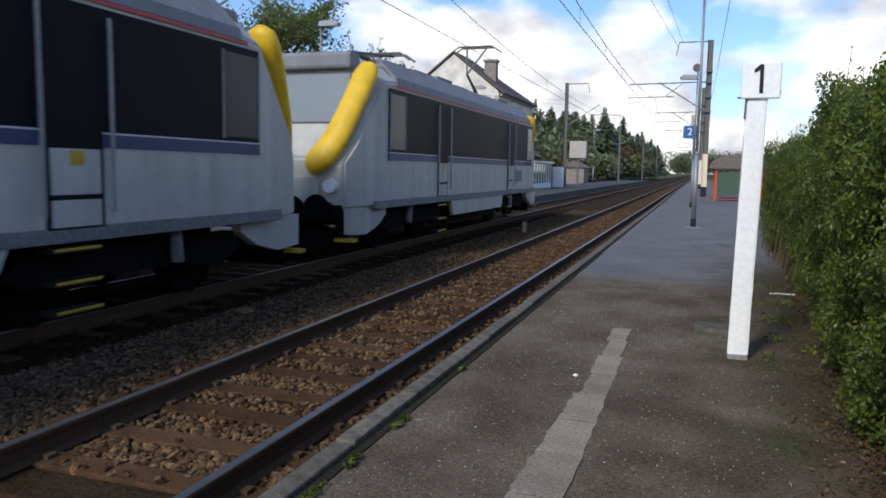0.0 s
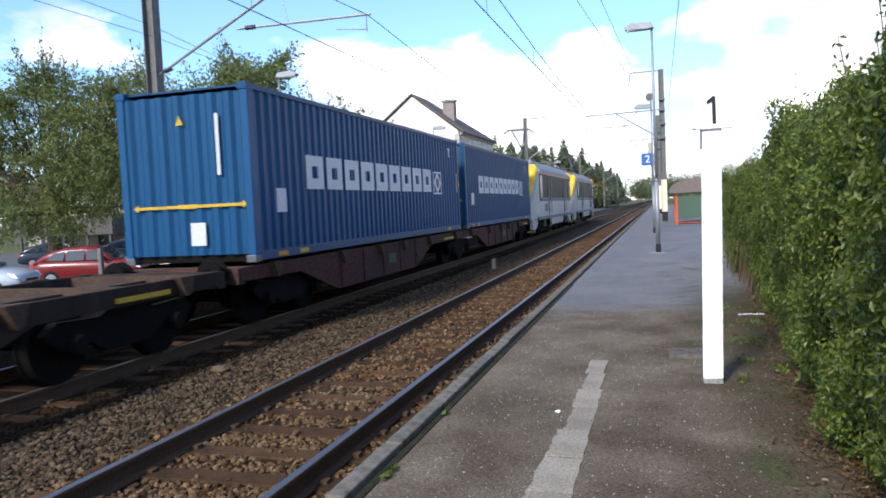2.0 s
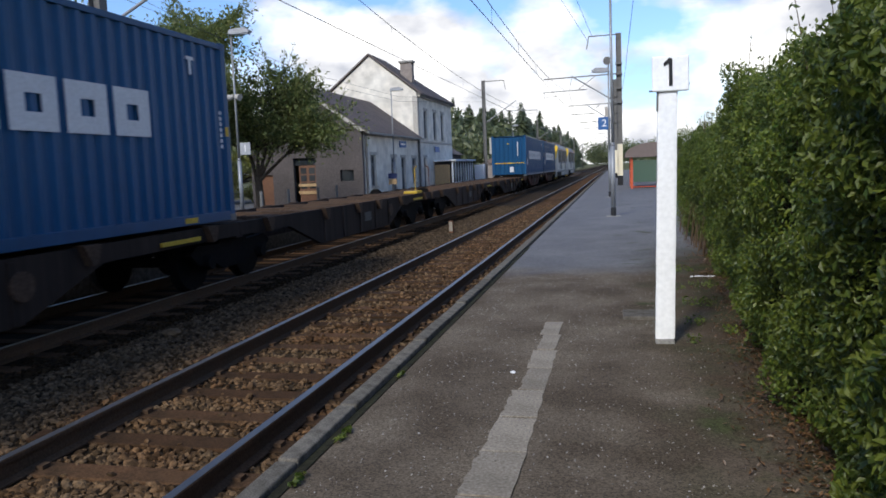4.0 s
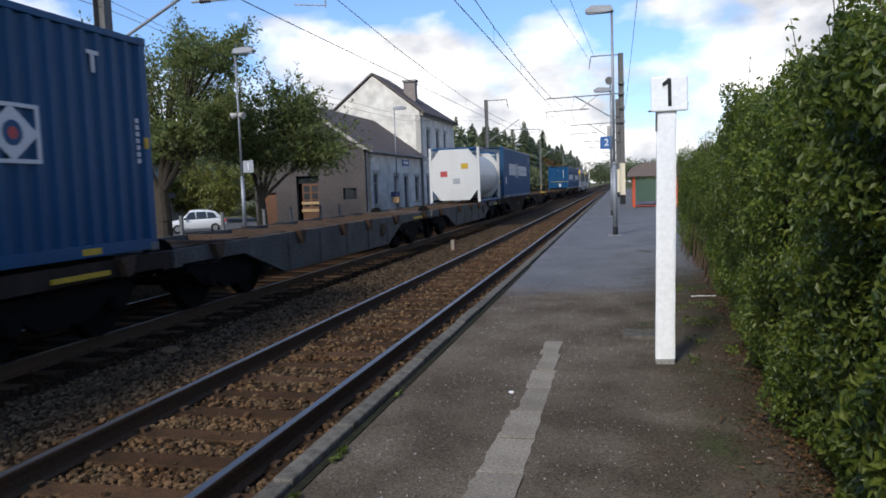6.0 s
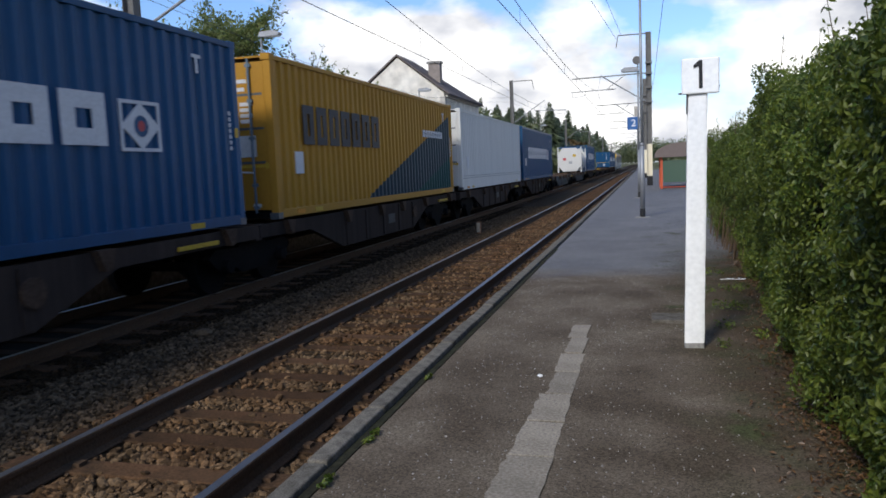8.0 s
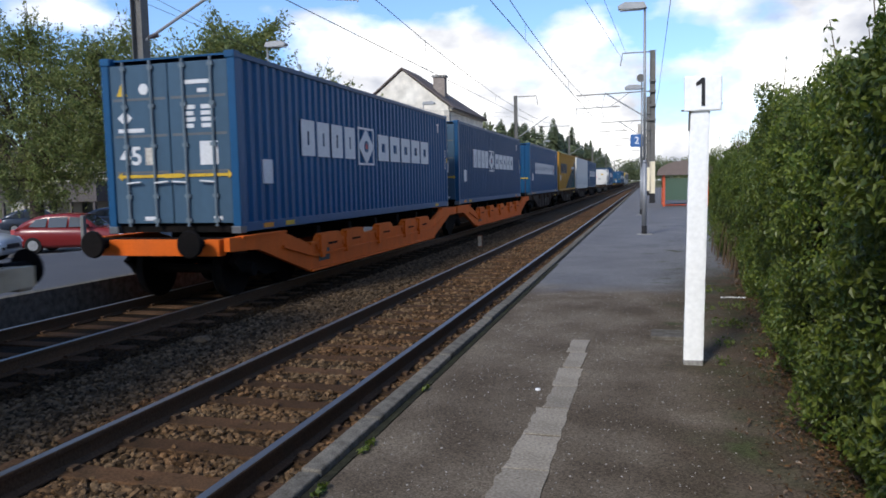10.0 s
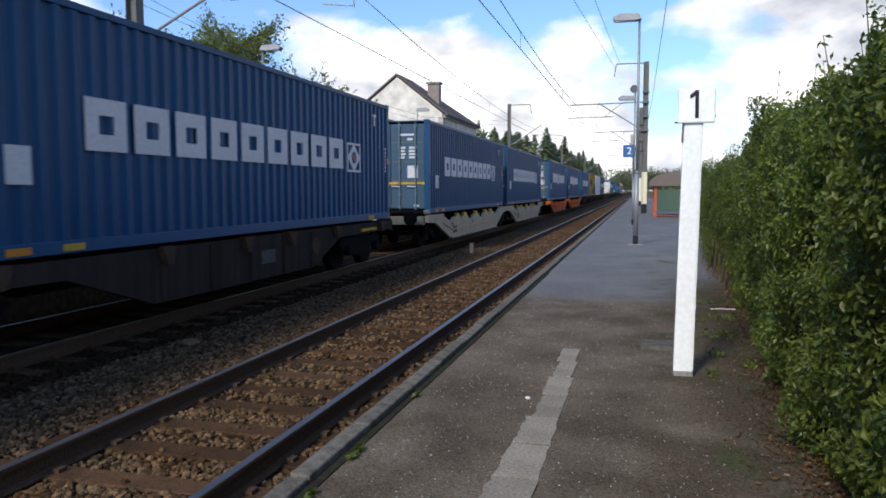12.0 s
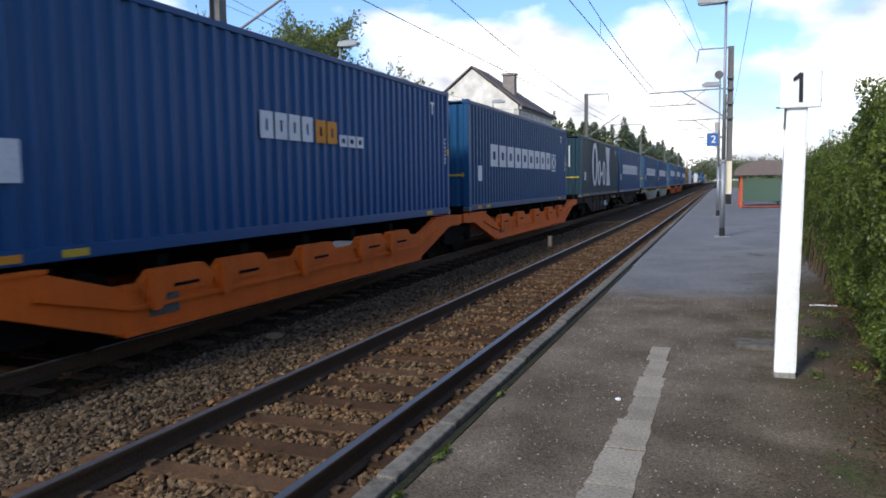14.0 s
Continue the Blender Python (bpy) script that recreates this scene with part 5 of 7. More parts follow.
def flat_wagon(label, colour, L, front, rear, style="fish", loads=True):
    """A container flat wagon: y from 0 back to -L. front, rear: where its bogies stand, or None."""
    w = thing("flat_wagon", label, "railway wagon", "wagons of the train")
    if style == "fish":
        for s in (-1, 1):
            pts = [(0.0, 1.04), (-L, 1.04), (-L, 0.82), (-L + 2.0, 0.80), (-L + 3.6, 0.29), (-4.9, 0.29), (-3.5, 0.80), (0.0, 0.82)]
            part("side_sill", prism(bmesh.new(), pts, s * 1.16 - 0.05, s * 1.16 + 0.05), colour, w, "deep-bellied side beam")
            for k in range(5):
                y = -5.0 - k * (L - 8.8) / 4
                part("stiffener", bx(s * 1.19 - 0.05, s * 1.19 + 0.05, y - 0.05, y + 0.05, 0.32, 1.0), colour, w)
            for k, y in enumerate((-1.0, -L * 0.28, -L * 0.44, -L * 0.56, -L * 0.72, -L + 1.0)):
                part("folding_spigot", prism(bmesh.new(), [(y - 0.16, 1.06), (y + 0.16, 1.06), (y + 0.08, 0.82), (y - 0.02, 0.80)], s * 1.24 - 0.06, s * 1.24 + 0.08), "deck_rust", w, "rusty folding container support")
            bm = bmesh.new()
            rod(bm, (s * 1.22, -L * 0.36, 0.72), (s * 1.27, -L * 0.36, 0.72), 0.17, n=18)
            part("brake_wheel", bm, "deck_rust", w)
            part("data_panel", bx(s * 1.215 - 0.006, s * 1.215 + 0.006, -L * 0.5 - 0.25, -L * 0.5 + 0.25, 0.55, 0.78), "wagon_grey", w)
            part("yellow_lever", bx(s * 1.24 - 0.02, s * 1.24 + 0.02, -2.3, -1.3, 0.86, 0.92), "yellow_mark", w, "yellow brake lever")
    else:
        for s in (-1, 1):
            pts = [(0.0, 1.05), (-1.7, 1.05), (-2.8, 0.74), (-L + 2.8, 0.74), (-L + 1.7, 1.05), (-L, 1.05), (-L, 0.84), (-L + 0.9, 0.80), (-L + 2.0, 0.46), (-L + 2.8, 0.22), (-2.8, 0.22), (-2.0, 0.46), (-0.9, 0.80), (0.0, 0.84)]
            part("side_sill", prism(bmesh.new(), pts, s * 1.28 - 0.05, s * 1.28 + 0.05), colour, w, "low well-wagon side beam")
            part("top_flange", bx(s * 1.30 - 0.08, s * 1.30 + 0.06, -L + 2.8, -2.8, 0.71, 0.76), colour, w)
            part("bottom_flange", bx(s * 1.30 - 0.08, s * 1.30 + 0.08, -L + 2.8, -2.8, 0.20, 0.25), colour, w)
            part("mid_flange", prism(bmesh.new(), [(-L + 1.7, 0.80), (-L + 2.9, 0.52), (-2.9, 0.52), (-1.7, 0.80), (-1.7, 0.76), (-2.95, 0.475), (-L + 2.95, 0.475), (-L + 1.7, 0.76)], s * 1.30 - 0.04, s * 1.30 + 0.07), colour, w, "projecting lengthwise rib")
            for y in (-1.1, -L + 1.1):
                part("end_flange", bx(s * 1.30 - 0.08, s * 1.30 + 0.06, y - 0.75, y + 0.75, 1.02, 1.056), colour, w)
            for k, y in enumerate((-3.8, -L * 0.36, -L * 0.5, -L * 0.64, -L + 3.8)):
                part("support_bracket", prism(bmesh.new(), [(y - 0.75, 0.74), (y - 0.55, 0.90), (y + 0.35, 0.90), (y + 0.55, 0.74), (y + 0.5, 0.60), (y - 0.7, 0.60)], s * 1.28 - 0.03, s * 1.28 + 0.08), colour, w)
                if style == "orange":
                    part("locking_lug", prism(bmesh.new(), [(y - 0.62, 0.88), (y - 0.38, 0.90), (y - 0.40, 0.58), (y - 0.47, 0.44), (y - 0.58, 0.44), (y - 0.64, 0.60)], s * 1.36 - 0.04, s * 1.36 + 0.05), colour, w, "hanging container lug")
                    part("opening", bx(s * 1.362 - 0.006, s * 1.362 + 0.006, y - 0.2, y + 0.25, 0.66, 0.70), "wagon_dark", w, "dark slot")
                if style == "beige":
                    part("striped_wedge", prism(bmesh.new(), [(y + 0.5, 0.76), (y + 1.15, 0.76), (y + 1.05, 0.98), (y + 0.65, 1.02)], s * 1.1 - 0.05, s * 1.1 + 0.05), "yellow_mark", w, "yellow and dark wedge")
            part("data_panel", bx(s * 1.335 - 0.006, s * 1.335 + 0.006, -L + 3.2, -L + 3.7, 0.36, 0.62), "wagon_grey", w)
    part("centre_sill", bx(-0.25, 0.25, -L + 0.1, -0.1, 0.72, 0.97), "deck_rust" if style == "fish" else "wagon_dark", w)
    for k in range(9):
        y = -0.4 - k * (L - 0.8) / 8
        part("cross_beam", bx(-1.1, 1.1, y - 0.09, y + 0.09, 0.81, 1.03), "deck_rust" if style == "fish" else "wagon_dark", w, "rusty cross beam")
    for y in (0.0, -L):
        part("headstock", bx(-1.2, 1.2, y - 0.09, y + 0.09, 0.78, 1.03), colour, w)
    for y in (front, rear):
        if y is not None:
            bogie(w, y)
            if y in (front,) and front == -1.9 or y == rear and rear == -L + 1.9:
                e, sg_ = (0.0, 1) if y == front else (-L, -1)
                for s in (-1, 1):
                    bm = bmesh.new()
                    rod(bm, (s * 0.87, e, 0.98), (s * 0.87, e + sg_ * 0.35, 0.98), 0.09, n=12)
                    rod(bm, (s * 0.87, e + sg_ * 0.35, 0.98), (s * 0.87, e + sg_ * 0.40, 0.98), 0.22, 0.2, 16)
                    part("buffer", bm, "wagon_dark", w)
    return w


def locomotive(L=16.8):
    """Electric locomotive, its front at y 0 and its rear at -L."""
    g = thing("locomotive", "light grey electric locomotive with yellow cab pillars and dark window band", "locomotive", "locomotives")
    W = 1.49
    def station(y, zt, zs, w, wr):
        """One ring of the body: width w, roof width wr, shoulder height zs, roof height zt."""
        return [(-w, y, 0.98), (-w * 1.0, y, zs), (-wr, y, zt - 0.12), (-wr * 0.6, y, zt), (wr * 0.6, y, zt), (wr, y, zt - 0.12), (w, y, zs), (w, y, 0.98)]
    rings = [station(-0.02, 1.95, 1.88, 1.20, 1.1), station(-0.35, 2.45, 2.3, 1.34, 1.2), station(-1.35, 3.95, 3.5, 1.45, 1.1), station(-1.9, 4.05, 3.55, W, 1.05)]
    rings += [station(-L + 1.9, 4.05, 3.55, W, 1.05), station(-L + 1.35, 3.95, 3.5, 1.45, 1.1), station(-L + 0.35, 2.45, 2.3, 1.34, 1.2), station(-L + 0.02, 1.95, 1.88, 1.20, 1.1)]
    bm = bmesh.new()
    vs = [[bm.verts.new(p) for p in r] for r in rings]
    for a, b in zip(vs, vs[1:]):
        for i in range(8):
            bm.faces.new((a[i], a[(i + 1) % 8], b[(i + 1) % 8], b[i]))
    bm.faces.new(vs[0])
    bm.faces.new(vs[-1][::-1])
    bmesh.ops.recalc_face_normals(bm, faces=bm.faces)
    bmesh.ops.bevel(bm, geom=[e for e in bm.edges if e.calc_face_angle(0) > 0.35], offset=0.05, segments=2, affect="EDGES")
    part("body", bm, "loco_grey", g, "light grey steel body, streaked with dirt")
    # roof panels and equipment
    for s in (-1, 1):
        q = bmesh.new()
        prism(q, [(s * 1.505, 3.50), (s * 1.46, 3.66), (s * 1.06, 4.07), (s * 1.0, 4.06), (s * 1.43, 3.60)], -L + 1.9, -1.9, "y")
        part("roof_panel", q, "loco_roof", g, "weathered grey sloping roof panel")
        part("red_stripe", bx(min(s * 1.50, s * 1.515), max(s * 1.50, s * 1.515), -L + 1.8, -1.8, 3.44, 3.49), "red_line", g, "thin red line")
        part("window_band", bx(min(s * 1.47, s * 1.502), max(s * 1.47, s * 1.502), -L + 1.5, -1.5, 2.10, 3.40, bevel=0.01), "loco_band", g, "glossy black window band")
        part("blue_stripe", bx(min(s * 1.48, s * 1.503), max(s * 1.48, s * 1.503), -L + 1.5, -1.5, 1.94, 2.09), "loco_navy", g, "dark blue stripe")
        part("white_line", bx(min(s * 1.48, s * 1.505), max(s * 1.48, s * 1.505), -L + 1.5, -1.5, 2.085, 2.105), "letter", g)
        for y in (-4.9, -L + 4.9):
            d = part("cab_door", bx(min(s * 1.48, s * 1.509), max(s * 1.48, s * 1.509), y - 0.38, y + 0.38, 1.1, 3.36, bevel=0.01), "loco_band", g, "dark recessed cab door")
            part("door_panel", bx(min(s * 1.49, s * 1.515), max(s * 1.49, s * 1.515), y - 0.33, y + 0.33, 1.45, 1.92, bevel=0.008), "loco_grey", d)
            part("door_panel", bx(min(s * 1.49, s * 1.513), max(s * 1.49, s * 1.513), y - 0.33, y + 0.33, 1.12, 1.40, bevel=0.008), "loco_grey", d)
            part("door_sticker", bx(min(s * 1.5, s * 1.519), max(s * 1.5, s * 1.519), y - 0.1, y + 0.08, 1.75, 1.9), "yellow_mark", d)
            for e in (-0.46, 0.46):
                bm = bmesh.new()
                rod(bm, (s * 1.56, y + e, 1.25), (s * 1.56, y + e, 3.3), 0.022, n=8)
                part("grab_rail", bm, "galv", d, "long steel grab rail")
            for z in (0.86, 0.52, 0.22):
                st = part("step", bx(min(s * 1.3, s * 1.5), max(s * 1.3, s * 1.5), y - 0.32, y + 0.32, z, z + 0.05), "black", g)
                part("step_edge", bx(min(s * 1.5, s * 1.512), max(s * 1.5, s * 1.512), y - 0.3, y + 0.3, z + 0.02, z + 0.05), "yellow_mark", st, "yellow step edge")
        # lower valance and skirt
        part("sill", bx(min(s * 1.42, s * 1.5), max(s * 1.42, s * 1.5), -L + 0.9, -0.9, 0.96, 1.12, bevel=0.01), "loco_skirt", g, "dark grey sill")
        part("side_skirt", prism(bmesh.new(), [(-L / 2 - 2.7, 0.97), (-L / 2 + 2.7, 0.97), (-L / 2 + 2.5, 0.58), (-L / 2 - 2.5, 0.58)], s * 1.42 - 0.05, s * 1.42 + 0.05), "loco_grey", g, "grey equipment skirt")
        for y in (-0.75, -L + 0.75):
            e = 1 if y > -2 else -1
            pts = [(y - e * 0.95, 1.0), (y + e * 0.70, 1.0), (y + e * 0.68, 0.50), (y + e * 0.05, 0.46), (y - e * 0.55, 0.60), (y - e * 0.95, 0.82)]
            part("corner_skirt", prism(bmesh.new(), pts, s * 1.24 - 0.06, s * 1.24 + 0.10), "loco_grey", g, "light grey corner skirt")
            y = y - e * 1.2
            w_ = part("cab_window", bx(min(s * 1.49, s * 1.508), max(s * 1.49, s * 1.508), y - 0.42, y + 0.42, 2.16, 3.3, bevel=0.006), "loco_glass", g, "narrow cab side window")
            for q in (-0.42, 0.42):
                part("frame", bx(min(s * 1.49, s * 1.514), max(s * 1.49, s * 1.514), y + q - 0.025, y + q + 0.025, 2.14, 3.32), "loco_skirt", w_)
        bm = bmesh.new()
        for k in range(4):
            y = -3.15 - k * 0.28
            box(bm, min(s * 1.485, s * 1.50), max(s * 1.485, s * 1.50), y - 0.19, y + 0.0, 1.38, 1.78)
        part("running_number", bm, "loco_skirt", g, "grey bars in place of a number")
        part("vent_grille", bx(min(s * 1.49, s * 1.512), max(s * 1.49, s * 1.512), -2.6, -1.7, 1.97, 2.06), "black", g)
        bm = bmesh.new()
        rod(bm, (s * 1.40, -0.9, 1.38), (s * 1.49, -0.9, 1.38), 0.06, n=12)
        part("side_lamp", bm, "signwhite", g)
    for y in (-3.6, -5.2, -6.9, -8.4, -9.9, -11.6, -13.2):
        part("roof_hatch", bx(-0.85, 0.85, y - 0.62, y + 0.62, 4.04, 4.18 + 0.06 * math.sin(y * 3), bevel=0.03), "loco_roof", g, "grey roof hatch")
    # pantographs: one raised, one folded
    for y, up in ((-4.2, True), (-L + 4.2, False)):
        bm = bmesh.new()
        box(bm, -0.5, 0.5, y - 0.6, y + 0.6, 4.2, 4.28)
        k, t = (Vector((0, y - 1.0, 4.95)), Vector((0, y + 0.1, 5.95))) if up else (Vector((0, y - 1.5, 4.36)), Vector((0, y + 0.2, 4.48)))
        rod(bm, (0, y + 0.5, 4.28), k, 0.06, 0.045)
        for s in (-1, 1):
            rod(bm, k, t + Vector((s * 0.35, 0, 0)), 0.03)
        for e in (-0.18, 0.18):
            rod(bm, t + Vector((-0.6, e, 0.05)), t + Vector((0.6, e, 0.05)), 0.03)
            for s in (-1, 1):
                rod(bm, t + Vector((s * 0.6, e, 0.05)), t + Vector((s * 0.85, e, -0.12)), 0.025)
        part("pantograph", bm, "mast", g, "raised pantograph" if up else "folded pantograph")
    # both ends: windscreen, yellow pillars, buffers, coupling
    for e in (1, -1):
        y0 = 0.0 if e > 0 else -L
        def yy(d):
            return y0 - e * d
        def at(x, d, z):
            return (x, yy(d), z)
        bm = bmesh.new()
        q = [bm.verts.new(p) for p in (at(-0.95, 0.50, 2.62), at(0.95, 0.50, 2.62), at(0.82, 1.16, 3.62), at(-0.82, 1.16, 3.62))]
        r = [bm.verts.new(p) for p in (at(-0.95, 0.42, 2.66), at(0.95, 0.42, 2.66), at(0.82, 1.08, 3.66), at(-0.82, 1.08, 3.66))]
        bm.faces.new(q)
        bm.faces.new(r[::-1])
        for i in range(4):
            bm.faces.new((q[i], r[i], r[(i + 1) % 4], q[(i + 1) % 4]))
        bmesh.ops.recalc_face_normals(bm, faces=bm.faces)
        part("windscreen", bm, "loco_screen", g, "sloping cab windscreen")
        for s in (-1, 1):
            # a padded pillar: down the corner of the cab, then a foot turned inwards
            way = [(1.27, 1.08, 3.84, 0.3), (1.25, 1.02, 3.77, 0.8), (1.22, 0.90, 3.58, 1.0), (1.17, 0.68, 3.22, 1.0), (1.09, 0.44, 2.82, 1.0), (1.01, 0.24, 2.48, 1.02), (0.90, 0.07, 2.17, 1.08), (0.76, -0.02, 1.98, 1.08), (0.60, -0.05, 1.85, 1.0), (0.50, -0.05, 1.79, 0.75), (0.46, -0.05, 1.77, 0.3)]
            rings_ = []
            for k, (px, pd, pz, fat) in enumerate(way):
                p0, p1 = Vector(at(s * way[max(k - 1, 0)][0], way[max(k - 1, 0)][1], way[max(k - 1, 0)][2])), Vector(at(s * way[min(k + 1, len(way) - 1)][0], way[min(k + 1, len(way) - 1)][1], way[min(k + 1, len(way) - 1)][2]))
                run = (p1 - p0).normalized()
                across = run.cross(Vector((0, e, 0.55))).normalized()
                front = across.cross(run).normalized()
                mid = Vector(at(s * px, pd, pz))
                rings_.append([tuple(mid + across * (0.26 * fat * math.cos(2 * math.pi * q / 14)) + front * (0.17 * fat * math.sin(2 * math.pi * q / 14))) for q in range(14)])
            bm = loft(bmesh.new(), rings_)
            part("yellow_pillar", bm, "loco_yellow", g, "bulky rounded yellow cab pillar", smooth=True)
            bm = bmesh.new()
            rod(bm, at(s * 0.95, 0.05, 1.42), at(s * 0.95, -0.12, 1.42), 0.15, 0.13, 18)
            part("headlamp", bm, "signwhite", g, "round headlamp")
            bm = bmesh.new()
            rod(bm, at(s * 0.87, 0.1, 1.02), at(s * 0.87, -0.45, 1.02), 0.10, n=14)
            rod(bm, at(s * 0.87, -0.45, 1.02), at(s * 0.87, -0.52, 1.02), 0.26, 0.24, 18)
            part("buffer", bm, "wagon_dark", g)
            part("yellow_step", bx(min(s * 1.0, s * 1.4), max(s * 1.0, s * 1.4), yy(0.1) - 0.1, yy(0.1) + 0.1, 0.36, 0.42), "yellow_mark", g)
        part("brow", bx(-0.85, 0.85, min(yy(1.0), yy(1.5)), max(yy(1.0), yy(1.5)), 3.76, 4.10, bevel=0.07), "loco_roof", g, "grey brow above the windscreen")
        part("front_panel", bx(-0.7, 0.7, min(yy(-0.03), yy(0.2)), max(yy(-0.03), yy(0.2)), 1.1, 1.6, bevel=0.02), "loco_grey", g)
        part("buffer_beam", bx(-1.15, 1.15, min(yy(0.0), yy(0.25)), max(yy(0.0), yy(0.25)), 0.75, 1.06), "wagon_dark", g)
        part("snow_plough", bx(-1.1, 1.1, min(yy(0.15), yy(0.35)), max(yy(0.15), yy(0.35)), 0.18, 0.6), "wagon_dark", g)
        part("coupling", bx(-0.08, 0.08, min(yy(0.0), yy(-0.5)), max(yy(0.0), yy(-0.5)), 0.85, 1.0), "wagon_dark", g)
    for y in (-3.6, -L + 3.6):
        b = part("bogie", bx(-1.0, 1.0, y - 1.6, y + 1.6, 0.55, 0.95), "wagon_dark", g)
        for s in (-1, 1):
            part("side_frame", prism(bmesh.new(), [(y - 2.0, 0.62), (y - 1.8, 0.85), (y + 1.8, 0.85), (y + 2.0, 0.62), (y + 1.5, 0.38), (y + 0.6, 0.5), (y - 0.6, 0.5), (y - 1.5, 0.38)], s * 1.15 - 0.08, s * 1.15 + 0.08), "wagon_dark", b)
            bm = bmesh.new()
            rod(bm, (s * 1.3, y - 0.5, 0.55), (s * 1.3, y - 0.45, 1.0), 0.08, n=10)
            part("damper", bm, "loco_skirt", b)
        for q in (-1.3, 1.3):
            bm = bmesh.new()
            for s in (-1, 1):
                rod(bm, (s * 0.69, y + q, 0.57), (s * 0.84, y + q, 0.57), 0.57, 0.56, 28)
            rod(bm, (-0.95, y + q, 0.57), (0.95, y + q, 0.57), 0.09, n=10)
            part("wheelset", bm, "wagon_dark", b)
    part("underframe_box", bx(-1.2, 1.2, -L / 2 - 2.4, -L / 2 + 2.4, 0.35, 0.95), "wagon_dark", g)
    return g


loco = locomotive()
rides(loco, 26.2)
rides(copy_thing(loco, pose(TRACK2, -9.2, 0, 0, 0, 180)), -9.2, 0.0, 180.0)


def load(ob, u):
    return rides(ob, u, CZ0)


def copy_box(ob):
    return copy_thing(ob, pose(0, 0, 0))


brown = flat_wagon("dark brown bogie flat wagon with deep side beams", "wagon", 13.6, -1.9, -13.6, "fish")
brown_tail = flat_wagon("dark brown flat wagon unit sharing its bogie with the next", "wagon", 13.6, None, -11.7, "fish")
grey_flat = flat_wagon("grey-brown open flat wagon under a tank container", "wagon_grey", 15.2, -1.9, -13.3, "fish")
orange = flat_wagon("orange low well wagon carrying a blue container", "wagon_orange", 15.7, -1.9, -15.7, "orange")
orange_tail = flat_wagon("orange low well wagon unit sharing its bogie", "wagon_orange", 14.1, None, -12.2, "orange")
beige = flat_wagon("beige low well wagon carrying a blue container", "wagon_beige", 13.9, -1.9, -13.9, "beige")
beige_tail = flat_wagon("beige low well wagon unit sharing its bogie", "wagon_beige", 13.9, None, -12.0, "beige")

used = set()


def use(ob):
    """The thing itself the first time, a copy from then on."""
    if ob.name in used:
        return copy_thing(ob, pose(0, 0, 0))
    used.add(ob.name)
    return ob


cargo, tall, royal, white_c, yellow_c, tank_c = cargo_box(), tall_letter_box(), royal_box(), white_container(), yellow_container(), tank_container()
# wagons, front to rear: the front end of each
for ob, u in ((brown, -9.3), (brown_tail, -22.95), (brown, -37.1), (brown_tail, -50.75), (brown, -64.9), (brown_tail, -78.55), (grey_flat, -93.0), (grey_flat, -108.6),
              (brown, -124.1), (brown_tail, -137.75), (brown, -152.1), (brown_tail, -165.75), (orange, -180.3), (orange_tail, -196.2), (beige, -214.1), (beige_tail, -228.2),
              (brown, -245.2), (brown_tail, -258.85), (orange, -273.7), (orange_tail, -289.6)):
    rides(use(ob), u)
for ob, u in ((box_b, -9.5), (box_a, -23.25), (cargo, -78.7), (tank_c, -92.9), (box_b, -124.35), (white_c, -138.25), (yellow_c, -152.45), (box_a, -166.2),
              (cargo, -182.5), (cargo, -196.9), (box_b, -214.7), (box_b, -228.8), (box_b, -245.5), (tall, -259.1), (box_a, -275.8), (royal, -290.2)):
    load(use(ob), u)

# the first pair of wagons has newer red-brown paint
for ob, u, z, turn in MOVERS:
    if u in (-9.3, -22.95):
        for piece in ob.children_recursive:
            for slot in piece.material_slots:
                if slot.material == M["wagon"]:
                    slot.link = "OBJECT"
                    slot.material = M["wagon_red"]
        ob["label"] = "worn red-brown container flat wagon"
# sprayed tag on the wagon under the tall-lettered container
for ob, u, z, turn in MOVERS:
    if abs(u + 258.85) < 0.01:
        tag = text("AMOR", 0.46, "letter", ob, pose(1.245, -5.45, 0.62, 90, 0, 90), "sprayed_tag")
        tag["label"] = "white sprayed letters"


def end_rail(wagon, y, pair):
    """Two bent hand rails standing at a wagon's end, one yellowed and one rusty."""
    for x, (paint, words) in zip((0.62, 1.12), pair):
        bm = bmesh.new()
        rod(bm, (x, y, 0.9), (x, y, 1.88), 0.016, n=8)
        rod(bm, (x, y, 1.88), (x + (0.10 if x < 1 else -0.10), y, 1.96), 0.016, n=8)
        rod(bm, (x, y, 0.92), (x, y - 0.35 if y > 0 else y, 0.92), 0.022, n=8)
        part("hand_rail", bm, paint, wagon, words)


RUSTY, YELLOWED = ("rust", "rusty brown hand rail"), ("yellow_mark", "yellow upright hand rail")
for ob, u, z, turn in MOVERS:
    if min(abs(u + q) for q in (64.9, 180.3, 273.7)) < 0.01:
        end_rail(ob, 0.22, (YELLOWED, RUSTY) if u > -100 else (RUSTY, RUSTY))
    if abs(u + 64.9) < 0.01:
        part("yellow_plate", bx(0.75, 1.2, -1.75, -1.05, 1.045, 1.13, bevel=0.02), "yellow_mark", ob, "yellow folded support plate")


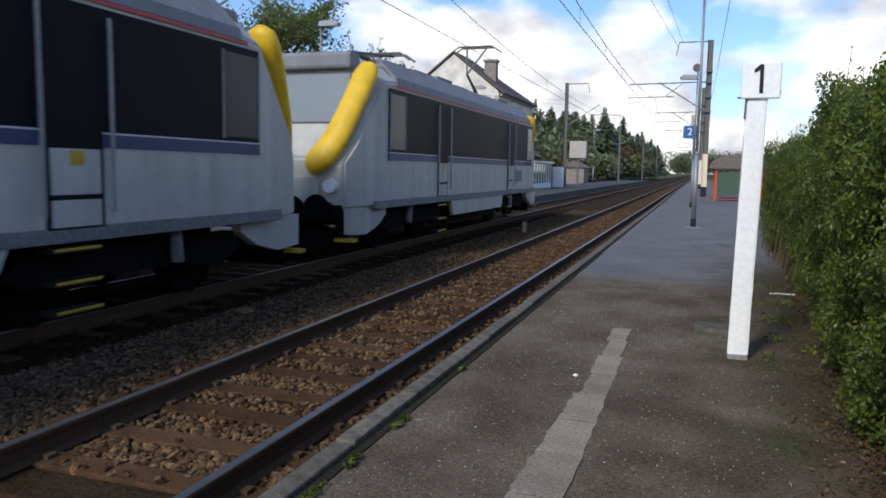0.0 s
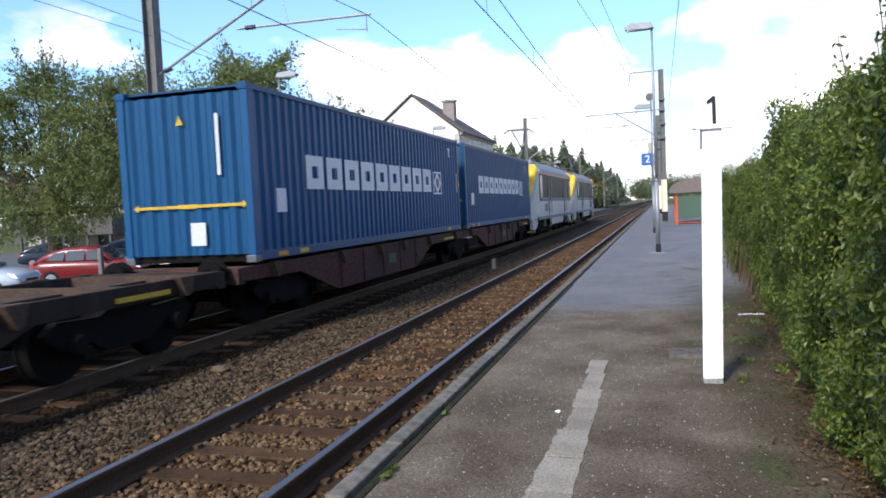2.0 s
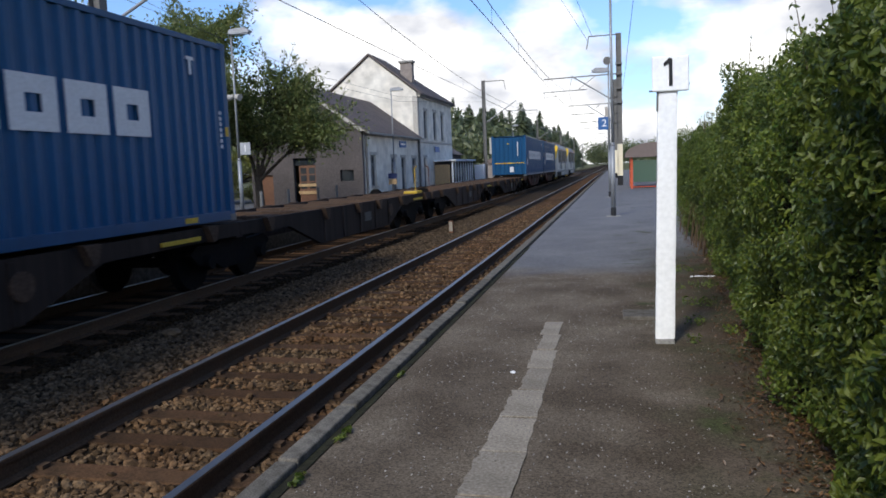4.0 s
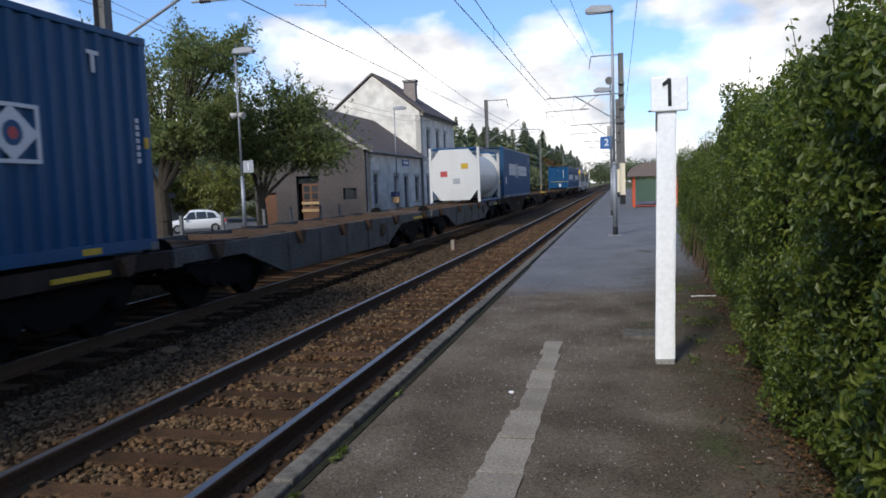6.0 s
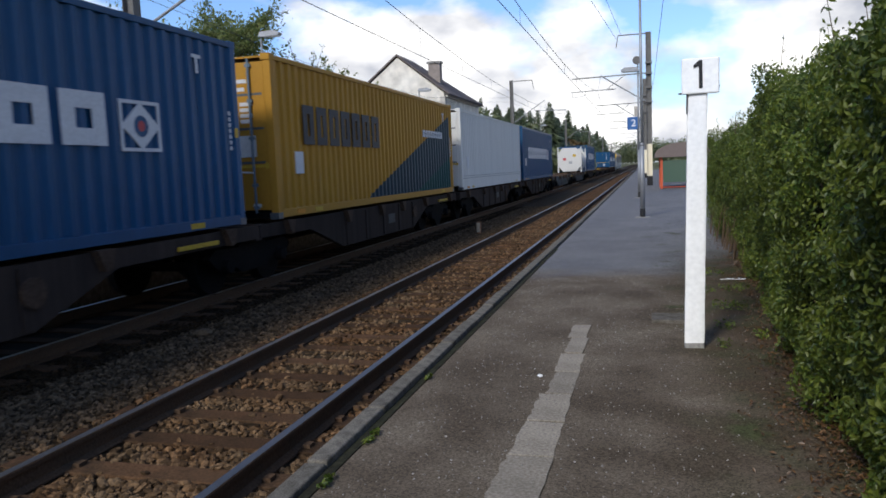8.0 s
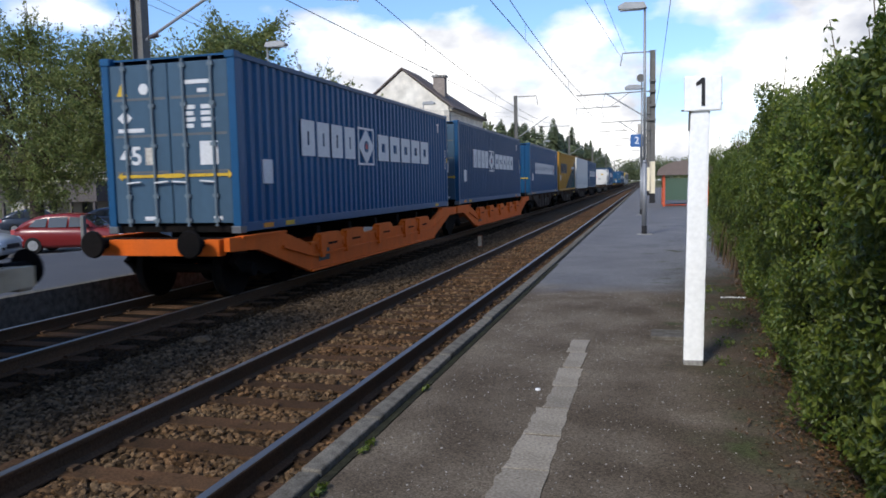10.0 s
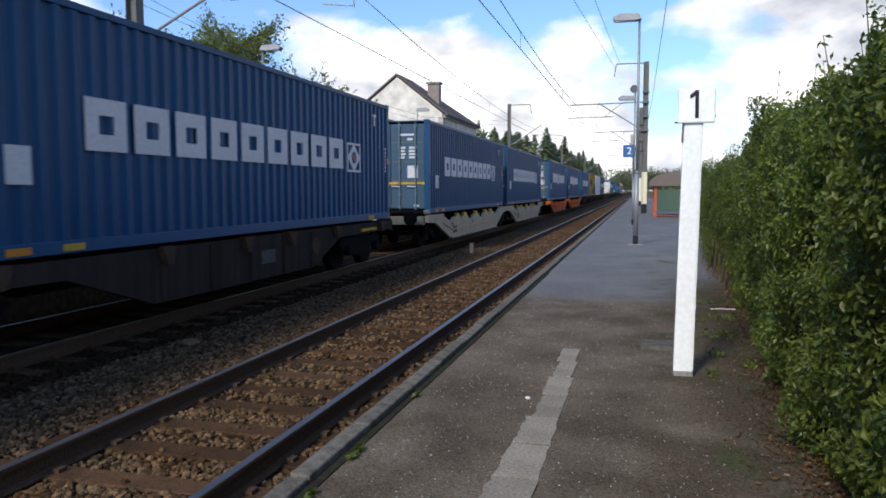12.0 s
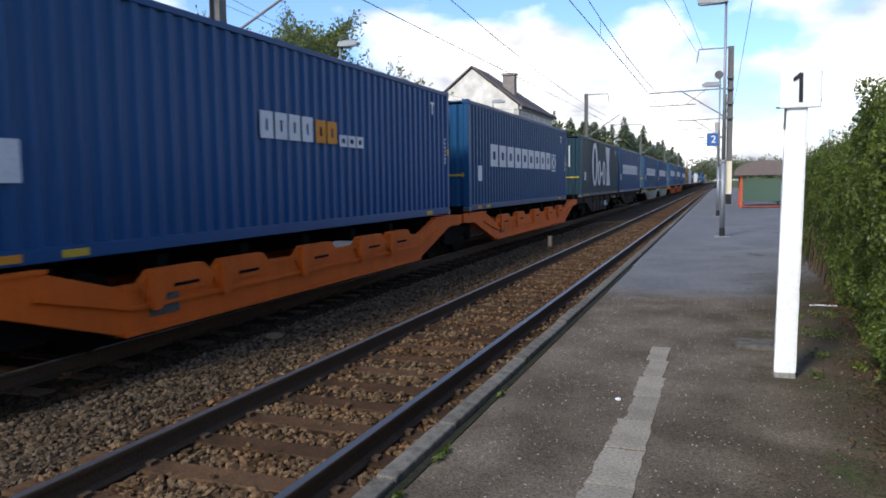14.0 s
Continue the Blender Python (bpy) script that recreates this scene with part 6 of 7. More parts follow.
# ---- station building ----
def holed(bm, axis, pos, thick, a0, a1, z0, z1, holes):
    """A wall panel with rectangular openings (lo, hi, bottom, top). axis x: it stands across x and runs along y."""
    av = sorted({a0, a1, *[h[0] for h in holes], *[h[1] for h in holes]})
    zv = sorted({z0, z1, *[h[2] for h in holes], *[h[3] for h in holes]})
    for a, b in zip(av, av[1:]):
        for c, d in zip(zv, zv[1:]):
            if any(h[0] <= (a + b) / 2 <= h[1] and h[2] <= (c + d) / 2 <= h[3] for h in holes):
                continue
            if axis == "x":
                box(bm, pos, pos + thick, a, b, c, d)
            else:
                box(bm, a, b, pos, pos + thick, c, d)
    bmesh.ops.remove_doubles(bm, verts=bm.verts, dist=0.001)
    return bm


def window_front(parent, y0, y1, z0, z1, x, frame="grey_frame", pane="glass", name="window"):
    w = part(name, bx(x - 0.22, x - 0.18, y0, y1, z0, z1), pane, parent)
    bm = bmesh.new()
    for a, b in ((y0, y0 + 0.09), (y1 - 0.09, y1), ((y0 + y1) / 2 - 0.04, (y0 + y1) / 2 + 0.04)):
        box(bm, x - 0.18, x - 0.12, a, b, z0, z1)
    for z in (z0, z1 - 0.09, z0 + (z1 - z0) * 0.68):
        box(bm, x - 0.178, x - 0.122, y0 + 0.09, y1 - 0.09, z, z + 0.08)
    part("frame", bm, frame, w)
    part("surround", bx(x + 0.002, x + 0.03, y0 - 0.14, y1 + 0.14, z1, z1 + 0.2), "trim", w)
    part("sill", bx(x - 0.05, x + 0.06, y0 - 0.1, y1 + 0.1, z0 - 0.1, z0), "trim", w)


def station():
    st = thing("station_building", "old two-storey station with flaking white walls and slate-clad annex", "station building")
    G = YARD
    fx, g1, g2, back = -11.5, 39.4, 52.6, -18.8
    # annex: slate gable to the south, white front
    bm = holed(bmesh.new(), "y", g1, 0.3, back, fx, G, 4.3, [(-18.29, -17.38, G, 1.88), (-15.99, -14.55, G, 2.83), (-12.96, -12.1, 1.32, 2.0)])
    prism(bm, [(back, 4.3), (fx, 4.3), (-15.15, 6.95)], g1, g1 + 0.3, "y")
    part("annex_gable", bm, "slate_wall", st, "dark grey slate-clad gable")
    holes = [(40.9, 42.0, 0.9, 2.86), (45.3, 46.5, 0.2, 2.76), (47.7, 48.8, 0.2, 2.74), (50.6, 51.8, 0.9, 2.72)]
    bm = holed(bmesh.new(), "x", fx - 0.3, 0.3, g1 + 0.31, g2, G, 4.3, holes)
    part("annex_front", bm, "render_white", st, "dirty white rendered front")
    for h in holes:
        window_front(st, *h, fx, name="window" if h[2] > 0.5 else "door")
    part("annex_back", bx(back, back + 0.3, g1 + 0.31, g2, G, 4.3), "render_white", st)
    for s in (0, 1):
        a, b = ((fx + 0.35, 4.12), (-15.15, 7.05)) if s == 0 else ((back - 0.35, 4.12), (-15.15, 7.05))
        part("annex_roof", prism(bmesh.new(), [a, b, (b[0], b[1] + 0.16), (a[0], a[1] + 0.14)], g1 - 0.06, g2 - 0.01, "y"), "roof", st, "brown-grey slate roof")
    part("verge_board", prism(bmesh.new(), [(fx + 0.3, 4.25), (-15.15, 7.08), (-15.15, 6.9), (fx - 0.1, 4.28)], g1 - 0.12, g1 - 0.062, "y"), "trim", st, "peeling pale verge board")
    part("gutter", bx(fx + 0.36, fx + 0.5, g1, g2, 4.10, 4.22), "grey_frame", st)
    # gable openings
    part("side_door", bx(-18.25, -17.42, g1 + 0.16, g1 + 0.2, G, 1.86), "door_brown", st, "small brown door")
    dd = part("double_door", bx(-15.7, -14.6, g1 + 0.18, g1 + 0.22, G, 2.36), "door_brown", st, "varnished double door boarded with planks")
    for k in range(2):
        for r_ in range(3):
            part("pane", bx(-15.6 + 0.55 * k, -15.22 + 0.55 * k, g1 + 0.165, g1 + 0.178, 0.95 + 0.45 * r_, 1.32 + 0.45 * r_), "glass", dd)
    part("plank", bx(-15.75, -14.5, g1 + 0.11, g1 + 0.15, 1.08, 1.25), "plank", dd, "raw timber plank")
    part("plank", bx(-15.75, -14.5, g1 + 0.11, g1 + 0.15, 0.62, 0.80), "plank", dd, "raw timber plank")
    part("fanlight", bx(-15.95, -14.6, g1 + 0.2, g1 + 0.24, 2.38, 2.82), "glass", st)
    part("small_window", bx(-12.94, -12.12, g1 + 0.18, g1 + 0.21, 1.33, 1.99), "glass", st)
    # main block
    e2, top, pk = 64.6, 7.75, 10.65
    bm = bx(back, fx, g2, g2 + 0.35, G, top)
    prism(bm, [(back, top), (fx, top), (-15.15, pk)], g2, g2 + 0.35, "y")
    part("gable_wall", bm, "render_white", st, "tall white gable with flaking paint")
    up = [(54.6, 55.7, 4.3, 6.5), (57.8, 58.9, 4.3, 6.6), (60.6, 61.7, 4.3, 6.6)]
    dn = [(54.2, 55.1, 0.2, 2.8)]
    bm = holed(bmesh.new(), "x", fx - 0.3, 0.3, g2 + 0.36, e2, G, top, up + dn)
    part("front_wall", bm, "render_white", st, "grey-white front wall")
    for h in up:
        window_front(st, *h, fx)
    window_front(st, *dn[0], fx, name="door")
    part("north_wall", bx(back, fx, e2, e2 + 0.3, G, top), "render_white", st)
    part("back_wall", bx(back, back + 0.3, g2 + 0.36, e2, G, top), "render_white", st)
    part("corner_pilaster", bx(fx - 0.3, fx + 0.08, g2 - 0.06, g2 + 0.5, G, top - 0.3), "trim", st, "pale corner pilaster")
    part("string_course", bx(fx + 0.001, fx + 0.09, g2 + 0.5, e2, 3.95, 4.12), "trim", st)
    part("eaves_cornice", bx(fx + 0.001, fx + 0.25, g2 + 0.2, e2, top - 0.32, top), "trim", st)
    for s in (0, 1):
        a, b = ((fx + 0.45, top - 0.22), (-15.15, pk + 0.1)) if s == 0 else ((back - 0.45, top - 0.22), (-15.15, pk + 0.1))
        bm = bmesh.new()
        y0, y1, y2 = g2 - 0.15, g2 + 4.2, e2 + 0.3
        under = [bm.verts.new(p) for p in ((a[0], y0, a[1]), (b[0], y0, b[1]), (b[0], y1, b[1]), (a[0], y2, a[1]))]
        over = [bm.verts.new(v.co + Vector((0, 0, 0.14))) for v in under]
        bm.faces.new(under)
        bm.faces.new(over[::-1])
        for i in range(4):
            bm.faces.new((under[i], over[i], over[(i + 1) % 4], under[(i + 1) % 4]))
        bmesh.ops.recalc_face_normals(bm, faces=bm.faces)
        part("roof", bm, "roof", st, "dark slate roof, hipped at its far end")
    bm = bmesh.new()
    under = [bm.verts.new(p) for p in ((fx + 0.45, e2 + 0.31, top - 0.22), (-15.15, g2 + 4.21, pk + 0.1), (back - 0.45, e2 + 0.31, top - 0.22))]
    over = [bm.verts.new(v.co + Vector((0, 0.02, 0.14))) for v in under]
    bm.faces.new(under)
    bm.faces.new(over[::-1])
    for i in range(3):
        bm.faces.new((under[i], over[i], over[(i + 1) % 3], under[(i + 1) % 3]))
    bmesh.ops.recalc_face_normals(bm, faces=bm.faces)
    part("hip", bm, "roof", st, "slate hip")
    for yy_, z1_ in ((g2 - 0.16, 4.1), (g1 + 0.45, 4.05)):
        bm = bmesh.new()
        rod(bm, (fx + 0.12, yy_, G), (fx + 0.12, yy_, z1_), 0.075, n=10)
        part("downpipe", bm, "mast", st, "dark rainwater pipe")
    ch = part("chimney", bx(-13.35, -12.4, 55.0, 55.7, 8.2, 10.35), "brick", st, "brick chimney")
    part("chimney_cap", bx(-13.45, -12.3, 54.9, 55.8, 10.35, 10.5), "concrete", ch)
    part("name_board", bx(fx + 0.03, fx + 0.07, 47.3, 49.0, 3.45, 3.9), "signblue", st, "dark blue name board")
    part("name_bar", bx(fx + 0.07, fx + 0.075, 47.6, 48.7, 3.62, 3.74), "signwhite", st)
    part("name_board", bx(fx + 0.1, fx + 0.13, 57.6, 59.2, 3.25, 3.7), "signblue", st)
    # glazed porch
    px0, px1, py0, py1 = fx + 0.02, fx + 1.6, 57.6, 66.5
    part("porch_roof", bx(px0, px1 + 0.25, py0 - 0.2, py1 + 0.2, 2.45, 2.6), "whitepaint", st)
    part("porch_side", bx(px0, px1 - 0.3, py0, py0 + 0.08, 0.1, 2.2), "plank", st, "boarded porch side")
    for k in range(9):
        y = py0 + k * (py1 - py0) / 8
        part("porch_post", bx(px1 - 0.12, px1, y - 0.06, y + 0.06, 0.0, 2.45), "whitepaint", st)
    part("porch_glass", bx(px1 - 0.08, px1 - 0.05, py0 + 0.1, py1 - 0.1, 0.7, 2.4), "glass", st)
    part("porch_panel", bx(px1 - 0.1, px1 - 0.03, py0 + 0.1, py1 - 0.1, 0.2, 0.7), "whitepaint", st)
    part("low_wing", bx(-17.5, -12.6, 65.0, 74.0, G, 3.3), "slate_wall", st, "low grey wing")
    part("low_wing_roof", prism(bmesh.new(), [(-17.8, 3.2), (-12.3, 3.2), (-15.0, 5.0)], 64.95, 74.2, "y"), "roof", st)


station()

# things on the opposite platform
n1 = thing("information_pillar", "small dark blue and tan timetable pillar before the station front", "notice board", at=(-10.6, 42.5, 0.22))
part("post", bx(-0.05, 0.05, -0.05, 0.05, 0, 2.0), "mast", n1)
part("panel", bx(-0.26, 0.26, -0.08, 0.08, 0.75, 1.1), "plank", n1)
part("panel", bx(-0.27, 0.27, -0.085, 0.085, 1.12, 1.45), "loco_navy", n1)
for k in range(9):
    f = thing("bollard", "short dark post between platform and yard", "bollard", "yard bollards", at=(-11.9 - 0.2 * (k % 2), 14 + 3.2 * k, YARD))
    part("shaft", bx(-0.06, 0.06, -0.06, 0.06, 0, 1.9, bevel=0.02), "mast", f)
lb = thing("letter_board", "white cabinet at the end of the platform by the porch", "cabinet", at=(-9.6, 68.5, 0.22))
part("case", bx(-0.5, 0.5, -0.3, 0.3, 0, 1.9, bevel=0.03), "whitepaint", lb)
part("panel_door", bx(-0.44, 0.44, -0.33, -0.31, 0.1, 1.8), "signwhite", lb)
sgc = thing("signal_cabinet", "rusty equipment cabinet on a post beside the far track", "equipment cabinet", at=(-9.2, 78.0, 0.0))
part("post", bx(-0.1, 0.1, -0.1, 0.1, 0, 3.5), "mast", sgc)
part("case", bx(-0.9, 0.9, -0.3, 0.3, 3.2, 5.0, bevel=0.03), "trim", sgc)


def brick_hut(x, y):
    h = thing("trackside_hut", "small brick hut with a tiled roof by the far platform", "hut", at=(x, y, -0.1))
    part("wall", bx(-1.6, 1.6, 0, 5, 0, 2.5), "brick", h)
    part("roof", prism(bmesh.new(), [(-1.9, 2.45), (1.9, 2.45), (0, 3.5)], -0.25, 5.25, "y"), "shelter_roof", h)
    part("door", bx(1.6, 1.63, 1.0, 1.9, 0, 2.0), "door_brown", h)


brick_hut(-14.5, 108)


# ---- houses and cars behind ----
def house():
    h = thing("white_house", "white two-storey house with a dark flat-roofed extension", "house")
    y, G = 52.0, -0.95
    up = [(-41.92, -41.15, 3.36, 4.69), (-47.5, -46.3, 3.3, 4.7), (-44.9, -44.3, 3.3, 4.7)]
    part("upper_wall", holed(bmesh.new(), "y", y + 3, 0.3, -56, -38.7, G, 5.0, up), "house_wall", h, "off-white upper storey")
    part("side_wall", bx(-39.0, -38.7, y + 3.3, y + 12, G, 5.0), "house_wall", h)
    part("roof", prism(bmesh.new(), [(y + 2.6, 4.95), (y + 12.3, 4.95), (y + 7.5, 8.2)], -56.4, -38.3, "x"), "roof", h, "dark tiled roof")
    for a in up:
        w = part("window", bx(a[0], a[1], y + 3.14, y + 3.17, a[2], a[3]), "glass", h)
        part("sill", bx(a[0] - 0.1, a[1] + 0.1, y + 2.9, y + 3.0, a[2] - 0.1, a[2]), "trim", w)
    lo = [(-40.67, -40.19, 0.53, 1.38), (-41.6, -41.3, 0.5, 1.35), (-39.05, -38.6, G, 1.06), (-36.2, -35.3, -0.12, 1.37)]
    part("lower_wall", holed(bmesh.new(), "y", y, 0.25, -41.7, -34.8, G, 1.75, lo), "house_wall", h)
    for a in lo:
        part("window" if a[2] > G else "door", bx(a[0], a[1], y + 0.12, y + 0.15, a[2], a[3]), "glass" if a[2] > G else "door_brown", h)
    part("flat_roof", bx(-42, -34.5, y - 0.3, y + 3, 1.76, 2.2), "slate_wall", h, "dark fascia of the flat roof")
    part("veranda_roof", bx(-52, -41.7, y - 2.2, y + 2.98, 0.95, 2.65), "slate_wall", h, "deep dark veranda fascia")
    for k in range(5):
        part("veranda_post", bx(-51.8 + 2.4 * k, -51.6 + 2.4 * k, y - 2.1, y - 1.9, G, 0.95), "slate_wall", h)
    part("veranda_wall", holed(bmesh.new(), "y", y + 1.5, 0.2, -52, -41.71, G, 0.95, [(-50.5, -49.2, -0.1, 0.85), (-46.5, -44.8, -0.5, 0.85)]), "house_wall", h)
    part("window", bx(-50.5, -49.2, y + 1.6, y + 1.63, -0.1, 0.85), "glass", h)
    part("window", bx(-46.5, -44.8, y + 1.6, y + 1.63, -0.5, 0.85), "glass", h)


house()


def car(label, paint, x, y, turn, L=4.1, H=1.48, z=YARD):
    """A hatchback with rounded wings, tapering cabin and glazed sides; its nose at -x."""
    c = thing("car", label, "car", "parked cars", at=(x, y, z))
    c.rotation_euler = (0, 0, radians(turn))
    W, B = 0.87, 0.93

    def hull(xx, zl, zt, w):
        return [(xx, -w * 0.9, zl), (xx, -w, zl + 0.14), (xx, -w * 1.0, zt - 0.24), (xx, -w * 0.95, zt - 0.06), (xx, -w * 0.8, zt), (xx, w * 0.8, zt), (xx, w * 0.95, zt - 0.06), (xx, w, zt - 0.24), (xx, w, zl + 0.14), (xx, w * 0.9, zl)]
    rows = [(-0.5, 0.36, 0.64, 0.60), (-0.485, 0.26, 0.72, 0.72), (-0.45, 0.22, 0.80, 0.81), (-0.36, 0.2, 0.88, 0.86), (-0.22, 0.2, 0.96, W), (0.0, 0.2, 0.98, W), (0.25, 0.2, 1.0, W), (0.40, 0.22, 1.0, 0.84), (0.47, 0.28, 0.96, 0.79), (0.5, 0.36, 0.80, 0.70)]
    b = part("body", loft(bmesh.new(), [hull(q * L, zl, zt, w) for q, zl, zt, w in rows]), paint, c, smooth=True)

    def roof(xx, zt, wt):
        zt = max(zt, B + 0.02)
        return [(xx, -0.80, B - 0.03), (xx, -wt - 0.05, B + (zt - B) * 0.8), (xx, -wt, B + (zt - B) * 0.93), (xx, -wt * 0.7, zt), (xx, wt * 0.7, zt), (xx, wt, B + (zt - B) * 0.93), (xx, wt + 0.05, B + (zt - B) * 0.8), (xx, 0.80, B - 0.03)]
    tops = [(-0.25, 0.96, 0.70), (-0.16, 1.28, 0.66), (-0.09, H - 0.05, 0.62), (0.02, H, 0.62), (0.2, H - 0.03, 0.62), (0.31, H - 0.13, 0.61), (0.40, 1.18, 0.64), (0.455, 0.96, 0.68)]
    part("cabin", loft(bmesh.new(), [roof(q * L, zt, wt) for q, zt, wt in tops]), paint, b, smooth=True)

    def out(zz):
        return 0.812 - 0.135 * (zz - B) / ((H - B) * 0.8)
    for s in (-1, 1):
        for quad in ([(-0.19, 0.98), (-0.01, 0.98), (-0.02, H - 0.14), (-0.105, H - 0.17)], [(0.01, 0.98), (0.17, 0.98), (0.16, H - 0.15), (0.0, H - 0.14)], [(0.19, 0.99), (0.34, 1.02), (0.28, H - 0.22), (0.18, H - 0.16)]):
            bm = bmesh.new()
            a = [bm.verts.new((q * L, s * (out(zz) + 0.006), zz)) for q, zz in quad]
            d = [bm.verts.new((q * L, s * (out(zz) - 0.03), zz)) for q, zz in quad]
            bm.faces.new(a)
            bm.faces.new(d[::-1])
            for i in range(4):
                bm.faces.new((a[i], d[i], d[(i + 1) % 4], a[(i + 1) % 4]))
            bmesh.ops.recalc_face_normals(bm, faces=bm.faces)
            part("side_window", bm, "carglass", b)
        part("wing_mirror", bx(-L * 0.2, -L * 0.2 + 0.16, min(s * W, s * (W + 0.18)), max(s * W, s * (W + 0.18)), 0.96, 1.10, bevel=0.04), "black", b)
        part("headlight", prism(bmesh.new(), [(-L * 0.493, 0.60), (-L * 0.43, 0.66), (-L * 0.41, 0.80), (-L * 0.465, 0.76)], s * 0.66 - 0.13, s * 0.66 + 0.13, "y"), "signwhite", b)
        part("tail_light", bx(L * 0.46, L * 0.497, s * 0.68 - 0.12, s * 0.68 + 0.10, 0.70, 0.92, bevel=0.02), "red_mark", b)
        for q in (-L * 0.31, L * 0.30):
            bm = bmesh.new()
            rod(bm, (q, s * (W - 0.2), 0.31), (q, s * (W + 0.01), 0.31), 0.31, n=22)
            w = part("wheel", bm, "tyre", c)
            bm = bmesh.new()
            rod(bm, (q, s * (W - 0.02), 0.31), (q, s * (W + 0.02), 0.31), 0.2, 0.19, 18)
            part("rim", bm, "galv", w)
    for pts, w in ([[(-L * 0.235, 0.99), (-L * 0.105, H - 0.10), (-L * 0.115, H - 0.075), (-L * 0.25, 1.01)], 0.60], [[(L * 0.435, 1.06), (L * 0.33, H - 0.17), (L * 0.345, H - 0.15), (L * 0.45, 1.08)], 0.56]):
        part("windscreen", prism(bmesh.new(), pts, -w, w, "y"), "carglass", b)
    part("grille", bx(-L * 0.504, -L * 0.48, -0.40, 0.40, 0.44, 0.58, bevel=0.01), "black", b)


car("bright red hatchback parked in the yard", "car_red", -18.2, 20.8, 200, 4.2, 1.5, -0.5)
car("silver car parked beside the red one", "car_silver", -18.65, 15.5, 200, 4.3, 1.45, -0.4)
car("dark blue estate car parked under the trees", "car_dark", -30.5, 38.5, 215, 4.4, 1.5)
car("dark car parked by the veranda", "car_dark", -34.5, 36.0, 215, 4.3, 1.5)
car("white crossover car parked across the yard", "car_white", -26.5, 45.0, 35, 4.2, 1.62)
for k, (x, y) in enumerate(((-18.2, 20.8), (-18.65, 15.5))):
    part("yard_rise", bx(x - 3, x + 3.2, y - 1.7, y + 1.7, -1.0, -0.5 if k == 0 else -0.4), "yard")["kind"] = "structure"


# ---- trees ----
def tree(name, label, x, y, z, trunk_h, r0, blobs, n_leaf, seed, material="tree", leaf=0.09):
    """Trunk, limbs to the blobs' clumps, and leaves in clumps with gaps. blobs: (x, y, z, rx, rz) round the foot."""
    t = thing(name, label, "tree", at=(x, y, z))
    r = np.random.default_rng(seed)
    bm = bmesh.new()
    rod(bm, (0, 0, -0.2), (0.08, 0, trunk_h * 0.5), r0 * 1.25, r0, 12)
    rod(bm, (0.08, 0, trunk_h * 0.5), (0.0, 0.05, trunk_h), r0, r0 * 0.85, 12)
    part("trunk", bm, "bark", t, "dark furrowed trunk")
    bm = bmesh.new()
    pts = []
    for bx_, by_, bz_, rx, rz in blobs:
        n = int(9 + rx * 7)
        hub = Vector((bx_ * 0.45, by_ * 0.45, trunk_h + (bz_ - trunk_h) * 0.45))
        rod(bm, (0, 0.05, trunk_h - 0.3), hub, r0 * 0.5, r0 * 0.32, 8)
        for _ in range(n):
            d = r.normal(0, 1, 3)
            d /= np.linalg.norm(d)
            rad = r.random() ** 0.4
            c = np.array([bx_ + d[0] * rx * rad, by_ + d[1] * rx * rad, bz_ + d[2] * rz * rad])
            rod(bm, hub, c, r0 * 0.14, 0.012, 5)
            k = int(n_leaf / (len(blobs) * n))
            size = r.uniform(0.5, 1.15)
            pts.append(c + r.normal(0, 0.52 * size, (k, 3)) * np.array([1.15, 1.15, 0.75]))
            for _ in range(3):
                tip = c + d * r.uniform(0.5, 1.7) + r.normal(0, 0.25, 3) + np.array([0, 0, 0.25])
                rod(bm, c, tip, 0.014, 0.005, 4)
                s = r.random((26, 1))
                pts.append(c * (1 - s) + tip * s + r.normal(0, 0.09, (26, 3)))
    part("branchwork", bm, "bark", t)["kind"] = "stuff"
    p = np.concatenate(pts)
    v, f = leaves(p, np.tile([0, 0, 0.7], (len(p), 1)), leaf, seed + 1)
    raw("crown", v.tolist(), f.tolist(), material, t)
    return t


tree("yard_tree", "broad dark green tree with a short thick trunk in the yard", -16.8, 26.5, YARD, 3.0, 0.38,
     [(-1.5, 0, 5.6, 2.8, 2.2), (1.6, 0, 6.2, 2.6, 2.3), (0.3, 1, 8.0, 2.4, 1.6), (-4.2, -0.5, 6.4, 2.8, 2.2), (3.0, -0.5, 8.6, 1.6, 1.0), (2.8, 0, 5.7, 2.2, 1.2), (-4.0, 0, 4.2, 2.4, 1.2), (-2.6, 0, 8.2, 2.0, 1.2)], 29000, 21)
tree("yard_tree", "tall dark green tree at the edge of the yard", -27.0, 28.0, YARD, 3.0, 0.34,
     [(0, 0, 5.5, 3.0, 2.6), (-1.5, 0, 8.6, 2.4, 1.8), (1.8, 0, 8.0, 2.4, 2.0), (3.5, -1, 5.6, 2.6, 2.2), (-3.5, 0, 6.2, 2.6, 2.4), (-3, 1, 3.2, 2.4, 1.4), (0.5, 0, 9.6, 1.6, 0.9), (4.8, -1, 8.0, 2.4, 1.6), (2, -1, 3.4, 2.6, 1.2), (-6, 0, 8.0, 2.6, 1.8)], 27000, 22)
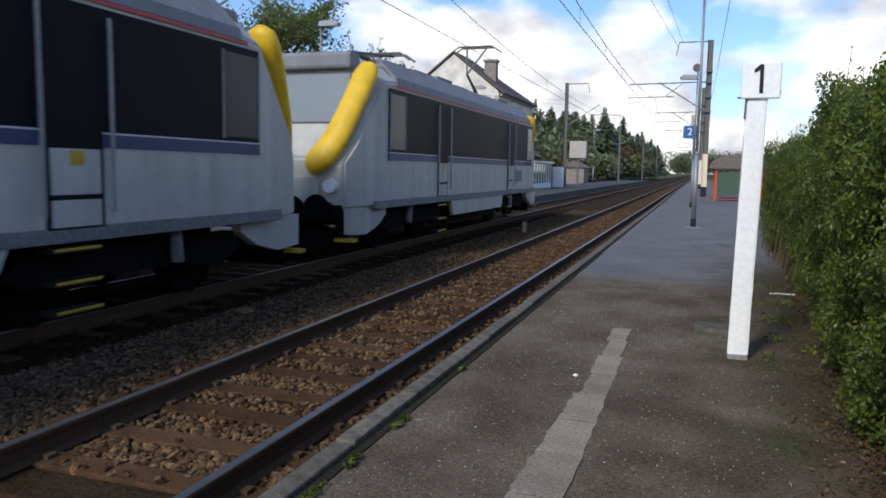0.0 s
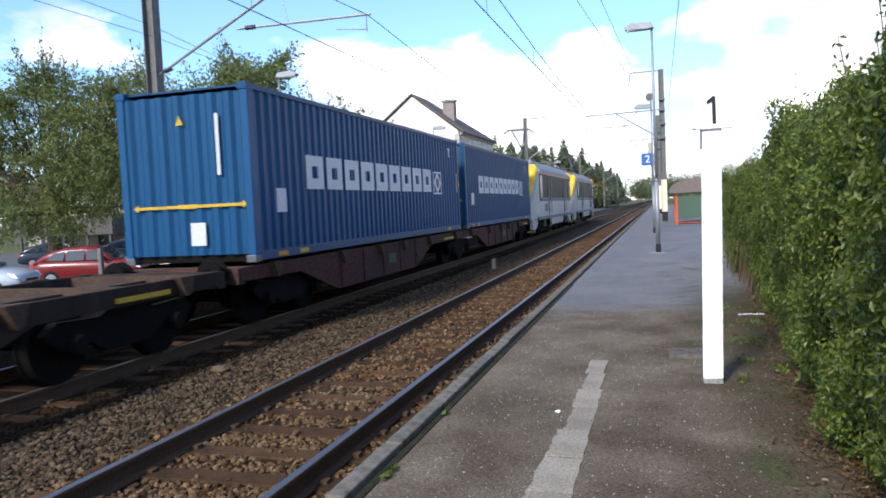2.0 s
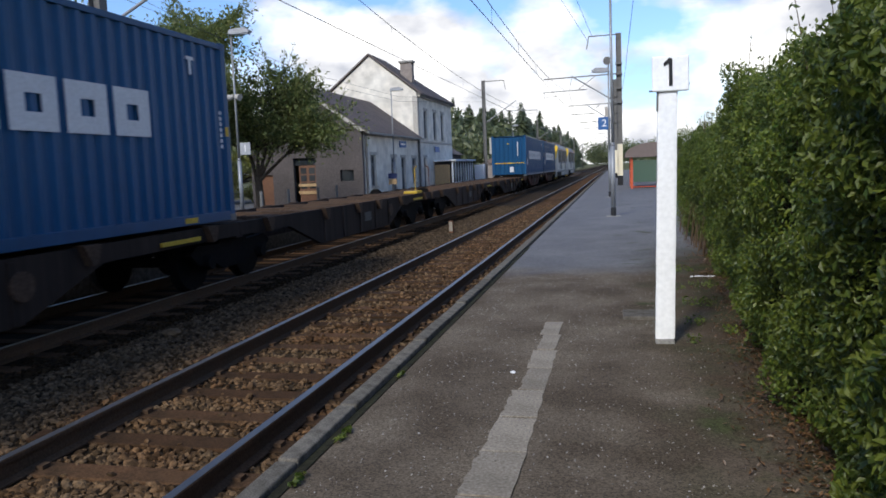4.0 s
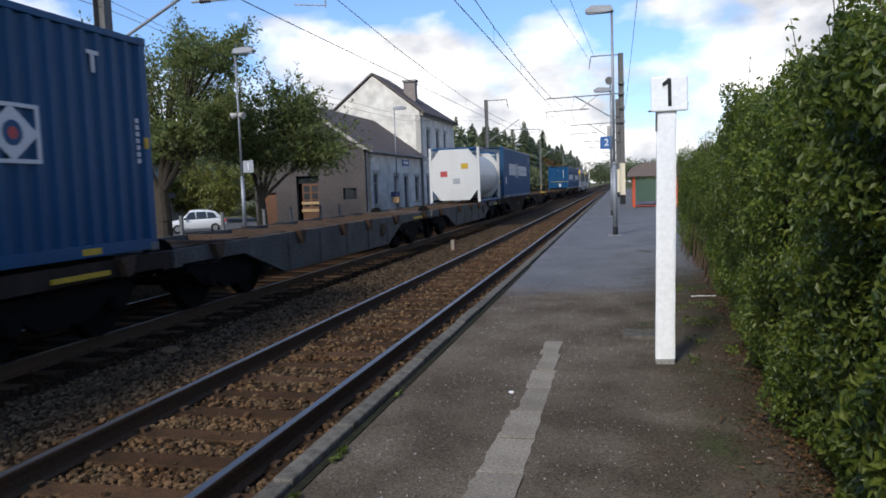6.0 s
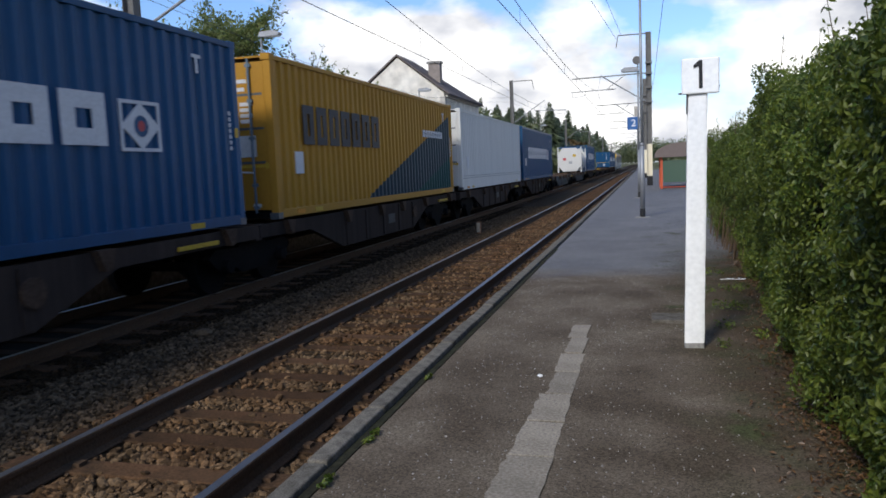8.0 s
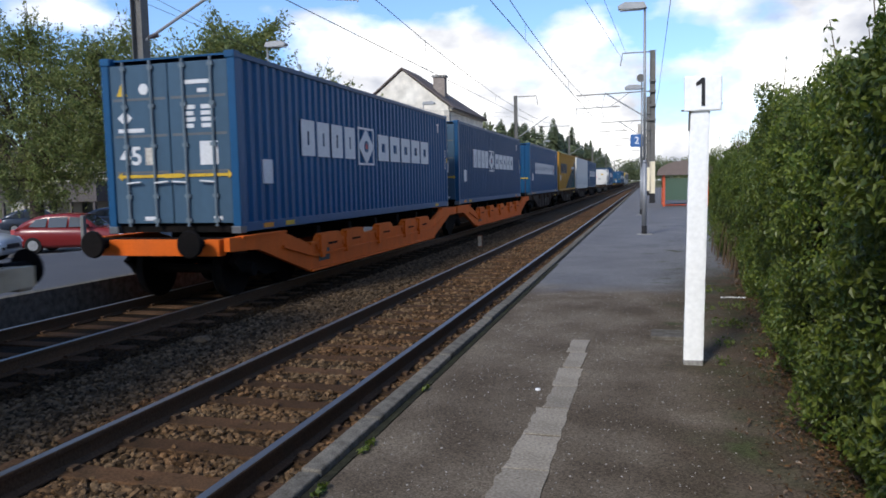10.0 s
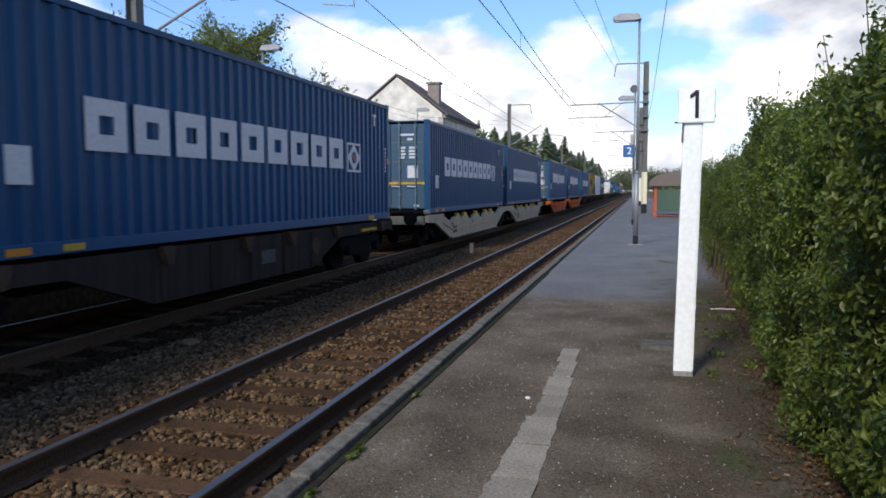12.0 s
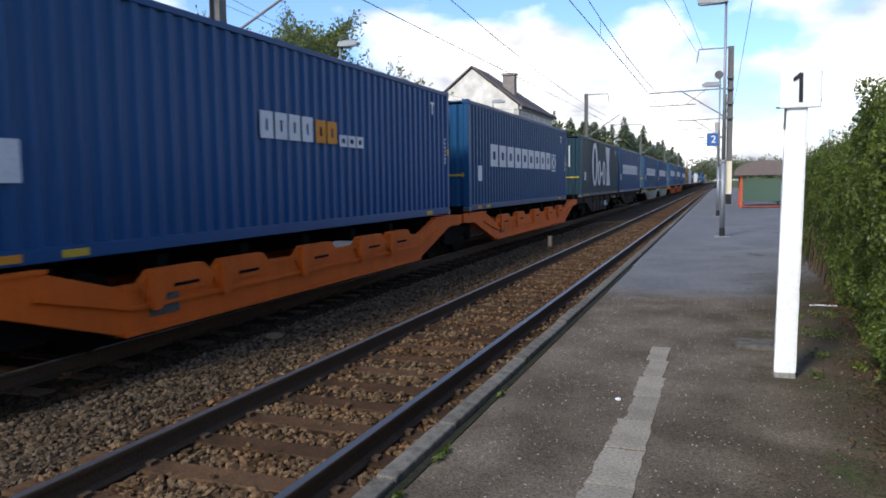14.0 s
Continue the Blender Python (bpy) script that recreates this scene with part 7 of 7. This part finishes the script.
tree("yard_tree", "leaning tree with spreading lower limbs beside the lamp", -13.4, 29.5, YARD, 2.6, 0.2,
     [(0.2, 0, 5.2, 1.8, 1.3), (2.0, 0, 5.2, 1.7, 1.2), (3.3, 0, 4.6, 1.2, 0.8), (-1.2, 0.4, 6.2, 1.6, 1.0), (1.5, 0, 6.5, 1.3, 0.8), (-0.8, 0, 5.0, 1.7, 0.8)], 15000, 23)
tree("roadside_tree", "yellowing bush behind the parked car", -36.0, 62.0, YARD, 1.2, 0.2, [(0, 0, 3, 3.5, 2.4), (4, 0, 3.2, 3.5, 2.6), (-4, 0, 3.0, 3.2, 2.2), (8, 2, 3.2, 3.4, 2.8)], 14000, 24, "bush", 0.16)
tree("roadside_tree", "rounded green tree behind the station roof", -24.0, 66.0, YARD, 3.0, 0.3, [(0, 0, 6.5, 3.5, 2.6), (4, 0, 6.0, 3.0, 2.4), (-5, 0, 5, 3.5, 2.8)], 14000, 25, "tree", 0.16)


def conifers(name, label, spots, seed):
    """Spruces of many drooping sprays, in one mesh."""
    r = np.random.default_rng(seed)
    V, F = [], []
    for x, y, h, w in spots:
        n = 760
        s = (np.arange(n) + r.random(n)) / n
        zc = 0.8 + s * (h - 0.8)
        lean = r.normal(0, 0.25, 2)
        rad = w * (1 - s) ** 0.75 * r.uniform(0.35, 1.2, n) * (1 + 0.18 * np.sin(s * 19 + r.random() * 6)) + 0.22
        a = r.uniform(0, 2 * np.pi, n)
        for zz, rr, aa, ss in zip(zc, rad, a, s):
            k = len(V)
            c, q = math.cos(aa), math.sin(aa)
            wd = 0.11 * rr + 0.16
            x_, y_ = x + lean[0] * ss, y + lean[1] * ss
            V += [(x_ + c * rr * 0.25, y_ + q * rr * 0.25, zz + 0.18 * rr), (x_ + c * rr * 0.65 - q * wd, y_ + q * rr * 0.65 + c * wd, zz - 0.05 * rr), (x_ + c * rr, y_ + q * rr, zz - 0.16 * rr), (x_ + c * rr * 0.65 + q * wd, y_ + q * rr * 0.65 - c * wd, zz - 0.05 * rr)]
            F += [(k, k + 1, k + 2), (k, k + 2, k + 3)]
    ob = raw(name, V, F, "conifer")
    return tagged(ob, label, "woodland", kind="stuff")


rr = random.Random(5)
spots = [(rr.uniform(-62, -17) , rr.uniform(150, 215), rr.uniform(11, 17.0), rr.uniform(4.0, 6.0)) for _ in range(120)]
spots += [(rr.uniform(-26, -13), rr.uniform(215, 330), rr.uniform(10, 15), rr.uniform(4.0, 5.5)) for _ in range(80)]
conifers("conifer_wood", "dark green spruce wood beside the line in the distance", [(x, y, h, w) for x, y, h, w in spots], 31)


def far_trees(name, label, spots, seed, material):
    r = np.random.default_rng(seed)
    pts = []
    for x, y, h, w in spots:
        k = 260
        d = r.normal(0, 1, (k, 3))
        d /= np.linalg.norm(d, axis=1)[:, None]
        pts.append(np.array([x, y, h * 0.55]) + d * np.array([w, w, h * 0.45]) * r.random((k, 1)) ** 0.4)
    p = np.concatenate(pts)
    p[:, 2] = np.maximum(p[:, 2], 0)
    v, f = leaves(p, np.tile([0, -0.6, 0.6], (len(p), 1)), 0.62, seed + 1)
    return tagged(raw(name, v.tolist(), f.tolist(), material), label, "woodland", kind="stuff")


far_trees("deciduous_wood", "hazy green trees closing the far end of the line", [(rr.uniform(-12, 60), rr.uniform(420, 560), rr.uniform(9, 16), rr.uniform(5, 8)) for _ in range(120)] + [(rr.uniform(-16, -11), rr.uniform(120, 320), rr.uniform(3, 6.5), rr.uniform(1.5, 3)) for _ in range(36)] + [(rr.uniform(-58, -17), rr.uniform(138, 150), rr.uniform(6, 11), rr.uniform(3, 5)) for _ in range(26)], 41, "farwood")
far_trees("autumn_wood", "orange-brown autumn trees at the edge of the wood", [(rr.uniform(-17, -13), rr.uniform(170, 230), rr.uniform(7, 10), rr.uniform(2, 3)) for _ in range(9)], 43, "autumn")
far_trees("platform_bushes", "green bushes behind the platform shelter", [(rr.uniform(7.5, 14), rr.uniform(40, 130), rr.uniform(1.6, 2.9), rr.uniform(1.2, 2)) for _ in range(46)], 45, "farwood")


far_trees("hillside_trees", "dark green trees on the slope behind the houses", [(rr.uniform(-95, -20), rr.uniform(78, 125), rr.uniform(7, 12), rr.uniform(4, 6)) for _ in range(70)], 47, "farwood")


def motions():
    for ob, u, z, turn in MOVERS:
        walk(ob, [(t, pose(TRACK2, u + SPEED * t, z, 0, 0, turn)) for t in (0.0, 3.5, 7.0, 10.5, 14.0)])


motions()
